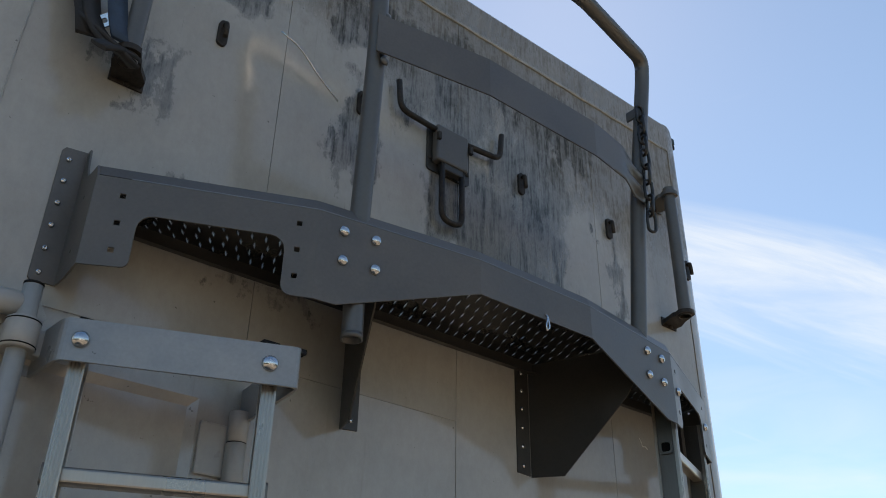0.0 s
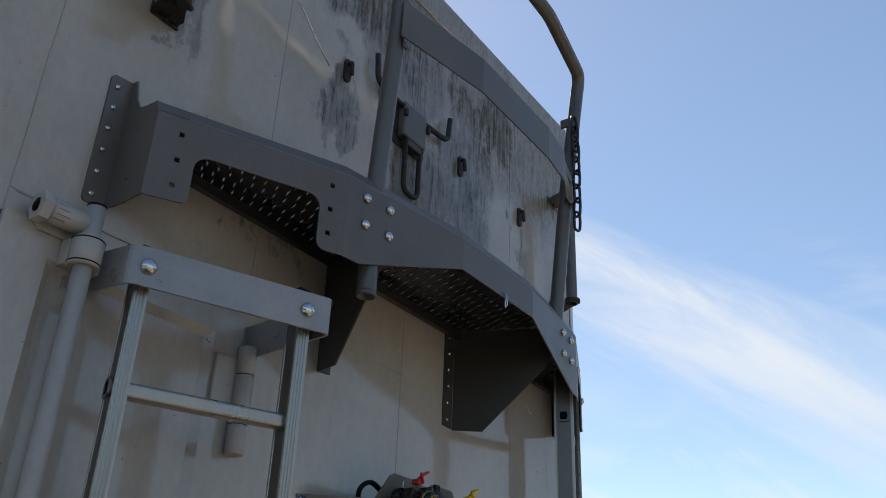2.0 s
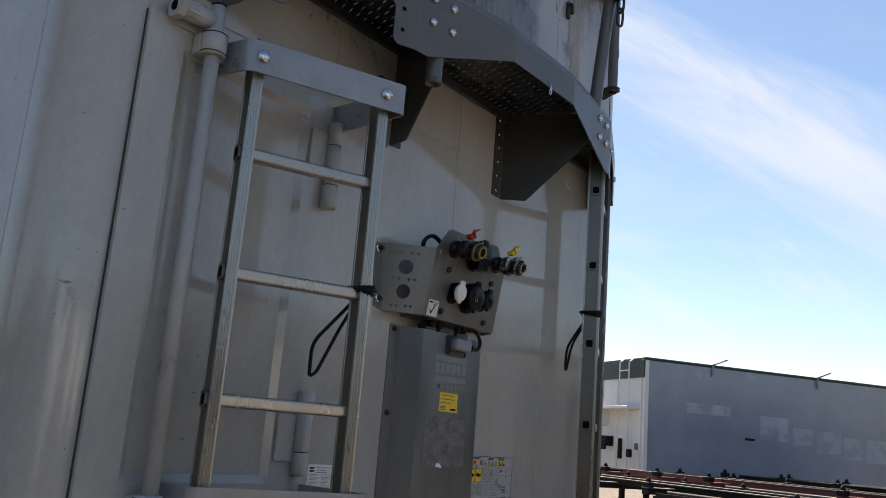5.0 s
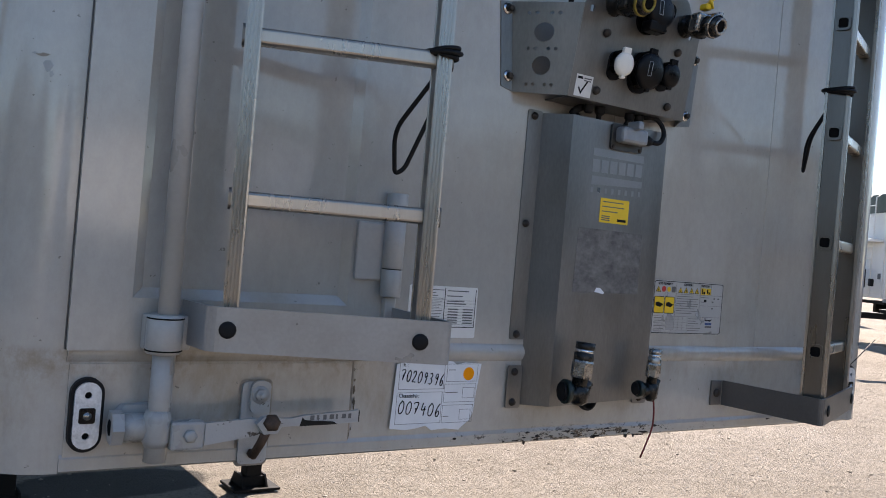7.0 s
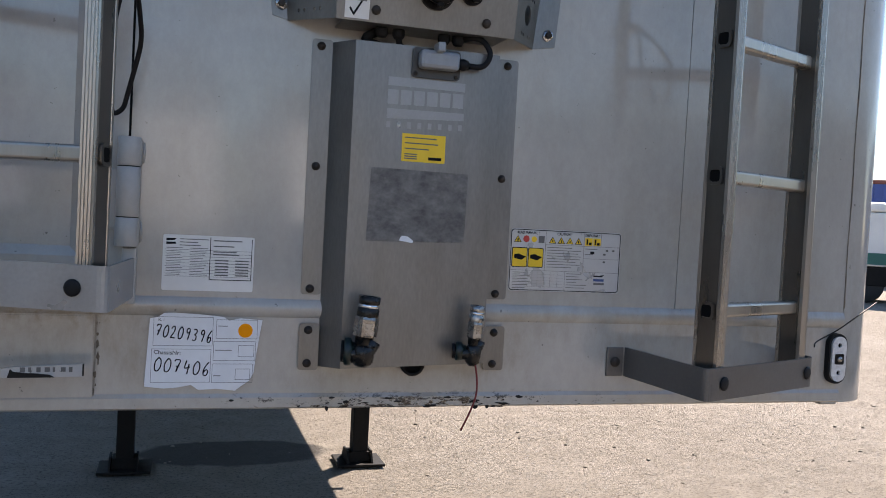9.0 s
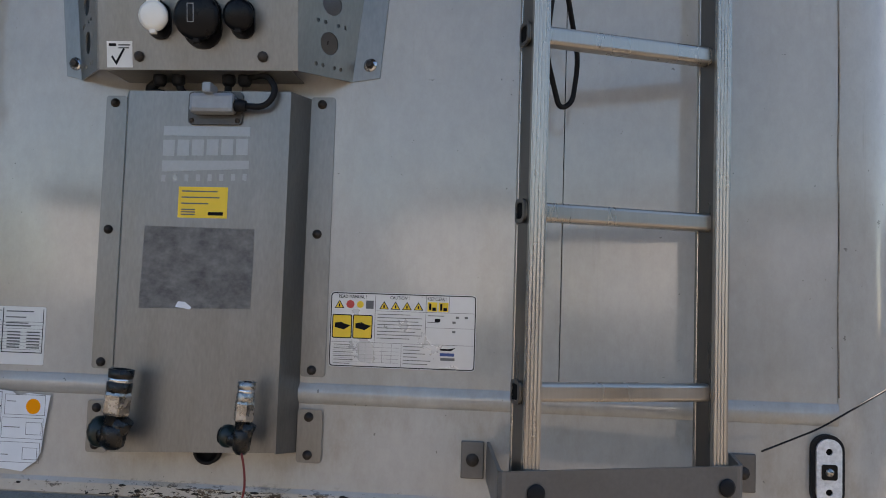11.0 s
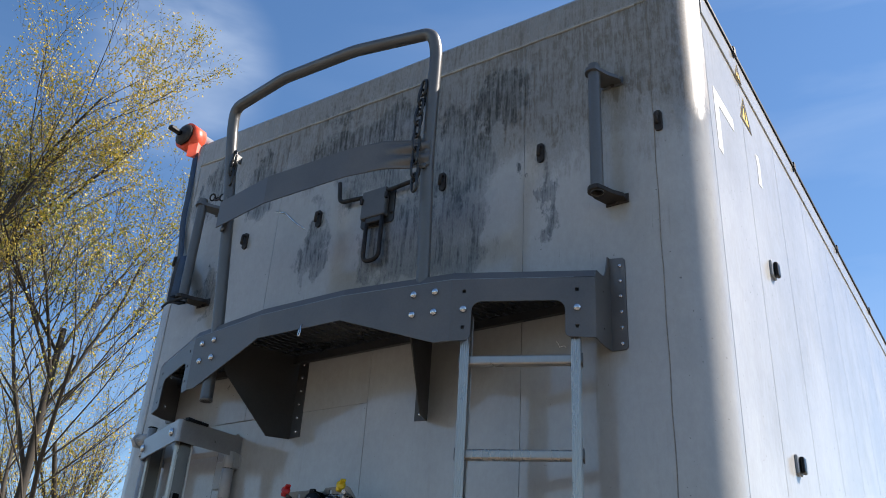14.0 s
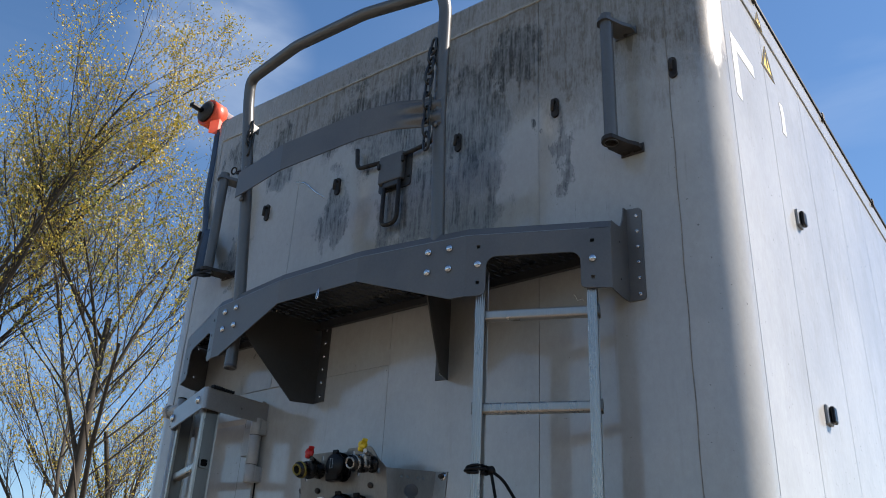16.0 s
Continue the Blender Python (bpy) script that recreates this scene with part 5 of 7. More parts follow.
def bungee(x, y, z, lean, label):
    """A rubber cord wound twice round a rail, its long loop hanging down."""
    bg = thing("bungee_cord", label, "cord", (x, y, z), "cords on the ladders")
    bm = bmesh.new()
    for dz, r in ((-0.004, 0.0), (0.009, 0.002), (0.003, 0.006)):
        loop = [(x + (0.019 + r) * math.cos(a) * (1.0 + 0.3 * abs(math.sin(a))), y + (0.034 + r) * math.sin(a), z + dz + 0.004 * math.sin(a + 150 * dz)) for a in [2 * math.pi * i / 24 for i in range(24)]]
        sweep(loop, circle(0.0042, 8), closed=True, bm=bm)
    part("winding", bm, RUBBER, bg)
    k = (x + 0.03, y + 0.02, z + 0.004)
    part("knot", lathe([(0.0, -0.013), (0.01, -0.009), (0.0125, 0), (0.01, 0.009), (0, 0.013)], facing(*k, (1, 0, 0.3)), 10), RUBBER, bg)
    part("hanging_loop", sweep(fillet([k, *[(k[0] + a, k[1] + b, k[2] + c) for a, b, c in lean], k], 0.03, 6), circle(0.0046, 8)), RUBBER, bg)


bungee(0.597, -0.229, 2.088, ((0.02, 0.03, -0.02), (0.045, 0.11, -0.11), (0.036, 0.108, -0.185), (0.014, 0.092, -0.2), (-0.012, 0.06, -0.11)), "black rubber cord tied round the ladder rail beside the socket box")
bungee(-0.591, -0.219, 1.953, ((0.022, 0.03, -0.01), (0.03, 0.09, -0.08), (0.0, 0.13, -0.2), (-0.018, 0.135, -0.212), (-0.035, 0.12, -0.13)), "black rubber cord tied round the ladder rail, its loop hanging")

# ---- access door in the front wall ----
DX0, DX1, DZ0, DZ1 = -1.137, -0.553, 1.392, 2.497
dr = thing("wall_access_door", "closed grey pressed-steel access door in the trailer front", "door", (-0.85, 0, DZ0))
frame_bm = plate([(DX0, DZ0), (DX1, DZ0), (DX1, DZ1), (DX0, DZ1)], [[(-1.04, 1.482), (-0.632, 1.482), (-0.632, 2.44), (-1.04, 2.44)]], 0.016, facing(0, -0.016, 0))
part("door_frame", frame_bm, PAINT, dr)
slope = bmesh.new()
o = [(-1.04, 1.482), (-0.632, 1.482), (-0.632, 2.44), (-1.04, 2.44)]
i_ = [(-1.022, 1.5), (-0.65, 1.5), (-0.65, 2.422), (-1.022, 2.422)]
va = [slope.verts.new((x, -0.016, z)) for x, z in o]
vb = [slope.verts.new((x, -0.0035, z)) for x, z in i_]
for j in range(4):
    slope.faces.new((va[j], va[(j + 1) % 4], vb[(j + 1) % 4], vb[j]))
slope.faces.new(vb)
part("door_pressing", slope, PAINT, dr)
part("door_gap", box(DX0 - 0.0016, DX0, -0.006, 0.0, DZ0, DZ1), STEEL_PLATE, dr)
part("door_gap", box(DX1, DX1 + 0.0038, -0.004, 0.0, 1.41, 2.2), DARK, dr)
# a shallow rib where the door was welded to the wall above
part("weld_line", sweep([(-1.12, -0.002, 2.545), (-0.48, -0.002, 2.55)], circle(0.0012, 6)), PAINT, dr)


def hinge(z0, z1, leaf0, leaf1):
    hg = thing("door_hinge", "grey painted three-knuckle door hinge", "hinge", (-0.545, 0, z0), "door hinges")
    x, y, r = -0.549, -0.034, 0.021
    cuts = [z0, z0 + 0.27 * (z1 - z0), z0 + 0.73 * (z1 - z0), z1]
    for za, zb in zip(cuts, cuts[1:]):
        part("knuckle", lathe([(r - 0.001, 0), (r, 0.001), (r, zb - za - 0.003), (r - 0.001, zb - za - 0.002), (0, zb - za - 0.002)], Matrix.Translation((x, y, za)), 20), PAINT_PLAIN, hg)
    for za in cuts[1:3]:
        part("knuckle_gap", lathe([(0, -0.0022), (r - 0.0015, -0.0022), (r - 0.0015, 0.0002), (0, 0.0002)], Matrix.Translation((x, y, za)), 18), DARK, hg)
    part("leaf", box(-0.626, x, -0.026, -0.016, leaf0, leaf1, 0.004), PAINT_PLAIN, hg)
    for za, zb in ((cuts[0] + 0.003, cuts[1] - 0.005), (cuts[2] + 0.003, cuts[3] - 0.005)):
        part("leaf", box(x, -0.527, -0.03, -0.0005, za, zb, 0.003), PAINT_PLAIN, hg)
        part("weld_bead", sweep([(-0.526, -0.002, za + 0.004), (-0.5245, -0.002, (za + zb) / 2), (-0.526, -0.002, zb - 0.004)], circle(0.0028, 6)), PAINT_PLAIN, hg)


hinge(2.188, 2.425, 2.29, 2.395)
hinge(1.505, 1.712, 1.535, 1.65)
part("hinge_stub", box(-0.556, -0.53, -0.03, -0.0005, 1.395, 1.503, 0.003), PAINT_PLAIN, dr)

# lock rod with collars, hubs and lever
rod = thing("lock_rod", "grey painted vertical door lock rod with lever handle", "lock", (-0.99, -0.06, 1.21))
RX, RY = -0.994, -0.06
part("rod", sweep([(RX + 0.004, RY, 1.36), (RX, RY, 2.552)], circle(0.0175, 16)), PAINT_PLAIN, rod)
part("rod_cap", lathe([(0.0182, 0), (0.0182, 0.004), (0.014, 0.006), (0, 0.006)], Matrix.Translation((RX, RY, 2.5525)), 16), RUBBER, rod)
part("weld_fillet", lathe([(0.019, 0), (0.024, 0.012), (0.024, 0.05), (0.019, 0.062)], Matrix.Translation((RX, RY, 1.237)), 14), PAINT_PLAIN, rod)
part("rod_foot", sweep(fillet([(RX + 0.002, RY, 1.4), (RX + 0.002, RY, 1.3), (RX, RY, 1.212)], 0.02, 4), circle(0.0185, 14)), PAINT_PLAIN, rod)
for z0, z1 in ((1.394, 1.46), (2.428, 2.486)):
    cl = part("collar", lathe([(0.027, 0), (0.03, 0.003), (0.03, z1 - z0 - 0.003), (0.027, z1 - z0)], Matrix.Translation((RX, RY, z0)), 20), PAINT_PLAIN, rod)
    for dz in (0.006, z1 - z0 - 0.006):
        part("groove", lathe([(0.0302, -0.0012), (0.0306, -0.0012), (0.0306, 0.0012), (0.0302, 0.0012)], Matrix.Translation((RX, RY, z0 + dz)), 20), DARK, cl)
    part("foot_plate", box(RX - 0.028, RX + 0.05, -0.046, -0.0165, z0 + 0.003, z1 - 0.003, 0.004), PAINT_PLAIN, cl)
for z, x0, x1 in ((1.268, -1.05, -1.005), (2.515, -1.082, -1.0)):
    hb = part("cam_hub", sweep([(x0, -0.045, z), (x1, -0.05, z)], circle(0.0235, 18)), PAINT_PLAIN, rod, "grey cam hub with worn print")
    part("keeper", plate([(x0 - 0.004, z - 0.02), (x0 + 0.008, z - 0.032), (x1 + 0.03, z - 0.03), (x1 + 0.05, z + 0.0), (x1 + 0.03, z + 0.034), (x0 + 0.01, z + 0.032), (x0 - 0.004, z + 0.018)], [], 0.02, facing(0, -0.022, 0)), PAINT_CHIPPED, hb)
    part("keeper_cup", sweep([(x0 - 0.016, -0.043, z), (x0 + 0.003, -0.044, z)], [(0.03 * math.cos(radians(60 * q)), 0.03 * math.sin(radians(60 * q))) for q in range(6)], smooth=False), PAINT_PLAIN, hb)
    for q in range(4):
        wd = (0.02, 0.026, 0.022, 0.018)[q]
        a = radians(-52 + 24 * q)
        part("worn_print", sweep([(x0 + 0.012, -0.045 - 0.0238 * math.cos(a), z + 0.0238 * math.sin(a)), (x0 + 0.012 + wd, -0.0462 - 0.0238 * math.cos(a), z + 0.0238 * math.sin(a))], [(-0.0009, -0.0004), (0.0009, -0.0004), (0.0009, 0.0004), (-0.0009, 0.0004)]), INK_GREY, hb)
    part("hub_hollow", lathe([(0.014, 0), (0, 0.0005)], facing(x0 - 0.0164, -0.043, z, (-1, 0, 0)), 12), DARK, hb)
part("fork", box(-0.976, -0.918, -0.085, -0.06, 1.233, 1.282, 0.005), PAINT_PLAIN, rod)
part("fork_bolt", lathe([(0.0115, 0), (0.0115, 0.006), (0.006, 0.008), (0, 0.008)], facing(-0.944, -0.085, 1.258), 6), PAINT_PLAIN, rod)
lever = bmesh.new()
xs = [-0.918, -0.83, -0.79, -0.755, -0.73, -0.612]
zs = [(1.24, 1.278), (1.25, 1.282), (1.262, 1.28), (1.264, 1.278), (1.262, 1.282), (1.264, 1.287)]
ys = [-0.078, -0.074, -0.07, -0.068, -0.066, -0.06]
rows = [[lever.verts.new((x, y - 0.005, a)), lever.verts.new((x, y - 0.005, b)), lever.verts.new((x, y + 0.003, b)), lever.verts.new((x, y + 0.003, a))] for x, (a, b), y in zip(xs, zs, ys)]
for a, b in zip(rows, rows[1:]):
    for j in range(4):
        lever.faces.new((a[j], a[(j + 1) % 4], b[(j + 1) % 4], b[j]))
lever.faces.new(rows[0][::-1])
lever.faces.new(rows[-1])
lv = part("lever", lever, PAINT_CHIPPED, rod, "chipped flat lever handle")
for i in range(7):
    x = -0.705 + 0.0135 * i
    part("stamped_mark", box(x - 0.012, x - 0.012 + (0.0085, 0.005, 0.007, 0.009, 0.004, 0.008, 0.006)[i], -0.0705 + 0.001 * i * 0.6, -0.0665 + 0.001 * i * 0.6, 1.2725 + 0.0006 * (i % 2), 1.2815), INK_GREY, lv)
part("worn_edge", plate([(-0.738, 1.2625), (-0.66, 1.2635), (-0.668, 1.268), (-0.69, 1.2705), (-0.71, 1.2715), (-0.728, 1.274), (-0.733, 1.279)], [], 0.004, facing(0, -0.0716, 0)), CHIP_BLACK, lv)
part("lever_tip", box(-0.6135, -0.611, -0.0655, -0.0565, 1.2645, 1.2868, 0.0008), CHIP_BLACK, lv)
ct = thing("lever_catch", "grey painted lever catch with a rusty swivel bolt", "catch", (-0.8, 0, 1.19))
part("catch_plate", plate([(x - 0.8, z + 1.258) for x, z in round_rect(0.056, 0.152, 0.01)], [], 0.008, facing(0, -0.009, 0)), PAINT_CHIPPED, ct)
part("grime_edge", plate([(x - 0.8, z + 1.258) for x, z in round_rect(0.066, 0.162, 0.012)], [], 0.001, facing(0, -0.003, 0)), SEAL, ct)
part("washer", lathe([(0.017, 0), (0.017, 0.002), (0, 0.002)], facing(-0.797, -0.0195, 1.312), 16), PAINT_CHIPPED, ct)
part("upper_tongue", plate([(x - 0.797, z + 1.307) for x, z in round_rect(0.036, 0.062, 0.014)], [], 0.006, facing(0, -0.02, 0)), PAINT_CHIPPED, ct)
part("nut", lathe([(0.0125, 0), (0.0125, 0.008), (0.007, 0.008), (0.007, 0.014), (0, 0.015)], facing(-0.797, -0.0215, 1.312), 6), PAINT_CHIPPED, ct)
part("swivel", plate([(-0.803 + a, 1.273 + b) for a, b in ((-0.026, 0.002), (-0.014, 0.014), (0.012, 0.013), (0.027, 0.004), (0.013, -0.016), (-0.012, -0.017))], [], 0.014, facing(0, -0.094, 0)), PAINT_CHIPPED, ct)
part("swivel_pin", lathe([(0.016, 0), (0.016, 0.006), (0.009, 0.01), (0, 0.01)], facing(-0.803, -0.094, 1.276, (0, -0.9, 0.4)), 6), RUST, ct)
part("drop_bolt", sweep([(-0.806, -0.085, 1.262), (-0.812, -0.075, 1.236), (-0.815, -0.05, 1.208)], circle(0.0085, 8)), RUST, ct)
part("drop_nut", lathe([(0.009, 0), (0.009, 0.008), (0, 0.01)], facing(-0.803, -0.012, 1.203), 6), RUST, ct)
# flat doubler sheet behind the lever
db = thing("doubler_sheet", "flat grey doubler sheet on the lower rail", "panel", (-0.86, 0, 1.2))
part("sheet", plate([(-1.128, 1.212), (-0.6, 1.212), (-0.603, 1.368), (-1.128, 1.368)], [], 0.0025, facing(0, -0.0028, 0)), PAINT, db)
part("seam_stain", box(-0.6, -0.5965, -0.0012, 0.0, 1.215, 1.37), SEAL, db)
r4 = random.Random(7)
for i in range(9):
    x, z = -0.597 + r4.gauss(0, 0.004), 1.215 + 0.15 * (i + r4.random()) / 9
    w, h = r4.uniform(0.002, 0.008), r4.uniform(0.006, 0.022)
    part("grime_spot", plate([(x + w / 2 * math.cos(a) * r4.uniform(0.5, 1.2), z + h / 2 * math.sin(a) * r4.uniform(0.5, 1.2)) for a in [2 * math.pi * q / 9 for q in range(9)]], [], 0.0004, facing(0, -0.0032 - 0.00002 * i, 0)), GRIME, db)


# ---- marker lamps at both lower corners ----
def marker(x, z):
    mk = thing("front_marker_lamp", "oval clear front marker lamp with a black rubber surround", "lamp", (x, 0, z), "front lamps")
    m = facing(x, -0.001, z)
    part("surround", plate(round_rect(0.054, 0.124, 0.0265, 8), [], 0.014, m @ Matrix.Translation((0, 0, 0.014))), RUBBER, mk)
    ln = part("lens", plate(round_rect(0.042, 0.111, 0.0205, 8), [circle(0.006, 10), *[[(a, b + s * 0.034) for a, b in circle(0.0058, 10)] for s in (-1, 1)]], 0.006, m @ Matrix.Translation((0, 0, 0.0195))), REFLECTOR, mk)
    part("backing", plate(round_rect(0.04, 0.108, 0.0195, 8), [], 0.001, m @ Matrix.Translation((0, 0, 0.0145))), DARK, mk)
    part("light_cell", plate(round_rect(0.026, 0.026, 0.004), [], 0.002, m @ Matrix.Translation((0, 0, 0.021))), PLASTIC_BLACK, ln)
    part("diode", lathe([(0.007, 0), (0.007, 0.002), (0.0, 0.004)], m @ Matrix.Translation((0, 0, 0.021)), 12), NICKEL, ln)


marker(-1.098, 1.284)
marker(1.112, 1.296)
wr = thing("loose_cable", "thin black loose cable by the corner lamp", "cable", (1.0, -0.02, 1.3))
part("cable", sweep(fillet([(0.985, -0.08, 1.335), (1.02, -0.04, 1.34), (1.09, -0.035, 1.37), (1.2, -0.035, 1.44)], 0.02, 4), circle(0.0016, 6)), RUBBER, wr)

# ---- socket box ----
sb = thing("socket_box", "dull steel socket box with couplings and plug sockets", "box", (0, 0, 1.96))
FX, FZ0, FZ1, FY = 0.183, 1.962, 2.158, -0.114
face_ol = [(-FX, FZ0), (FX, FZ0), (FX, FZ1), (0.15, 2.19), (0.128, 2.222), (0.118, 2.229), (0.028, 2.229), (0.022, 2.222), (0.02, 2.219), (-0.015, 2.219), (-0.02, 2.226), (-0.13, 2.226), (-0.142, 2.218), (-FX, FZ1)]
face_holes = [[(x + a, z + b) for a, b in circle(0.0055, 8)] for x, z in ((0.066, 2.188), (0.068, 2.148))] + [[(x - 0.005, z - 0.007), (x + 0.005, z - 0.007), (x + 0.005, z + 0.007), (x - 0.005, z + 0.007)] for x, z in ((-0.16, 2.152), (-0.085, 2.21), (0.05, 2.214), (0.152, 2.152))]
fp = part("front_plate", plate(face_ol, face_holes, 0.003, facing(0, FY, 0)), STEEL_BRUSHED, sb)
for s in (-1, 1):
    d = Vector((s * 0.079, 0.112, 0))
    ln = d.length
    u = d.normalized()
    m = Matrix((u, Vector((0, 0, 1)), u.cross(Vector((0, 0, 1))))).transposed().to_4x4()
    m.translation = (s * FX, FY, 0)
    hs = [[(0.071 + a, z + b) for a, b in circle(0.0205, 18)] for z in (2.095, 2.024)]
    for z in (2.136, 2.06, 1.983):
        for du in (0.043, 0.059, 0.087, 0.103):
            hs.append([(du + a, z + b) for a, b in circle(0.0042, 6)])
    part("side_plate", plate([(0, FZ0), (ln, FZ0 + 0.004), (ln, FZ1 + 0.002), (0, FZ1)], hs, 0.003, m), STEEL_BRUSHED, sb)
    fl = part("flange", plate([(s * x, z) for x, z in ((0.26, FZ0 + 0.004), (0.312 if s > 0 else 0.294, FZ0 + 0.012), (0.307 if s > 0 else 0.294, FZ1 - 0.002), (0.26, FZ1 + 0.002))], [], 0.003, facing(0, -0.003, 0)), STEEL_BRUSHED, sb)
    for z, bx in ((1.998, 0.291 if s > 0 else 0.275), (2.142, 0.292 if s > 0 else 0.277)):
        fb = part("flange_bolt", lathe([(0.0075, 0.002), (0.0075, 0.012), (0.006, 0.014), (0, 0.0145)], facing(s * bx, -0.003, z), 6, smooth=False), DARK_STEEL, fl)
        part("washer", lathe([(0.0125, 0), (0.0125, 0.002), (0, 0.002)], facing(s * bx, -0.003, z), 14), ZINC, fb)
part("bottom_plate", box(-0.17, 0.17, FY + 0.003, -0.003, FZ0, FZ0 + 0.003), STEEL_BRUSHED, sb)
for x, z in ((-0.108, 2.109), (0.119, 2.109), (-0.107, 1.985), (0.12, 1.985)):
    part("face_nut", lathe([(0.0095, 0), (0.0095, 0.004), (0.007, 0.009), (0, 0.0095)], facing(x, FY, z), 8), DARK_STEEL, sb)


def socket(x, z, r, depth, tilt, lid_mat, body_mat, label, tag=True):
    """A round socket with a hinged lid that hangs a little open."""
    body = plate([(x + a, z + b) for a, b in round_rect(2 * r - 0.004, 2 * r + 0.018, r - 0.004, 6)], [], 0.006, facing(0, FY - 0.0062, 0))
    lathe([(r - 0.004, 0), (r - 0.004, depth * 0.6), (r - 0.008, depth), (0, depth)], facing(x, FY - 0.0061, z), 20, body)
    s = part("socket", body, body_mat, sb, label)
    part("hinge_arm", box(x - 0.011, x + 0.011, FY - depth - 0.01, FY - 0.006, z + r - 0.002, z + r + 0.008, 0.003), body_mat, s)
    m = facing(x, FY - depth - 0.004, z) @ pose(0, 0, 0, tilt, 0, 0)
    lid = lathe([(r + 0.003, 0), (r + 0.004, 0.003), (r + 0.003, 0.009), (r - 0.004, 0.0125), (0, 0.0135)], m, 20)
    for u, v, w, h in ((0, r + 0.006, 0.022, 0.014), (0, -r - 0.004, 0.012, 0.009)):
        k = bmesh.new()
        box(u - w / 2, u + w / 2, v - h / 2, v + h / 2, 0.001, 0.01, 0.002, k)
        merge(lid, k, m)
    ld = part("lid", lid, lid_mat, s)
    if tag:
        part("lid_mark", plate([(-0.006, -0.018), (0.006, -0.018), (0.006, 0.014), (-0.006, 0.014)], [[(-0.0048, -0.0168), (0.0048, -0.0168), (0.0048, 0.0128), (-0.0048, 0.0128)]], 0.0006, m @ Matrix.Translation((-0.008, 0.006, 0.0142))), PLASTIC_GREY, ld)
    return s


socket(-0.067, 2.046, 0.0225, 0.022, 0, WHITE_PLASTIC, PLASTIC_BLACK, "plug socket with a white lid", False)
socket(0.012, 2.044, 0.037, 0.024, 0, PLASTIC_BLACK, PLASTIC_BLACK, "large black plug socket")
socket(0.085, 2.048, 0.0235, 0.02, 0, PLASTIC_BLACK, PLASTIC_BLACK, "small black plug socket", False)
s = socket(0.004, 2.172, 0.035, 0.03, -8, PLASTIC_BLACK, PLASTIC_BLACK, "upper black plug socket")
part("hinge_block", box(-0.03, 0.022, FY - 0.05, FY - 0.02, 2.125, 2.148, 0.004), PLASTIC_BLACK, s)
part("ear", plate([(x + 0.055, z + 2.19) for x, z in round_rect(0.05, 0.034, 0.014)], [], 0.006, facing(0, FY - 0.01, 0)), PLASTIC_BLACK, s)

def coupling(x, z, cap_mat, body_mat, ring_mat, claw_mat, label):
    """An air coupling that stands out from the plate, with a ring at its mouth and a coloured dust lid on top."""
    m = facing(x, FY, z - 0.006, (0.0, -1, -0.16)) @ Matrix.Diagonal((1, 1, 1.15, 1))
    cp = part("air_coupling", lathe([(0.026, 0), (0.026, 0.008), (0.02, 0.012), (0.02, 0.03), (0.026, 0.033), (0.028, 0.05), (0.0215, 0.054), (0.0215, 0.07), (0.024, 0.073), (0.024, 0.085), (0.017, 0.091), (0, 0.091)], m, 18), body_mat, sb, label)
    part("collar_ring", lathe([(0.0242, 0.0735), (0.0262, 0.0745), (0.0262, 0.0805), (0.0242, 0.0815)], m, 18), ring_mat, cp)
    part("sealing_ring", lathe([(0.0175, 0.0895), (0.0185, 0.0935), (0.0155, 0.0965), (0.0125, 0.0935), (0.0125, 0.0905)], m, 16), ring_mat, cp)
    part("mouth", lathe([(0.0124, 0.0905), (0.0124, 0.0925), (0.005, 0.0925), (0, 0.094)], m, 12), DARK, cp)
    part("claw", box(x - 0.03, x + 0.026, FY - 0.064, FY - 0.036, z - 0.03, z + 0.012, 0.006), claw_mat, cp)
    part("guide_pin", sweep([(x + 0.02, FY - 0.03, z + 0.012), (x + 0.034, FY - 0.074, z + 0.016)], circle(0.007, 8)), claw_mat, cp)
    cap = bmesh.new()
    lathe([(0.0, 0), (0.02, 0.001), (0.022, 0.008), (0.0, 0.011)], facing(x + 0.012, FY - 0.055, z + 0.046, (0.5, -0.8, 0.4)), 12, cap)
    box(x - 0.014, x + 0.016, FY - 0.066, FY - 0.034, z + 0.022, z + 0.042, 0.006, cap)
    sweep(fillet([(x + 0.004, FY - 0.05, z + 0.036), (x + 0.016, FY - 0.055, z + 0.058), (x + 0.034, FY - 0.064, z + 0.07)], 0.01, 3), round_rect(0.026, 0.009, 0.003), bm=cap)
    o = Vector((x, FY - 0.05, z + 0.022))
    for v in cap.verts:
        v.co = o + (v.co - o) * 0.68
    part("dust_lid", cap, cap_mat, cp)
    return cp


coupling(-0.1, 2.178, RED, OILY, BRASS, OILY, "air coupling with a red dust lid")
coupling(0.128, 2.178, YELLOW, OILY, NICKEL, NICKEL, "air coupling with a yellow dust lid")
st = part("check_sticker", decal(-0.168, -0.12, 1.966, 2.012, FY), STICKER, sb, "small white quality sticker with a tick")
part("tick", plate([(-0.16, 1.984), (-0.157, 1.987), (-0.151, 1.977), (-0.137, 2.0), (-0.134, 1.998), (-0.15, 1.97)], [], 0.0004, facing(0, FY - 0.001, 0)), INK, st)
part("print_bar", decal(-0.164, -0.15, 2.003, 2.008, FY - 0.0006, 0.0004), INK, st)
part("print_bar", decal(-0.146, -0.124, 2.004, 2.0065, FY - 0.0006, 0.0004), INK_GREY, st)
part("print_bar", decal(-0.146, -0.126, 1.999, 2.0015, FY - 0.0006, 0.0004), INK_GREY, st)
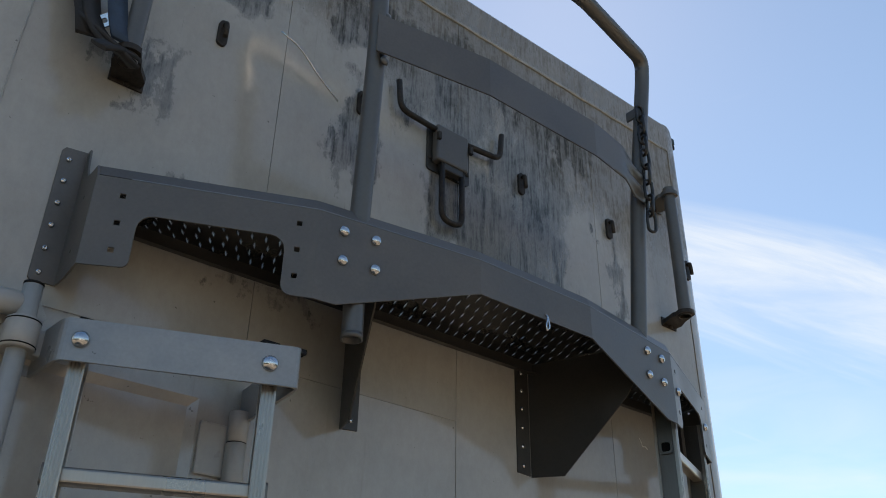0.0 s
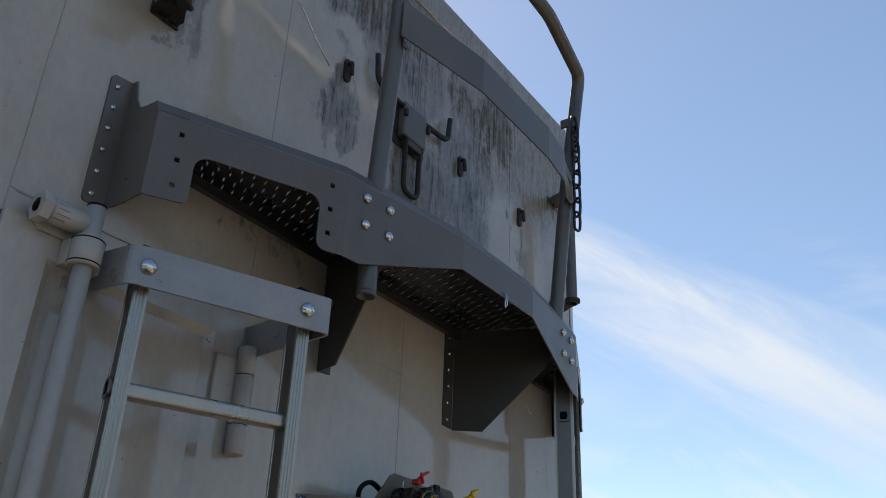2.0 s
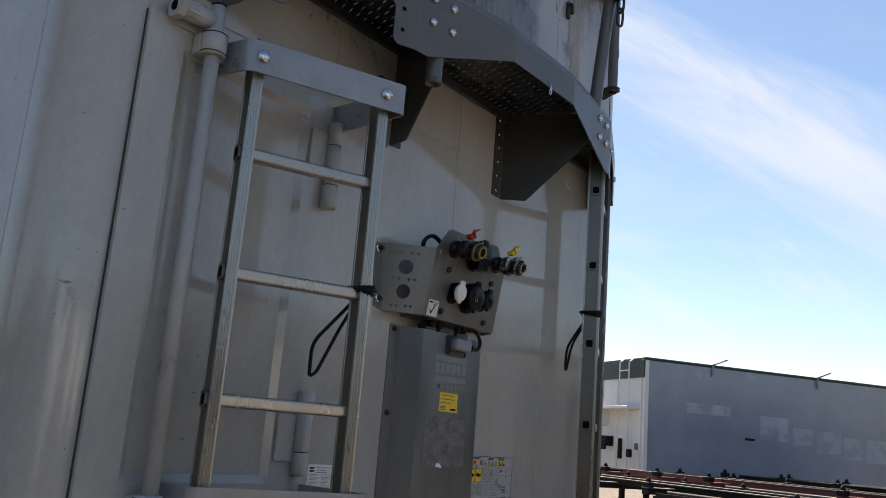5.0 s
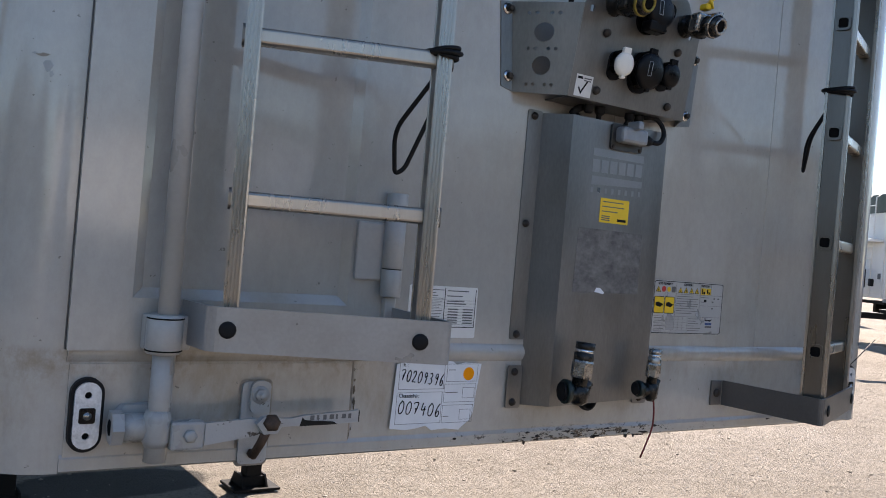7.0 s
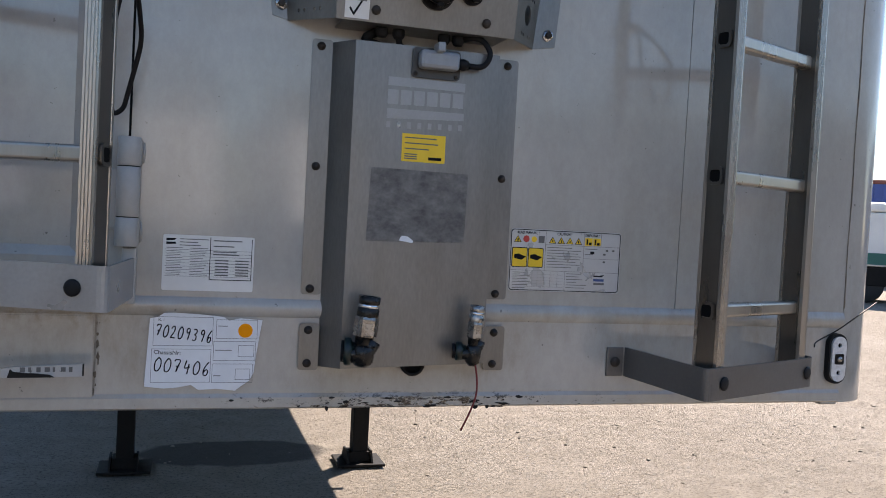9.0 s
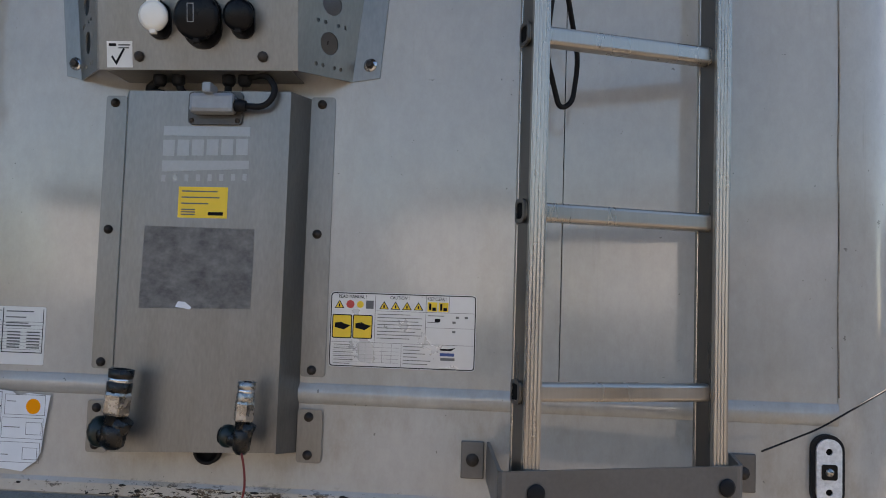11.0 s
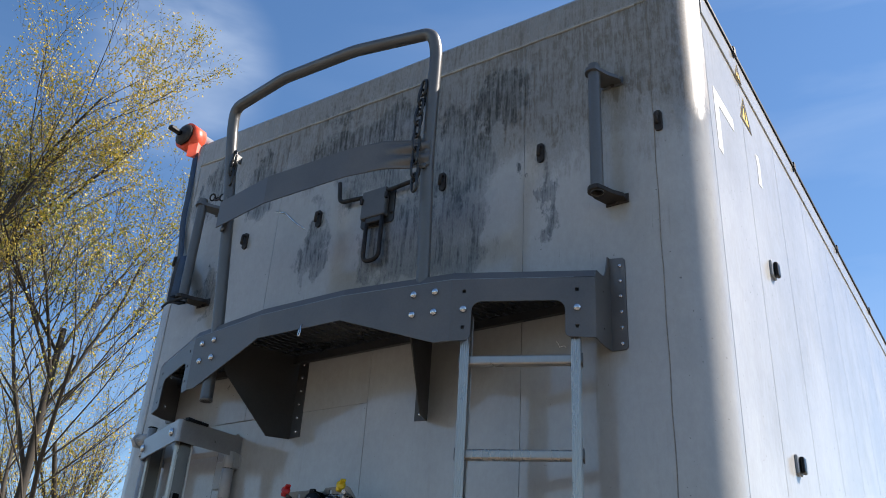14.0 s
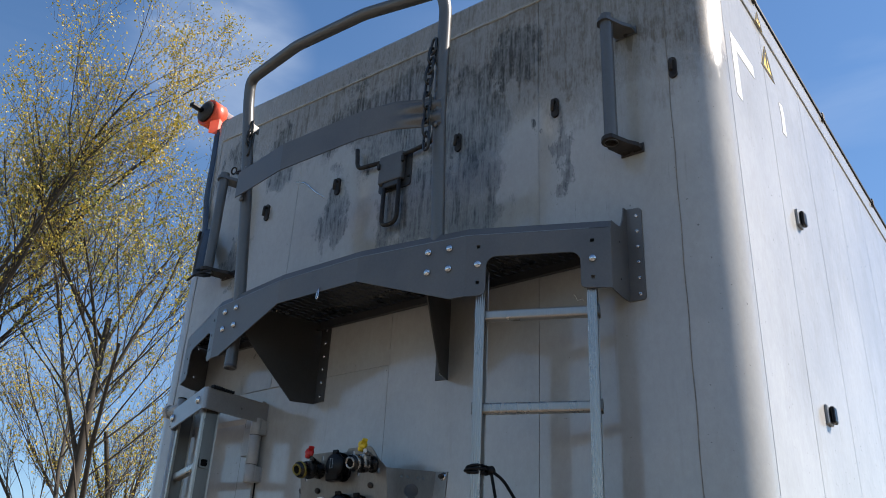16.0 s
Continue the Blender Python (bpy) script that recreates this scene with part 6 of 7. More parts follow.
for x in (-0.085, -0.05, 0.045, 0.075):
    part("cable_gland", lathe([(0.012, 0), (0.013, 0.006), (0.013, 0.014), (0.009, 0.02), (0, 0.02)], facing(x, -0.07, FZ0 + 0.001, (0, 0, -1)), 10), RUBBER, sb)
for pts, r in (([(-0.05, -0.07, 1.95), (-0.045, -0.06, 1.93), (-0.01, -0.045, 1.925), (0.0, -0.04, 1.9)], 0.007), ([(0.045, -0.07, 1.95), (0.04, -0.06, 1.925), (0.02, -0.045, 1.92), (0.015, -0.04, 1.9)], 0.007), ([(-0.085, -0.05, 1.96), (-0.12, -0.045, 1.94), (-0.06, -0.035, 1.925), (-0.02, -0.03, 1.9)], 0.009)):
    part("loom", sweep(fillet(pts, 0.015, 4), circle(r, 8)), RUBBER, sb)
part("rear_hose", sweep(fillet([(-0.16, -0.05, 2.15), (-0.175, -0.06, 2.19), (-0.15, -0.07, 2.21), (-0.12, -0.08, 2.19)], 0.02, 4), circle(0.006, 8)), RUBBER, sb)

# the front of the socket box leans out at the top
for ob in sb.children_recursive:
    wall_side = ob.name.split(".")[0] in ("side_plate", "flange", "flange_bolt", "washer")
    for v in ob.data.vertices:
        if wall_side:
            v.co.x += math.copysign(0.11, v.co.x) * (v.co.z - FZ0) * (1 - min(1.0, abs(v.co.y) / abs(FY)))
        v.co.y -= 0.16 * (v.co.z - 2.085) * min(1.0, abs(v.co.y) / abs(FY))

# ---- switch cabinet ----
CX0, CX1, CY, CZ0, CZ1 = -0.137, 0.165, -0.067, 1.279, 1.931
cb = thing("control_cabinet", "dull grey sheet-steel control cabinet bolted below the socket box", "cabinet", (0.014, 0, CZ0))
m = facing(0, CY, 0)
part("front_sheet", plate([(CX0, CZ0), (CX1, CZ0 + 0.012), (CX1, CZ1), (CX0, CZ1)], [], 0.002, m), STEEL_BRUSHED, cb)
for x0, x1, za in ((CX0, -0.172, CZ0), (CX1, 0.186, CZ0 + 0.01)):
    bm = bmesh.new()
    v = [bm.verts.new(p) for p in ((x0, CY, za), (x1, -0.002, za - 0.006), (x1, -0.002, CZ1 + 0.002), (x0, CY, CZ1))]
    bm.faces.new(v)
    ob = part("side_sheet", bm, STEEL_BRUSHED, cb)
    mod = ob.modifiers.new("thickness", "SOLIDIFY")
    mod.thickness, mod.offset = 0.002, -1.0
bm = bmesh.new()
bm.faces.new([bm.verts.new(p) for p in ((CX0, CY, CZ1 - 0.001), (CX1, CY, CZ1 - 0.001), (0.185, -0.002, CZ1 - 0.001), (-0.171, -0.002, CZ1 - 0.001))])
part("top_sheet", bm, STEEL_BRUSHED, cb)
for s, xa, xb in ((-1, -0.172, -0.213), (1, 0.186, 0.232)):
    for z0, z1, bolts in ((1.42, 1.937, (1.432, 1.681, 1.923)), (1.266, 1.362, (1.28, 1.348))):
        a, b = sorted((xa, xb))
        fl = part("flange", plate([(x + (a + b) / 2, z + (z0 + z1) / 2) for x, z in round_rect(b - a, z1 - z0, 0.006)], [], 0.0025, facing(0, -0.0025 if z0 > 1.4 else -0.008, 0)), STEEL_BRUSHED, cb)
        for z in bolts:
            part("flange_bolt", lathe([(0.0088, 0), (0.0088, 0.002), (0.006, 0.003), (0.006, 0.007), (0, 0.008)], facing(s * 0.195 + (0.012 if s > 0 else 0), -0.0025 if z0 > 1.4 else -0.008, z), 10), DARK_STEEL, fl)
part("cable_hole", lathe([(0.026, 0), (0.026, 0.012), (0.02, 0.014), (0.02, 0.004), (0, 0.004)], facing(0.025, -0.012, 1.282, (0, -1, 0)), 20), RUBBER, cb)
# worn badge: two bars with a row of plain blocks between, and small marks below
bd = part("badge", decal(-0.068, 0.093, 1.849, 1.866, CY), BLANK_ALU, cb, "worn bright metal badge print")
part("badge_bar", plate([(-0.068, 1.783), (0.093, 1.79), (0.093, 1.805), (-0.068, 1.803)], [], 0.0005, facing(0, CY - 0.0006, 0)), BLANK_ALU, bd)
for i in range(6):
    x = -0.068 + 0.0272 * i
    part("badge_block", decal(x, x + 0.022, 1.812 + 0.0006 * i, 1.841 + 0.0006 * i, CY), BLANK_ALU, bd)
for i in range(8):
    x = -0.068 + 0.0215 * i
    part("badge_mark", decal(x, x + 0.0075, 1.765 + 0.0006 * i, 1.777 + 0.0006 * i, CY, 0.0004), BLANK_ALU, bd)
yl = part("yellow_sticker", decal(-0.034, 0.057, 1.7, 1.756, CY, 0.0009), LABEL_YELLOW, cb, "yellow wheel-nut notice sticker")
for z, w in ((1.748, 0.066), (1.737, 0.07), (1.726, 0.05), (1.715, 0.026), (1.7105, 0.026), (1.706, 0.026)):
    part("print_bar", decal(-0.028, -0.028 + w, z - 0.0012, z + 0.0012, CY - 0.0009, 0.0004), INK_GREY, yl)
part("print_bar", decal(0.022, 0.05, 1.705, 1.711, CY - 0.0009, 0.0004), INK, yl)
part("glue_patch", plate([(-0.098, 1.536), (0.108, 1.54), (0.109, 1.682), (-0.094, 1.684)], [], 0.0004, facing(0, CY - 0.0005, 0)), GLUE, cb, "dirty residue of a removed sticker")
part("paper_scrap", plate([(-0.03, 1.54), (-0.002, 1.536), (0.0, 1.54), (-0.012, 1.549), (-0.025, 1.55)], [], 0.0006, facing(0, CY - 0.0012, 0)), PAPER, cb)
pg = part("plug_housing", box(-0.012, 0.07, CY - 0.034, CY - 0.004, 1.885, 1.922, 0.008), PLASTIC_GREY, cb, "grey cast plug housing")
part("base", plate([(x + 0.028, z + 1.899) for x, z in round_rect(0.1, 0.06, 0.008)], [], 0.006, facing(0, CY - 0.006, 0)), STEEL_PLATE, pg)
part("locking_lever", box(0.018, 0.034, CY - 0.05, CY - 0.012, 1.917, 1.936, 0.003), PLASTIC_GREY, pg)
for x in (-0.015, 0.07):
    part("base_screw", lathe([(0.005, 0), (0.004, 0.003), (0, 0.003)], facing(x, CY - 0.006, 1.876), 8), DARK_STEEL, pg)
part("gland", lathe([(0.011, 0), (0.012, 0.01), (0.009, 0.02), (0, 0.02)], facing(0.07, CY - 0.02, 1.9, (1, 0, 0)), 10), RUBBER, pg)
part("cable", sweep(fillet([(0.085, CY - 0.02, 1.9), (0.125, CY - 0.018, 1.898), (0.143, CY - 0.014, 1.93), (0.12, CY - 0.005, 1.962), (0.085, -0.06, 1.958)], 0.03, 6), circle(0.0058, 8)), RUBBER, pg)


def hydraulic_plug(x, z, r, h, tip_mat, label, lean):
    """An elbow on the wall with an upright quick coupling."""
    hp = thing("hydraulic_coupling", label, "coupling", (x, -0.1, z), "hydraulic couplings")
    part("elbow_flange", lathe([(r * 1.4, 0), (r * 1.45, 0.008), (r * 1.4, 0.02), (r * 1.05, 0.024), (r, 0.034), (0, 0.034)], facing(x - 0.034, -0.112, z + 0.006, (1, -0.25, 0)) @ Matrix.Diagonal((1, 1, 0.6, 1)), 14), GREEN, hp)
    part("flange_ring", lathe([(r * 1.12, 0), (r * 1.12, 0.006), (0, 0.006)], facing(x - 0.04, -0.11, z + 0.006, (1, -0.25, 0)), 10), RUBBER, hp)
    part("elbow", sweep(fillet([(x - 0.036, -0.114, z + 0.004), (x, -0.124, z), (x + lean * 0.2, -0.124, z + 0.03)], 0.02, 6), circle(r * 0.95, 14)), OILY, hp)
    part("elbow_nut", lathe([(r * 0.6, -0.022), (r * 1.12, -0.014), (r * 1.22, 0.0), (r * 1.22, 0.016), (r, 0.02), (0, 0.02)], facing(x, -0.124, z + 0.0, (lean, 0, 1)), 8), OILY, hp)
    up = Vector((lean, 0, 1)).normalized()
    m = facing(x, -0.124, z + 0.018, up)
    part("body", lathe([(r * 0.85, 0), (r * 0.95, 0.004), (r * 0.95, h * 0.2), (r * 1.2, h * 0.22)], m, 14), OILY, hp)
    part("hexagon", lathe([(r * 1.22, h * 0.2), (r * 1.28, h * 0.24), (r * 1.28, h * 0.55), (r * 1.2, h * 0.6)], m, 6, smooth=False), NICKEL, hp)
    part("sleeve", lathe([(r * 1.05, h * 0.58), (r * 1.15, h * 0.62), (r * 1.15, h * 0.76), (r * 1.02, h * 0.78), (r * 1.02, h * 0.84), (r * 1.14, h * 0.86), (r * 1.14, h), (r * 0.8, h), (r * 0.8, h * 0.9), (0, h * 0.9)], m, 16), tip_mat, hp)
    part("band", lathe([(r * 1.04, h * 0.775), (r * 1.07, h * 0.78), (r * 1.07, h * 0.84), (r * 1.04, h * 0.845)], m, 16), ZINC, hp)
    return hp


hydraulic_plug(-0.104, 1.316, 0.019, 0.097, OILY, "oily black hydraulic coupling standing on a green elbow", 0.09)
pl = hydraulic_plug(0.122, 1.318, 0.0135, 0.082, NICKEL, "nickel hydraulic coupling with a red leash", 0.06)
part("leash", sweep(fillet([(0.122, -0.132, 1.312), (0.131, -0.131, 1.275), (0.133, -0.129, 1.235), (0.118, -0.126, 1.195), (0.104, -0.125, 1.165)], 0.02, 5), circle(0.0021, 6)), RED_WIRE, pl)


# ---- stickers on the wall ----
def bars(parent, x0, z0, widths, dz, h, y, mat, t=0.0004):
    for i, w in enumerate(widths):
        if w > 0:
            part("print_bar", decal(x0, x0 + w, z0 - dz * i - h / 2, z0 - dz * i + h / 2, y, t), mat, parent)


sp = thing("type_plate", "white printed data sticker on the trailer wall", "sticker", (-0.396, 0, 1.475))
sh = part("sheet", plate([(x - 0.396, z + 1.4755) for x, z in round_rect(0.174, 0.109, 0.004)], [], 0.0008, facing(0, -0.0009, 0)), STICKER, sp)
Y1 = -0.0009
part("emblem_bar", plate([(-0.477, 1.523), (-0.458, 1.523), (-0.462, 1.519), (-0.477, 1.518)], [], 0.0004, facing(0, Y1 - 0.0004, 0)), INK, sh)
part("emblem_bar", plate([(-0.477, 1.5105), (-0.458, 1.512), (-0.46, 1.516), (-0.477, 1.5155)], [], 0.0004, facing(0, Y1 - 0.0004, 0)), INK, sh)
bars(sh, -0.452, 1.522, (0.055, 0.035, 0.04), 0.006, 0.0016, Y1, INK_GREY)
bars(sh, -0.388, 1.521, (0.055, 0.0, 0.04, 0.0, 0.045, 0.05), 0.0055, 0.0022, Y1, INK_GREY)
for i in range(9):
    part("ruled_line", decal(-0.478, -0.314, 1.501 - 0.0065 * i, 1.5016 - 0.0065 * i, Y1, 0.0003), INK_GREY, sh)
    bars(sh, -0.476, 1.5045 - 0.0065 * i, (0.03 - 0.002 * (i % 3),), 0, 0.0012, Y1, INK_GREY)
    bars(sh, -0.432, 1.5045 - 0.0065 * i, (0.034 - 0.003 * (i % 4),), 0, 0.0012, Y1, INK_GREY)
    if i < 6:
        bars(sh, -0.384, 1.482 - 0.0058 * i, (0.026,), 0, 0.0026, Y1, INK_GREY)
        bars(sh, -0.345, 1.482 - 0.0058 * i, (0.026,), 0, 0.0026, Y1, INK_GREY)
part("heavy_rule", decal(-0.3945, -0.393, 1.443, 1.527, Y1, 0.0005), INK, sh)
part("heavy_rule", decal(-0.393, -0.313, 1.443, 1.4445, Y1, 0.0005), INK, sh)
part("heavy_rule", decal(-0.3142, -0.313, 1.4445, 1.526, Y1, 0.0005), INK, sh)

ws = thing("safety_sticker", "white safety instruction sticker with yellow warning signs", "sticker", (0.371, 0, 1.508))
sh = part("sheet", plate([(x + 0.371, z + 1.5085) for x, z in round_rect(0.268, 0.136, 0.007)], [], 0.0008, facing(0, -0.0009, 0)), STICKER_GREY, ws)
part("border", plate([(x + 0.371, z + 1.5085) for x, z in round_rect(0.266, 0.134, 0.0065)], [[(x + 0.371, z + 1.5085) for x, z in round_rect(0.2625, 0.1305, 0.0055)]], 0.0004, facing(0, -0.0013, 0)), INK, sh)
for x0, x1, z0, z1 in ((0.32, 0.3208, 1.486, 1.573), (0.413, 0.4138, 1.486, 1.573), (0.455, 0.4558, 1.544, 1.573), (0.241, 0.501, 1.4855, 1.4862), (0.321, 0.501, 1.5435, 1.5442), (0.37, 0.3706, 1.443, 1.4855), (0.414, 0.501, 1.516, 1.5166)):
    part("ruled_line", decal(x0, x1, z0, z1, Y1, 0.0003), INK_GREY, sh)
for body, x, sc in (("READ MANUAL !", 0.252, 0.8), ("CAUTION !", 0.347, 0.8), ("KEEP CLEAR !", 0.4155, 0.66)):
    part("lettering", text_mesh(body, 0.0088, INK, facing(x, -0.0013, 1.5655), squeeze=sc), INK, sh)
for x in (0.2465, 0.329, 0.35, 0.371, 0.392):
    tri = part("warning_triangle", plate([(x - 0.0015, 1.547), (x + 0.0165, 1.547), (x + 0.0075, 1.562)], [], 0.0004, facing(0, -0.0013, 0)), INK, sh)
    part("triangle_field", plate([(x + 0.0008, 1.5482), (x + 0.0142, 1.5482), (x + 0.0075, 1.5595)], [], 0.0004, facing(0, -0.0016, 0)), LABEL_YELLOW, tri)
    part("triangle_mark", decal(x + 0.0062, x + 0.0088, 1.5495, 1.555, -0.0016, 0.0004), INK, tri)
part("stop_disc", plate([(0.274 + a, 1.5545 + b) for a, b in circle(0.0078, 8)], [], 0.0004, facing(0, -0.0013, 0)), INK_RED, sh)
part("disc", plate([(0.2925 + a, 1.5545 + b) for a, b in circle(0.0065, 12)], [], 0.0004, facing(0, -0.0013, 0)), LABEL_YELLOW, sh)
part("grey_square", decal(0.303, 0.317, 1.547, 1.562, Y1, 0.0004), INK_GREY, sh)
for x in (0.416, 0.436):
    q = part("yellow_square", decal(x, x + 0.018, 1.5455, 1.5625, Y1, 0.0004), LABEL_YELLOW, sh)
    part("square_mark", decal(x + 0.003, x + 0.007, 1.548, 1.56, Y1 - 0.0004, 0.0004), INK, q)
    part("square_mark", decal(x + 0.009, x + 0.0155, 1.547, 1.553, Y1 - 0.0004, 0.0004), INK, q)
for x in (0.242, 0.28):
    q = part("pictogram", plate([(a + x + 0.018, b + 1.514) for a, b in round_rect(0.0365, 0.0435, 0.003)], [], 0.0004, facing(0, -0.0013, 0)), INK, sh)
    part("pictogram_field", plate([(a + x + 0.018, b + 1.514) for a, b in round_rect(0.033, 0.04, 0.002)], [], 0.0004, facing(0, -0.0016, 0)), LABEL_YELLOW, q)
    part("pictogram_shape", plate([(x + 0.005, 1.512), (x + 0.022, 1.508), (x + 0.034, 1.516), (x + 0.022, 1.519), (x + 0.016, 1.522), (x + 0.005, 1.52)], [], 0.0004, facing(0, -0.0019, 0)), INK, q)
bars(sh, 0.325, 1.538, (0.06, 0.082, 0.075, 0.082, 0.08, 0.07, 0.082, 0.06), 0.0062, 0.0014, Y1, INK_GREY)
bars(sh, 0.246, 1.481, (0.03, 0.04, 0.036, 0.04, 0.036, 0.03), 0.0068, 0.0014, Y1, INK_GREY)
bars(sh, 0.374, 1.481, (0.035, 0.03, 0.04, 0.025, 0.05, 0.045), 0.0062, 0.0014, Y1, INK_GREY)
for i in range(5):
    part("ruled_line", decal(0.244, 0.366, 1.4772 - 0.0068 * i, 1.4776 - 0.0068 * i, Y1, 0.0003), INK_GREY, sh)
for x in (0.292, 0.304, 0.32, 0.335, 0.352):
    part("ruled_line", decal(x, x + 0.0005, 1.45, 1.484, Y1, 0.0003), INK_GREY, sh)
part("emblem_bar", plate([(0.441, 1.476), (0.461, 1.4755), (0.469, 1.4815), (0.456, 1.479), (0.441, 1.4795)], [], 0.0004, facing(0, -0.0013, 0)), INK, sh)
part("emblem_bar", decal(0.441, 0.467, 1.466, 1.4715, Y1, 0.0004), INK_BLUE, sh)
part("emblem_bar", decal(0.442, 0.468, 1.458, 1.463, Y1, 0.0004), INK_GREY, sh)
part("small_box", decal(0.43, 0.44, 1.527, 1.533, Y1, 0.0004), INK, sh)
bars(sh, 0.417, 1.538, (0.03, 0.0, 0.02), 0.006, 0.0014, Y1, INK_GREY)
for x, z in ((0.468, 1.534), (0.484, 1.534), (0.462, 1.525), (0.462, 1.508)):
    part("tick_box", decal(x, x + 0.006, z, z + 0.004, Y1, 0.0003), INK_GREY, sh)

pp = thing("paper_sheet", "torn white paper form with handwritten numbers and an orange dot", "paper", (-0.4, 0, 1.3))
tear = [(-0.507, 1.233), (-0.47, 1.229), (-0.445, 1.231), (-0.42, 1.236), (-0.405, 1.226), (-0.37, 1.228), (-0.335, 1.224), (-0.325, 1.232), (-0.308, 1.244), (-0.3, 1.26), (-0.296, 1.3), (-0.287, 1.366), (-0.33, 1.369), (-0.352, 1.364), (-0.362, 1.371), (-0.4, 1.375), (-0.455, 1.378), (-0.475, 1.377), (-0.487, 1.369), (-0.501, 1.366)]
sh = part("sheet", plate(tear, [], 0.0008, facing(0, -0.007, 0)), PAPER, pp)
part("paste", plate([(x * 0.94 - 0.024, (z - 1.3) * 0.9 + 1.3) for x, z in tear], [], 0.006, facing(0, -0.0005, 0)), PAPER, sh)
Y2 = -0.007


def frame_box(x0, x1, z0, z1, t=0.0007):
    part("ruled_box", plate([(x0, z0), (x1, z0), (x1, z1), (x0, z1)], [[(x0 + t, z0 + t), (x1 - t, z0 + t), (x1 - t, z1 - t), (x0 + t, z1 - t)]], 0.0003, facing(0, Y2 - 0.0003, 0)), INK_GREY, sh)


for b_ in ((-0.494, -0.382, 1.313, 1.37), (-0.496, -0.384, 1.241, 1.307), (-0.376, -0.296, 1.328, 1.366), (-0.38, -0.298, 1.284, 1.323), (-0.381, -0.302, 1.24, 1.278), (-0.332, -0.301, 1.292, 1.315), (-0.336, -0.307, 1.246, 1.268)):
    frame_box(*b_)
for body, size, x, z, sc, tilt in (("R. :", 0.009, -0.486, 1.3615, 1.0, -2), ("ChassisNr:", 0.0115, -0.492, 1.297, 1.0, -2)):
    part("lettering", text_mesh(body, size, INK, facing(x, Y2 - 0.0004, z) @ pose(0, 0, 0, 0, 0, tilt), squeeze=sc), INK, sh)
# handwritten figures, drawn as pen strokes in a unit box
PEN = {
    "0": [(0.5, 1), (0.15, 0.8), (0.05, 0.45), (0.2, 0.08), (0.5, 0), (0.8, 0.15), (0.92, 0.5), (0.8, 0.85), (0.5, 1), (0.4, 0.97)],
    "2": [(0.05, 0.78), (0.25, 0.98), (0.6, 0.98), (0.72, 0.7), (0.5, 0.4), (0.05, 0.03), (0.5, 0.06), (0.9, 0.02)],
    "3": [(0.1, 0.9), (0.45, 1.0), (0.75, 0.8), (0.6, 0.58), (0.3, 0.52), (0.7, 0.42), (0.75, 0.15), (0.45, 0.0), (0.1, 0.1)],
    "4": [(0.3, 1.0), (0.12, 0.42), (0.5, 0.45), (0.9, 0.5), (0.65, 0.5), (0.72, 0.8), (0.62, 0.0)],
    "6": [(0.7, 1.0), (0.35, 0.75), (0.12, 0.35), (0.25, 0.04), (0.6, 0.0), (0.8, 0.25), (0.6, 0.48), (0.3, 0.38), (0.2, 0.2)],
    "7": [(0.05, 0.85), (0.1, 0.98), (0.85, 0.98), (0.6, 0.5), (0.4, 0.0), (0.5, 0.48), (0.25, 0.5), (0.75, 0.52)],
    "9": [(0.75, 0.85), (0.45, 1.0), (0.15, 0.8), (0.3, 0.55), (0.7, 0.62), (0.78, 0.88), (0.7, 0.4), (0.55, 0.0)],
}
for body, x, z, w, h, drop in (("70209396", -0.491, 1.331, 0.0125, 0.024, -0.0016), ("007406", -0.492, 1.263, 0.017, 0.027, -0.0018)):
    for i, ch_ in enumerate(body):
        pts = [(x + (w + 0.0012) * i + w * 0.84 * u + 0.004 * v, Y2 - 0.0004, z + drop * i + h * v) for u, v in PEN[ch_]]
        part("pen_figure", sweep(fillet(pts, 0.005, 3), [(-0.0011, -0.0002), (0.0011, -0.0002), (0.0011, 0.0002), (-0.0011, 0.0002)], up=(0, -1, 0)), INK, sh)
part("orange_dot", plate([(-0.3195 + a, 1.3445 + b) for a, b in circle(0.0142, 20)], [], 0.0005, facing(0, Y2 - 0.0005, 0)), DOT_ORANGE, sh, "round orange sticker")
bars(sh, -0.372, 1.353, (0.018,), 0, 0.0014, Y2, INK_GREY)
bars(sh, -0.376, 1.305, (0.032,), 0, 0.0014, Y2, INK_GREY)
bars(sh, -0.378, 1.254, (0.014,), 0, 0.0014, Y2, INK_GREY)

# black coating that peels off along the lower edge of the wall
pe = thing("peeling_coating", "black peeling coating flakes along the lower wall edge", "coating", (0, 0, BOT))
r3 = random.Random(12)
for i in range(30):
    x = r3.gauss(0.04, 0.15) if i < 23 else r3.uniform(-0.42, 0.75)
    w, h = r3.uniform(0.006, 0.03) * (1.0 if abs(x - 0.06) < 0.25 else 0.5), r3.uniform(0.002, 0.007)
    z = BOT + r3.choice((0.003, 0.006, 0.012, 0.02)) + r3.uniform(-0.002, 0.003)
    k = r3.randint(8, 12)
    ol = [(x + w / 2 * math.cos(a) * r3.uniform(0.55, 1.1), z + h / 2 * math.sin(a) * r3.uniform(0.4, 1.2)) for a in [2 * math.pi * q / k for q in range(k)]]
    part("flake", plate(ol, [], 0.0008, facing(0, -0.0052 - 0.00001 * i, 0)), CHIP_BLACK, pe)
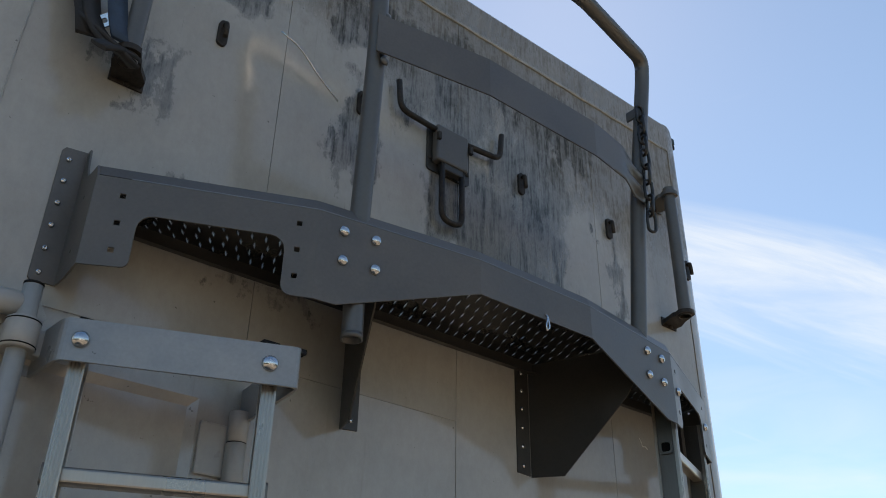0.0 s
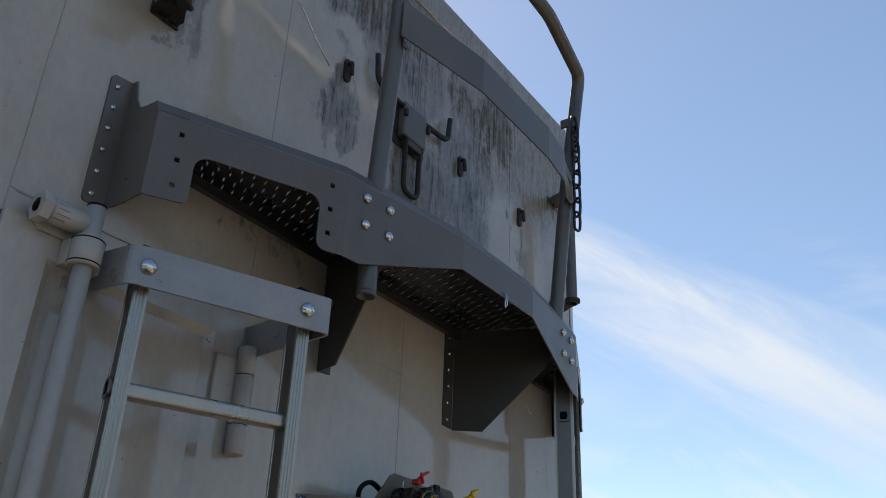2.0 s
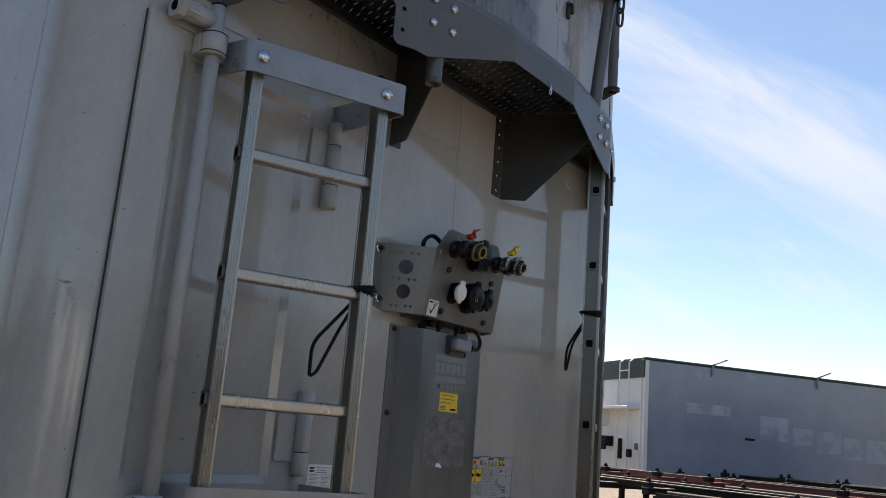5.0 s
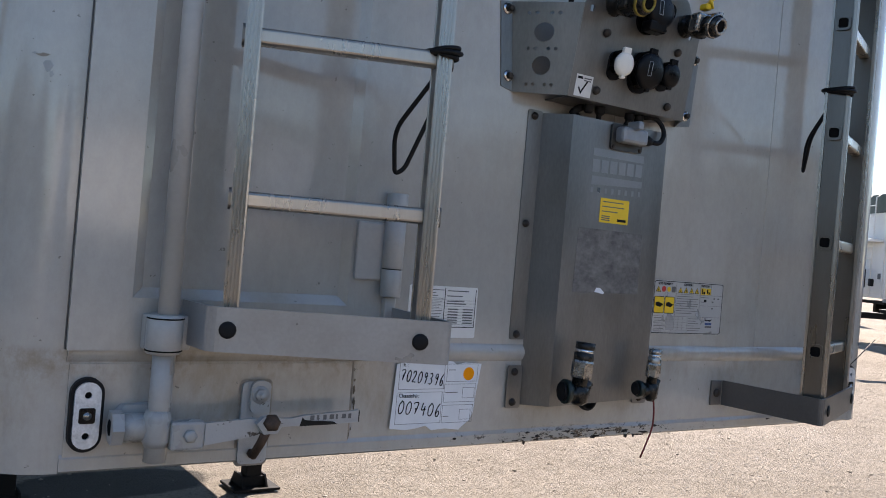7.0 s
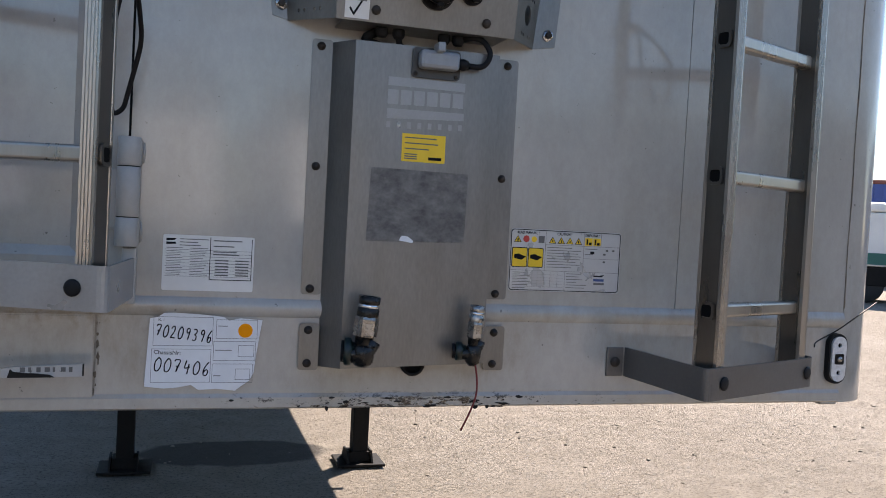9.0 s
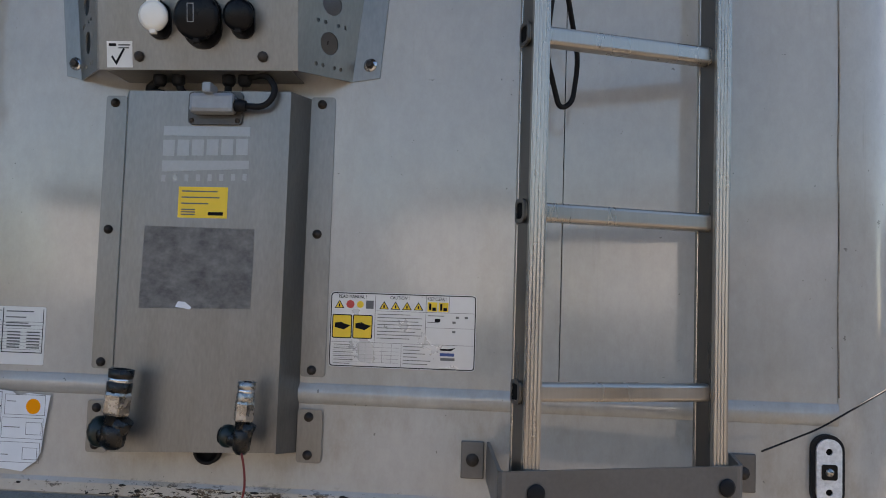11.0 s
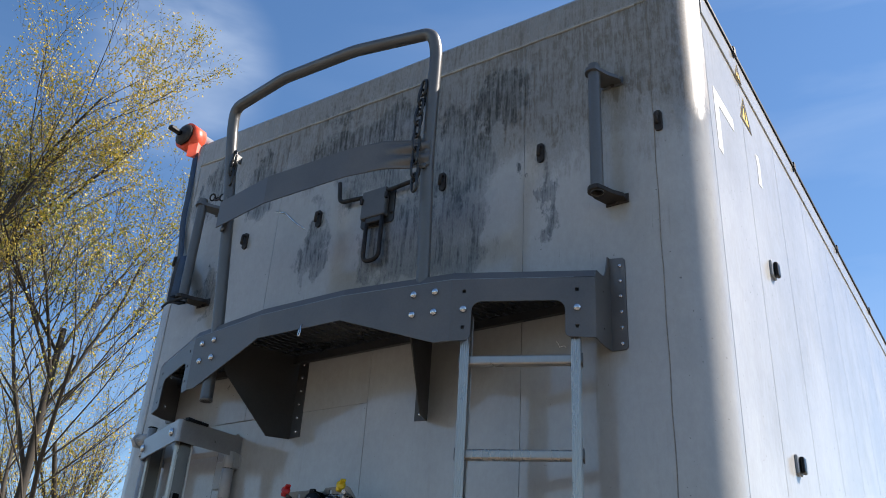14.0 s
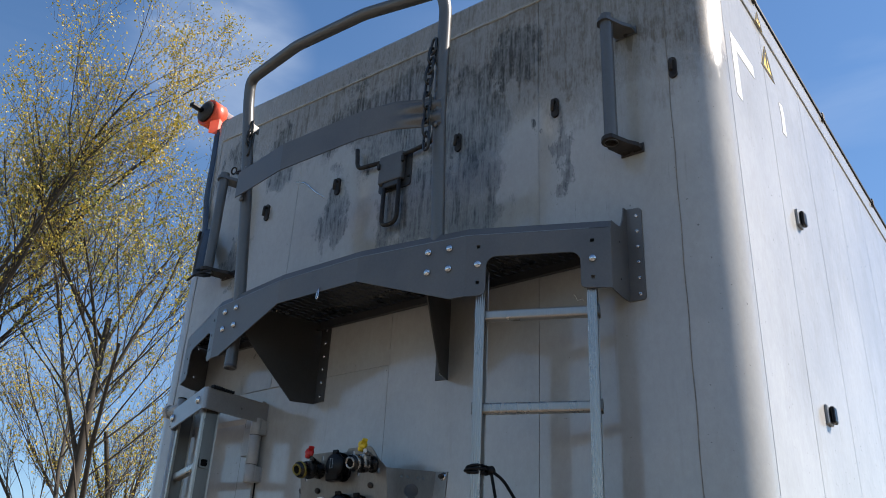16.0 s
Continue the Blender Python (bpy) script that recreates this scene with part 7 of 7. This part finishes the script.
for i in range(3):
    x = r3.gauss(0.08, 0.14)
    w, h = r3.uniform(0.004, 0.014), r3.uniform(0.003, 0.006)
    ol = [(x - w / 2, BOT + 0.004), (x + w / 2, BOT + 0.004), (x + w * 0.4, BOT - h * 0.4), (x + w * r3.uniform(-0.3, 0.3), BOT - h), (x - w * 0.4, BOT - h * 0.3)]
    part("hanging_shred", plate(ol, [], 0.0008, facing(0, -0.0062 - 0.00001 * i, 0)), CHIP_BLACK, pe)

# scuffs where the paint is bare near the corner
sc = thing("paint_scuff", "bare scuffed patch in the grey paint near the corner", "scuff", (-1.22, 0, 1.85))
for i, (x, z, w, h) in enumerate(((-1.196, 1.852, 0.016, 0.02), (-1.203, 1.868, 0.024, 0.006), (-1.19, 1.838, 0.008, 0.012), (-1.215, 1.87, 0.01, 0.004))):
    r2 = random.Random(i)
    a = (-x - HALF + RAD) / RAD
    y = RAD - RAD * math.sqrt(max(0.0, 1 - a * a))
    th = math.asin(min(0.99, a))
    m = facing(x, y - 0.0007, z, (-math.sin(th), -math.cos(th), 0))
    part("bare_patch", plate([(w / 2 * math.cos(q) * r2.uniform(0.6, 1.2), h / 2 * math.sin(q) * r2.uniform(0.6, 1.2)) for q in [2 * math.pi * k / 11 for k in range(11)]], [], 0.0004, m), BLANK_ALU if i != 1 else SEAL, sc)


# ---- the yard round about ----
def placed(ob, m):
    ob.matrix_basis = m
    return ob


def box_trailer(label, m, wall_mat, side_mat, tarp_mat, ghost=False, ladder_on=True):
    """A parked bulk trailer: local x along it from its front wall, local y across, z up."""
    L, W = 13.6, 2.5
    tr = thing("parked_trailer", label, "trailer", (0, 0, 0), "parked trailers")
    part("front_wall", box(0, 0.06, 0, W, 1.25, 3.72, 0.02), wall_mat, tr)
    part("side_wall", box(0.065, L, -0.002, 0.05, 1.25, 3.93, 0.01), side_mat, tr)
    part("side_wall", box(0.065, L, W - 0.05, W, 1.25, 3.93, 0.01), side_mat, tr)
    part("tail_wall", box(L - 0.06, L - 0.002, 0.055, W - 0.055, 1.25, 3.93), wall_mat, tr)
    part("roof_tarp", box(-0.02, L + 0.02, -0.03, W + 0.03, 3.93, 4.0, 0.02), tarp_mat, tr)
    part("front_tarp", box(-0.03, -0.004, 0.02, W - 0.02, 3.5, 3.95, 0.005), tarp_mat, tr)
    part("bottom_rail", box(0.0, L, -0.01, 0.06, 1.16, 1.245), PLASTIC_GREY, tr)
    part("corner_post", box(-0.01, 0.09, -0.015, 0.0 - 0.003, 1.25, 3.93), wall_mat, tr)
    part("floor_deck", box(0.05, L - 0.05, 0.05, W - 0.05, 1.1, 1.16), CHASSIS_DARK, tr)
    for y in (0.75, 1.6):
        part("chassis_beam", box(0.6, L - 0.2, y, y + 0.14, 0.8, 1.1), CHASSIS_DARK, tr)
    for y in (0.5, 1.9):
        part("landing_leg", box(3.2, 3.34, y, y + 0.14, 0.0, 1.1), CHASSIS_DARK, tr)
    for x in (8.4, 9.7, 11.0):
        for y in (0.02, W - 0.02):
            r, w, s = 0.5, 0.34, (-1 if y < 1 else 1)
            wh = part("wheel", lathe([(r * 0.55, -w), (r * 0.95, -w), (r, -w * 0.85), (r, -w * 0.15), (r * 0.95, 0), (r * 0.56, -0.01)], facing(x, y, r, (0, s, 0)), 20), TYRE, tr)
            part("rim", lathe([(r * 0.55, -0.03), (r * 0.3, -0.08), (0.0, -0.03)], facing(x, y, r, (0, s, 0)), 14), PLASTIC_GREY, wh)
    for x in (1.9, 5.2, 8.5, 11.8):
        part("tarp_arm", box(x, x + 0.05, -0.07, -0.032, 3.7, 3.98), PLASTIC_GREY, tr)
        part("tarp_arm", sweep([(x, -0.06, 3.98), (x + 0.45, -0.06, 4.16)], circle(0.022, 6)), PLASTIC_GREY, tr)
    if ladder_on:
        for y in (0.55, 1.0):
            part("ladder_rail", sweep([(-0.13, y, 1.3), (-0.13, y, 3.9), (-0.02, y, 3.98)], circle(0.02, 6)), FAR_WHITE, tr)
        for i in range(9):
            part("ladder_rung", sweep([(-0.13, 0.55, 1.45 + 0.28 * i), (-0.13, 1.0, 1.45 + 0.28 * i)], circle(0.014, 6)), FAR_WHITE, tr)
        part("front_platform", box(-0.35, -0.005, 0.25, W - 0.1, 2.72, 2.79, 0.01), FAR_WHITE, tr)
        part("platform_brace", box(-0.3, -0.005, 1.7, 1.76, 2.3, 2.72), FAR_WHITE, tr)
        part("coupling_box", box(-0.2, -0.005, 1.4, 1.7, 1.8, 2.05, 0.02), CHASSIS_DARK, tr)
        part("hose_bundle", box(-0.26, -0.2, 1.4, 1.7, 1.7, 1.95, 0.03), RUBBER, tr)
        part("data_plate", box(-0.012, -0.004, 0.25, 0.4, 1.75, 1.9), INK_GREY, tr)
        for y in (0.12, 1.25, 2.0):
            part("wall_rib", box(-0.03, -0.004, y, y + 0.05, 1.28, 3.48), wall_mat, tr)
        part("hose_bundle", box(-0.3, -0.2, 0.62, 0.72, 1.5, 2.0, 0.03), RUBBER, tr)
        part("hose_bundle", box(-0.28, -0.18, 0.2, 0.36, 1.55, 1.75, 0.03), RUBBER, tr)
    if ghost:
        # pale traces where lettering was taken off, as plain bars
        for x0, x1, z0, z1 in ((1.2, 2.5, 2.75, 3.0), (3.4, 4.3, 2.25, 2.85), (4.45, 5.1, 2.2, 2.62), (5.2, 6.0, 2.05, 2.6), (6.1, 6.7, 1.95, 2.5), (6.85, 7.7, 1.9, 2.5)):
            part("wiped_patch", box(x0, x1, -0.005, -0.002, z0, z1), FAR_GHOST, tr)
        part("tear", box(2.95, 3.25, -0.006, -0.002, 2.2, 2.26), INK, tr)
    return placed(tr, m)


def along(x, y, dx, dy):
    """A placing on the ground whose local x points along (dx, dy)."""
    return pose(x, y, 0, 0, 0, math.degrees(math.atan2(dy, dx)))


D = (0.828, -0.56)
box_trailer("grey parked bulk trailer with a white front wall and green tarp", along(18.1, 7.2, *D), FAR_WHITE, FAR_GREY, TARP_DARK, True)
box_trailer("white parked bulk trailer behind a grey one", along(20.5, 10.8, *D), FAR_WHITE, FAR_WHITE, TARP_DARK)
for i, (x, mat) in enumerate(((-9.6, FAR_WHITE), (-5.9, FAR_GREY), (-2.2, FAR_WHITE), (1.6, FAR_WHITE), (5.3, FAR_GREY), (9.0, FAR_WHITE))):
    box_trailer("parked bulk trailer in a row across the yard", along(x, -16.0, 0, -1), mat, mat, TARP_DARK, False, False)


def container_chassis(label, m, mat, seed=1):
    """A low skeletal container chassis: local x along it from its landing legs to its tail, y across."""
    rd = random.Random(seed)
    ch = thing("container_chassis", label, "trailer", (0, 0, 0), "container chassis")
    for y in (0.62, 1.7):
        part("main_beam", box(0.0, 11.6, y + 0.055, y + 0.075, 0.82, 1.16), mat, ch)
        part("upper_flange", box(-0.1, 11.6, y, y + 0.13, 1.161, 1.178, 0.003), LIT_STEEL, ch)
        part("lower_flange", box(0.0, 11.6, y, y + 0.13, 0.804, 0.819), mat, ch)
        part("gooseneck", box(-3.0, -0.102, y + 0.02, y + 0.11, 1.06, 1.165), mat, ch)
        part("gooseneck_flange", box(-3.0, -0.102, y, y + 0.13, 1.166, 1.178, 0.003), LIT_STEEL, ch)
    for x in (-3.0, -1.4, 0.0, 2.9, 5.8, 8.6, 11.4):
        part("cross_beam", box(x, x + 0.16, 0.0, 2.45, 1.0, 1.1, 0.01), mat, ch)
        part("cross_beam_top", box(x - 0.02, x + 0.18, 0.0, 0.58, 1.101, 1.112), LIT_STEEL if mat is CHASSIS_DARK else mat, ch)
        for y in (0.0, 2.3):
            part("twist_lock", box(x + 0.0, x + 0.16, y, y + 0.15, 1.113, 1.2, 0.015), CHASSIS_DARK, ch)
            part("lock_cone", lathe([(0.045, 0), (0.045, 0.03), (0.02, 0.07), (0, 0.075)], Matrix.Translation((x + 0.08, y + 0.075, 1.2)), 8), CHASSIS_DARK, ch)
    for y in (0.3, 1.5):
        part("landing_leg", box(-0.05, 0.1, y, y + 0.14, 0.05, 0.98, 0.01), CHASSIS_DARK, ch)
        part("leg_foot", box(-0.17, 0.22, y - 0.06, y + 0.2, 0.0, 0.06, 0.02), CHASSIS_DARK, ch)
        part("leg_brace", sweep([(0.05, y + 0.07, 0.35), (0.9, y + 0.1, 0.86)], circle(0.03, 6)), CHASSIS_DARK, ch)
    # added dark fillers that block light and give the shade under the beams
    part("axle_lift_frame", box(0.25, 7.2, 0.62, 1.85, 0.42, 0.8, 0.03), CHASSIS_DARK, ch)
    part("valve_rack", box(0.2, 6.9, 0.1, 0.6, 0.84, 0.93, 0.02), CHASSIS_DARK, ch)
    part("mud_shield", box(0.62, 6.9, 0.7, 0.72, 0.3, 0.8), CHASSIS_DARK, ch)
    part("brake_chamber", lathe([(0.09, 0), (0.1, 0.02), (0.1, 0.16), (0.07, 0.2), (0, 0.2)], facing(1.55, 0.2, 0.62, (0, -1, 0)), 12), CHASSIS_DARK, ch)
    part("gear_box", box(-0.08, 0.16, 0.1, 0.29, 0.42, 0.75, 0.03), CHASSIS_DARK, ch)
    part("tool_box", box(2.3, 3.0, 0.2, 0.6, 0.42, 0.84, 0.03), CHASSIS_DARK, ch)
    part("valve_block", box(1.5, 1.75, 0.25, 0.5, 0.72, 0.92, 0.02), PLASTIC_GREY, ch)
    part("air_tank", sweep([(3.4, 0.4, 0.66), (4.4, 0.4, 0.66)], circle(0.17, 12)), CHASSIS_DARK, ch)
    part("spare_wheel", lathe([(0.2, -0.15), (0.48, -0.15), (0.5, -0.1), (0.5, 0.1), (0.48, 0.15), (0.2, 0.15)], facing(5.4, 1.2, 0.6, (0, 0, 1)), 20), TYRE, ch)
    for x0, x1, z0 in ((0.3, 1.3, 0.5), (1.45, 2.25, 0.45), (3.15, 4.5, 0.4), (4.7, 6.6, 0.36)):
        part("storage_box", box(x0, x1, 0.16, 0.6, z0, 0.8, 0.02), CHASSIS_DARK, ch)
        part("storage_box", box(x0 + 0.1, x1 + 0.15, 1.85, 2.3, z0, 0.8, 0.02), CHASSIS_DARK, ch)
    for x in (0.9, 1.9, 3.9, 4.9, 6.8, 7.4):
        part("outrigger", box(x, x + 0.07, 0.02, 2.42, 0.92, 1.0), CHASSIS_DARK, ch)
    part("edge_rail", box(0.3, 7.2, 0.02, 0.06, 0.96, 1.04), CHASSIS_DARK, ch)
    part("pipe", sweep([(0.3, 0.3, 1.06), (6.8, 0.3, 1.06)], circle(0.022, 6)), LIT_STEEL, ch)
    part("under_tray", box(0.7, 6.4, 0.76, 1.69, 0.83, 0.88), CHASSIS_DARK, ch)
    for i in range(5):
        a = rd.uniform(0.5, 2.0)
        part("hose", sweep(fillet([(a, 0.5, 1.0), (a + 0.3, 0.45, 0.8 - 0.1 * rd.random()), (a + 1.2, 0.42, 0.85), (a + 1.8, 0.5, 0.95)], 0.1, 4), circle(0.018, 6)), RUBBER, ch)
    for z in (0.48, 0.68):
        part("side_guard", box(0.25, 7.0, -0.012, 0.015, z, z + 0.115, 0.005), GUARD_ALU, ch)
    for x in (0.8, 3.4, 6.4):
        part("guard_post", box(x, x + 0.08, 0.016, 0.06, 0.46, 1.0), GUARD_ALU, ch)
    for x in (7.9, 9.2, 10.5):
        for y, s in ((0.0, -1), (2.45, 1)):
            r, w = 0.5, 0.34
            wh = part("wheel", lathe([(r * 0.55, -w), (r * 0.95, -w), (r, -w * 0.85), (r, -w * 0.15), (r * 0.95, 0), (r * 0.56, -0.01)], facing(x, y, r, (0, s, 0)), 20), TYRE, ch)
            part("rim", lathe([(r * 0.55, -0.03), (r * 0.3, -0.08), (0.0, -0.03)], facing(x, y, r, (0, s, 0)), 14), PLASTIC_GREY, wh)
            part("mudguard", sweep([(x + 0.62 * math.cos(a), y - s * 0.17, r + 0.6 * math.sin(a)) for a in [math.pi * (0.1 + 0.8 * i / 8) for i in range(9)]], [(-0.17, -0.01), (0.17, -0.01), (0.17, 0.01), (-0.17, 0.01)], up=(0, 0, 1)), CHASSIS_DARK, wh)
    return placed(ch, m)


GUARD_ALU = material("dull_guard_aluminium", (0.25, 0.235, 0.21), 0.45, 0.5, 0.2, 5)
C = (-0.39, -0.92)
container_chassis("dirty dark container chassis with aluminium side guards parked on gravel", along(12.0, 4.55, *C), CHASSIS_DARK)
container_chassis("faded red container chassis parked behind a dark one", along(15.0, 4.6, *C) @ Matrix.Diagonal((1, 1, 1.1, 1)), CHASSIS_RED, 2)
container_chassis("dark container chassis at the end of a row", along(17.9, 2.9, *C) @ Matrix.Diagonal((1, 1, 1.15, 1)), CHASSIS_DARK, 3)


def delivery_van():
    vn = thing("parked_van", "white and green parked box truck across the yard", "truck", (0, 0, 0))
    part("box_body", box(0, 5.2, 0, 2.2, 0.95, 2.35, 0.05), FAR_WHITE, vn)
    part("stripe", box(0.05, 5.15, -0.004, 2.204, 1.0, 1.3), FAR_GREEN, vn)
    part("roof", box(-0.05, 5.25, -0.03, 2.23, 2.36, 2.6, 0.06), FAR_WHITE, vn)
    part("cab", box(5.25, 7.0, 0.05, 2.15, 0.6, 2.3, 0.2), FAR_WHITE, vn)
    part("windscreen", box(6.6, 7.02, 0.2, 2.0, 1.45, 2.1, 0.1), PLASTIC_BLACK, vn)
    part("skirt", box(0.1, 5.2, 0.02, 2.18, 0.45, 0.94, 0.02), CHASSIS_DARK, vn)
    for x in (1.2, 5.9):
        for y, s in ((0.05, -1), (2.15, 1)):
            part("wheel", lathe([(0.2, -0.25), (0.42, -0.25), (0.45, -0.2), (0.45, -0.04), (0.4, 0), (0.2, 0)], facing(x, y, 0.45, (0, s, 0)), 18), TYRE, vn)
    placed(vn, along(15.6, 17.2, 0.8, -0.6))
    ct = thing("shipping_container", "blue shipping container with a red roof edge on the yard", "container", (0, 0, 0))
    bm = bmesh.new()
    box(0.1, 12.0, 0.05, 2.38, 1.2, 3.7, bm=bm)
    part("body", bm, FAR_BLUE, ct)
    for i in range(40):
        part("side_rib", box(0.2 + 0.295 * i, 0.34 + 0.295 * i, 0.0, 0.049, 1.32, 3.58), FAR_BLUE, ct)
    part("top_edge", box(0.0, 12.1, -0.01, 2.44, 3.71, 3.86, 0.02), CHASSIS_RED, ct)
    part("base", box(0.0, 12.1, 0.0, 2.43, 0.0, 1.19), CHASSIS_DARK, ct)
    placed(ct, along(22.0, 25.5, 0.8, -0.6))


delivery_van()


# ---- trees ----
def limb(bm, pts, r0, r1, n=6):
    path = [Vector(p) for p in pts]
    rings, ref = [], Vector((0.3, 0.8, 0.1))
    k = len(path)
    for i, p in enumerate(path):
        d = (path[min(i + 1, k - 1)] - path[max(i - 1, 0)]).normalized()
        right = d.cross(ref).normalized()
        up = right.cross(d)
        r = r0 + (r1 - r0) * i / (k - 1)
        rings.append([bm.verts.new(p + (right * math.cos(2 * math.pi * j / n) + up * math.sin(2 * math.pi * j / n)) * r) for j in range(n)])
    for a, b in zip(rings, rings[1:]):
        for j in range(n):
            bm.faces.new((a[j], a[(j + 1) % n], b[(j + 1) % n], b[j])).smooth = True
    return path


def tree(label, x, y, height, seed, leaves, spread=1.0, leaf_mat=LEAF, trunk_lean=(0, 0), leaf_size=0.066, first=0.22):
    """A tall spring tree: forked trunk, rising limbs, fine twigs with small young leaves and many gaps."""
    rd = random.Random(seed)
    tr = thing("tree", label, "tree", (x, y, 0), "yard trees")
    wood, tips = bmesh.new(), []

    def grow(start, direction, length, r, depth):
        n = 5 if depth < 2 else 3
        pts, d = [Vector(start)], Vector(direction).normalized()
        for i in range(n):
            d = (d + Vector((rd.uniform(-1, 1), rd.uniform(-1, 1), rd.uniform(-0.2, 0.5))) * (0.13 if depth < 2 else 0.22)).normalized()
            pts.append(pts[-1] + d * length / n)
        limb(wood, pts, r, r * (0.45 if depth < 3 else 0.3), 7 if depth < 1 else 5 if depth < 2 else 3)
        if depth >= 2:
            tips.append((pts, depth))
        if depth < 4:
            count = (8, 8, 7, 5)[depth]
            for i in range(count):
                f = rd.uniform(first if depth == 0 else 0.25, 1.0)
                j = min(n - 1, int(f * n))
                p = pts[j] + (pts[j + 1] - pts[j]) * (f * n - j)
                a = rd.uniform(0, 2 * math.pi)
                side = Vector((math.cos(a), math.sin(a), 0)) * spread
                nd = (d * 0.9 + side * rd.uniform(0.4, 0.85) + Vector((0, 0, 0.3))).normalized()
                grow(p, nd, length * rd.uniform(0.45, 0.64) * (1.0 if depth else 1.2 - 0.5 * f), max(0.003, r * (0.45 if depth else 0.52) * (1.1 - 0.6 * f)), depth + 1)

    grow((x, y, -0.1), (trunk_lean[0], trunk_lean[1], 1), height * 0.62, height * 0.0105, 0)
    part("trunk", wood, BARK, tr)
    verts, faces = [], []
    high = [k for k in tips if k[0][0].z > height * 0.45 or rd.random() < 0.6]
    for q in range(leaves):
        pts, depth = rd.choice(high)
        f = rd.random() ** 0.5 * (len(pts) - 1)
        j = min(len(pts) - 2, int(f))
        p = pts[j] + (pts[j + 1] - pts[j]) * (f - j) + Vector((rd.gauss(0, 1), rd.gauss(0, 1), rd.gauss(0, 1))) * 0.06
        s = leaf_size * rd.uniform(0.5, 1.2)
        u = Vector((rd.gauss(0, 1), rd.gauss(0, 1), rd.gauss(0, 1))).normalized()
        w = u.cross(Vector((rd.gauss(0, 1), rd.gauss(0, 1), rd.gauss(0, 1)))).normalized()
        i = len(verts)
        verts += [p - u * s * 0.5, p + w * s * 0.28, p + u * s * 0.5, p - w * s * 0.28]
        faces.append((i, i + 1, i + 2, i + 3))
    me = bpy.data.meshes.new("crown")
    me.from_pydata(verts, [], faces)
    me.materials.append(leaf_mat)
    ob = new("crown", me)
    ob.parent = tr
    ob.location = (-x, -y, 0)
    return tr


tree("tall spring tree with a forked trunk and thin yellow-green young leaves", -12.5, 6.0, 12.2, 11, 21000, 1.1, LEAF_GREEN, (0.04, 0.06), 0.06, 0.32)
tree("tall spring tree with golden young leaves and many bare twigs", -14.6, 1.9, 14.6, 5, 34000, 1.0, LEAF, (0.1, 0.24), 0.06, 0.36)
tree("slender spring tree with sparse greenish leaves", -16.0, 9.6, 10.5, 21, 10000, 0.8)
tree("distant leafless tree behind the trailer", 2.6, 30.0, 7.6, 31, 8000, 0.9)
tree("distant spring tree with pale leaves", 9.0, 46.0, 10.0, 33, 9000, 0.9)


def hedge(label, pts, h, seed, count):
    """A far row of bushes: many small leaves on low mounds."""
    rd = random.Random(seed)
    verts, faces = [], []
    for q in range(count):
        a = rd.random() * (len(pts) - 1)
        j = min(len(pts) - 2, int(a))
        base = Vector(pts[j]).lerp(Vector(pts[j + 1]), a - j)
        hh = h * (0.65 + 0.35 * math.sin(a * 9 + seed) * math.sin(a * 23))
        p = Vector((base.x + rd.gauss(0, 0.9), base.y + rd.gauss(0, 0.9), rd.random() ** 0.8 * hh))
        s = rd.uniform(0.12, 0.3)
        u = Vector((rd.gauss(0, 1), rd.gauss(0, 1), rd.gauss(0, 1))).normalized()
        w = u.cross(Vector((rd.gauss(0, 1), rd.gauss(0, 1), rd.gauss(0, 1)))).normalized()
        i = len(verts)
        verts += [p - u * s, p + w * s * 0.6, p + u * s, p - w * s * 0.6]
        faces.append((i, i + 1, i + 2, i + 3))
    me = bpy.data.meshes.new("hedge")
    me.from_pydata(verts, [], faces)
    me.materials.append(LEAF_DARK)
    return tagged(new("hedge", me), label, "hedge", "", "stuff")


hedge("dark green hedge along the yard edge", [(-45, -10, 0), (-40, 10, 0), (-33, 26, 0), (-12, 44, 0), (20, 60, 0), (55, 60, 0)], 7.6, 3, 44000)
# unseen row, added to darken what the wall and cabinet reflect from the right
hedge("unseen dark tree line added across the yard to darken reflections", [(7, -17, 0), (13, -13, 0), (18, -9, 0), (23, -5, 0)], 5.0, 5, 16000)
# unseen row, added to keep sky light off surfaces that face left
hedge("unseen dark hedge added beside the tall trees to darken left-facing surfaces", [(-15.5, 1, 0), (-15.5, -5, 0), (-14.5, -12, 0), (-13.5, -15, 0)], 4.5, 6, 16000)
# unseen background, added only so that glossy paint has a dark horizon to mirror
hedge("unseen dark tree line added far behind the yard for reflections", [(-60, -45, 0), (-20, -55, 0), (20, -58, 0), (70, -40, 0)], 8.0, 8, 16000)
fence = thing("wire_fence", "dark wire fence in front of the hedge", "fence", (-34, 12, 0))
for i in range(10):
    x, y = -37 + 1.6 * i, 6 + 2.6 * i
    part("post", box(x - 0.04, x + 0.04, y - 0.04, y + 0.04, 0, 2.2), CHASSIS_DARK, fence)
for z in (0.5, 1.2, 2.1):
    part("wire", sweep([(-37, 6, z), (-22.6, 29.4, z)], circle(0.03, 5)), CHASSIS_DARK, fence)
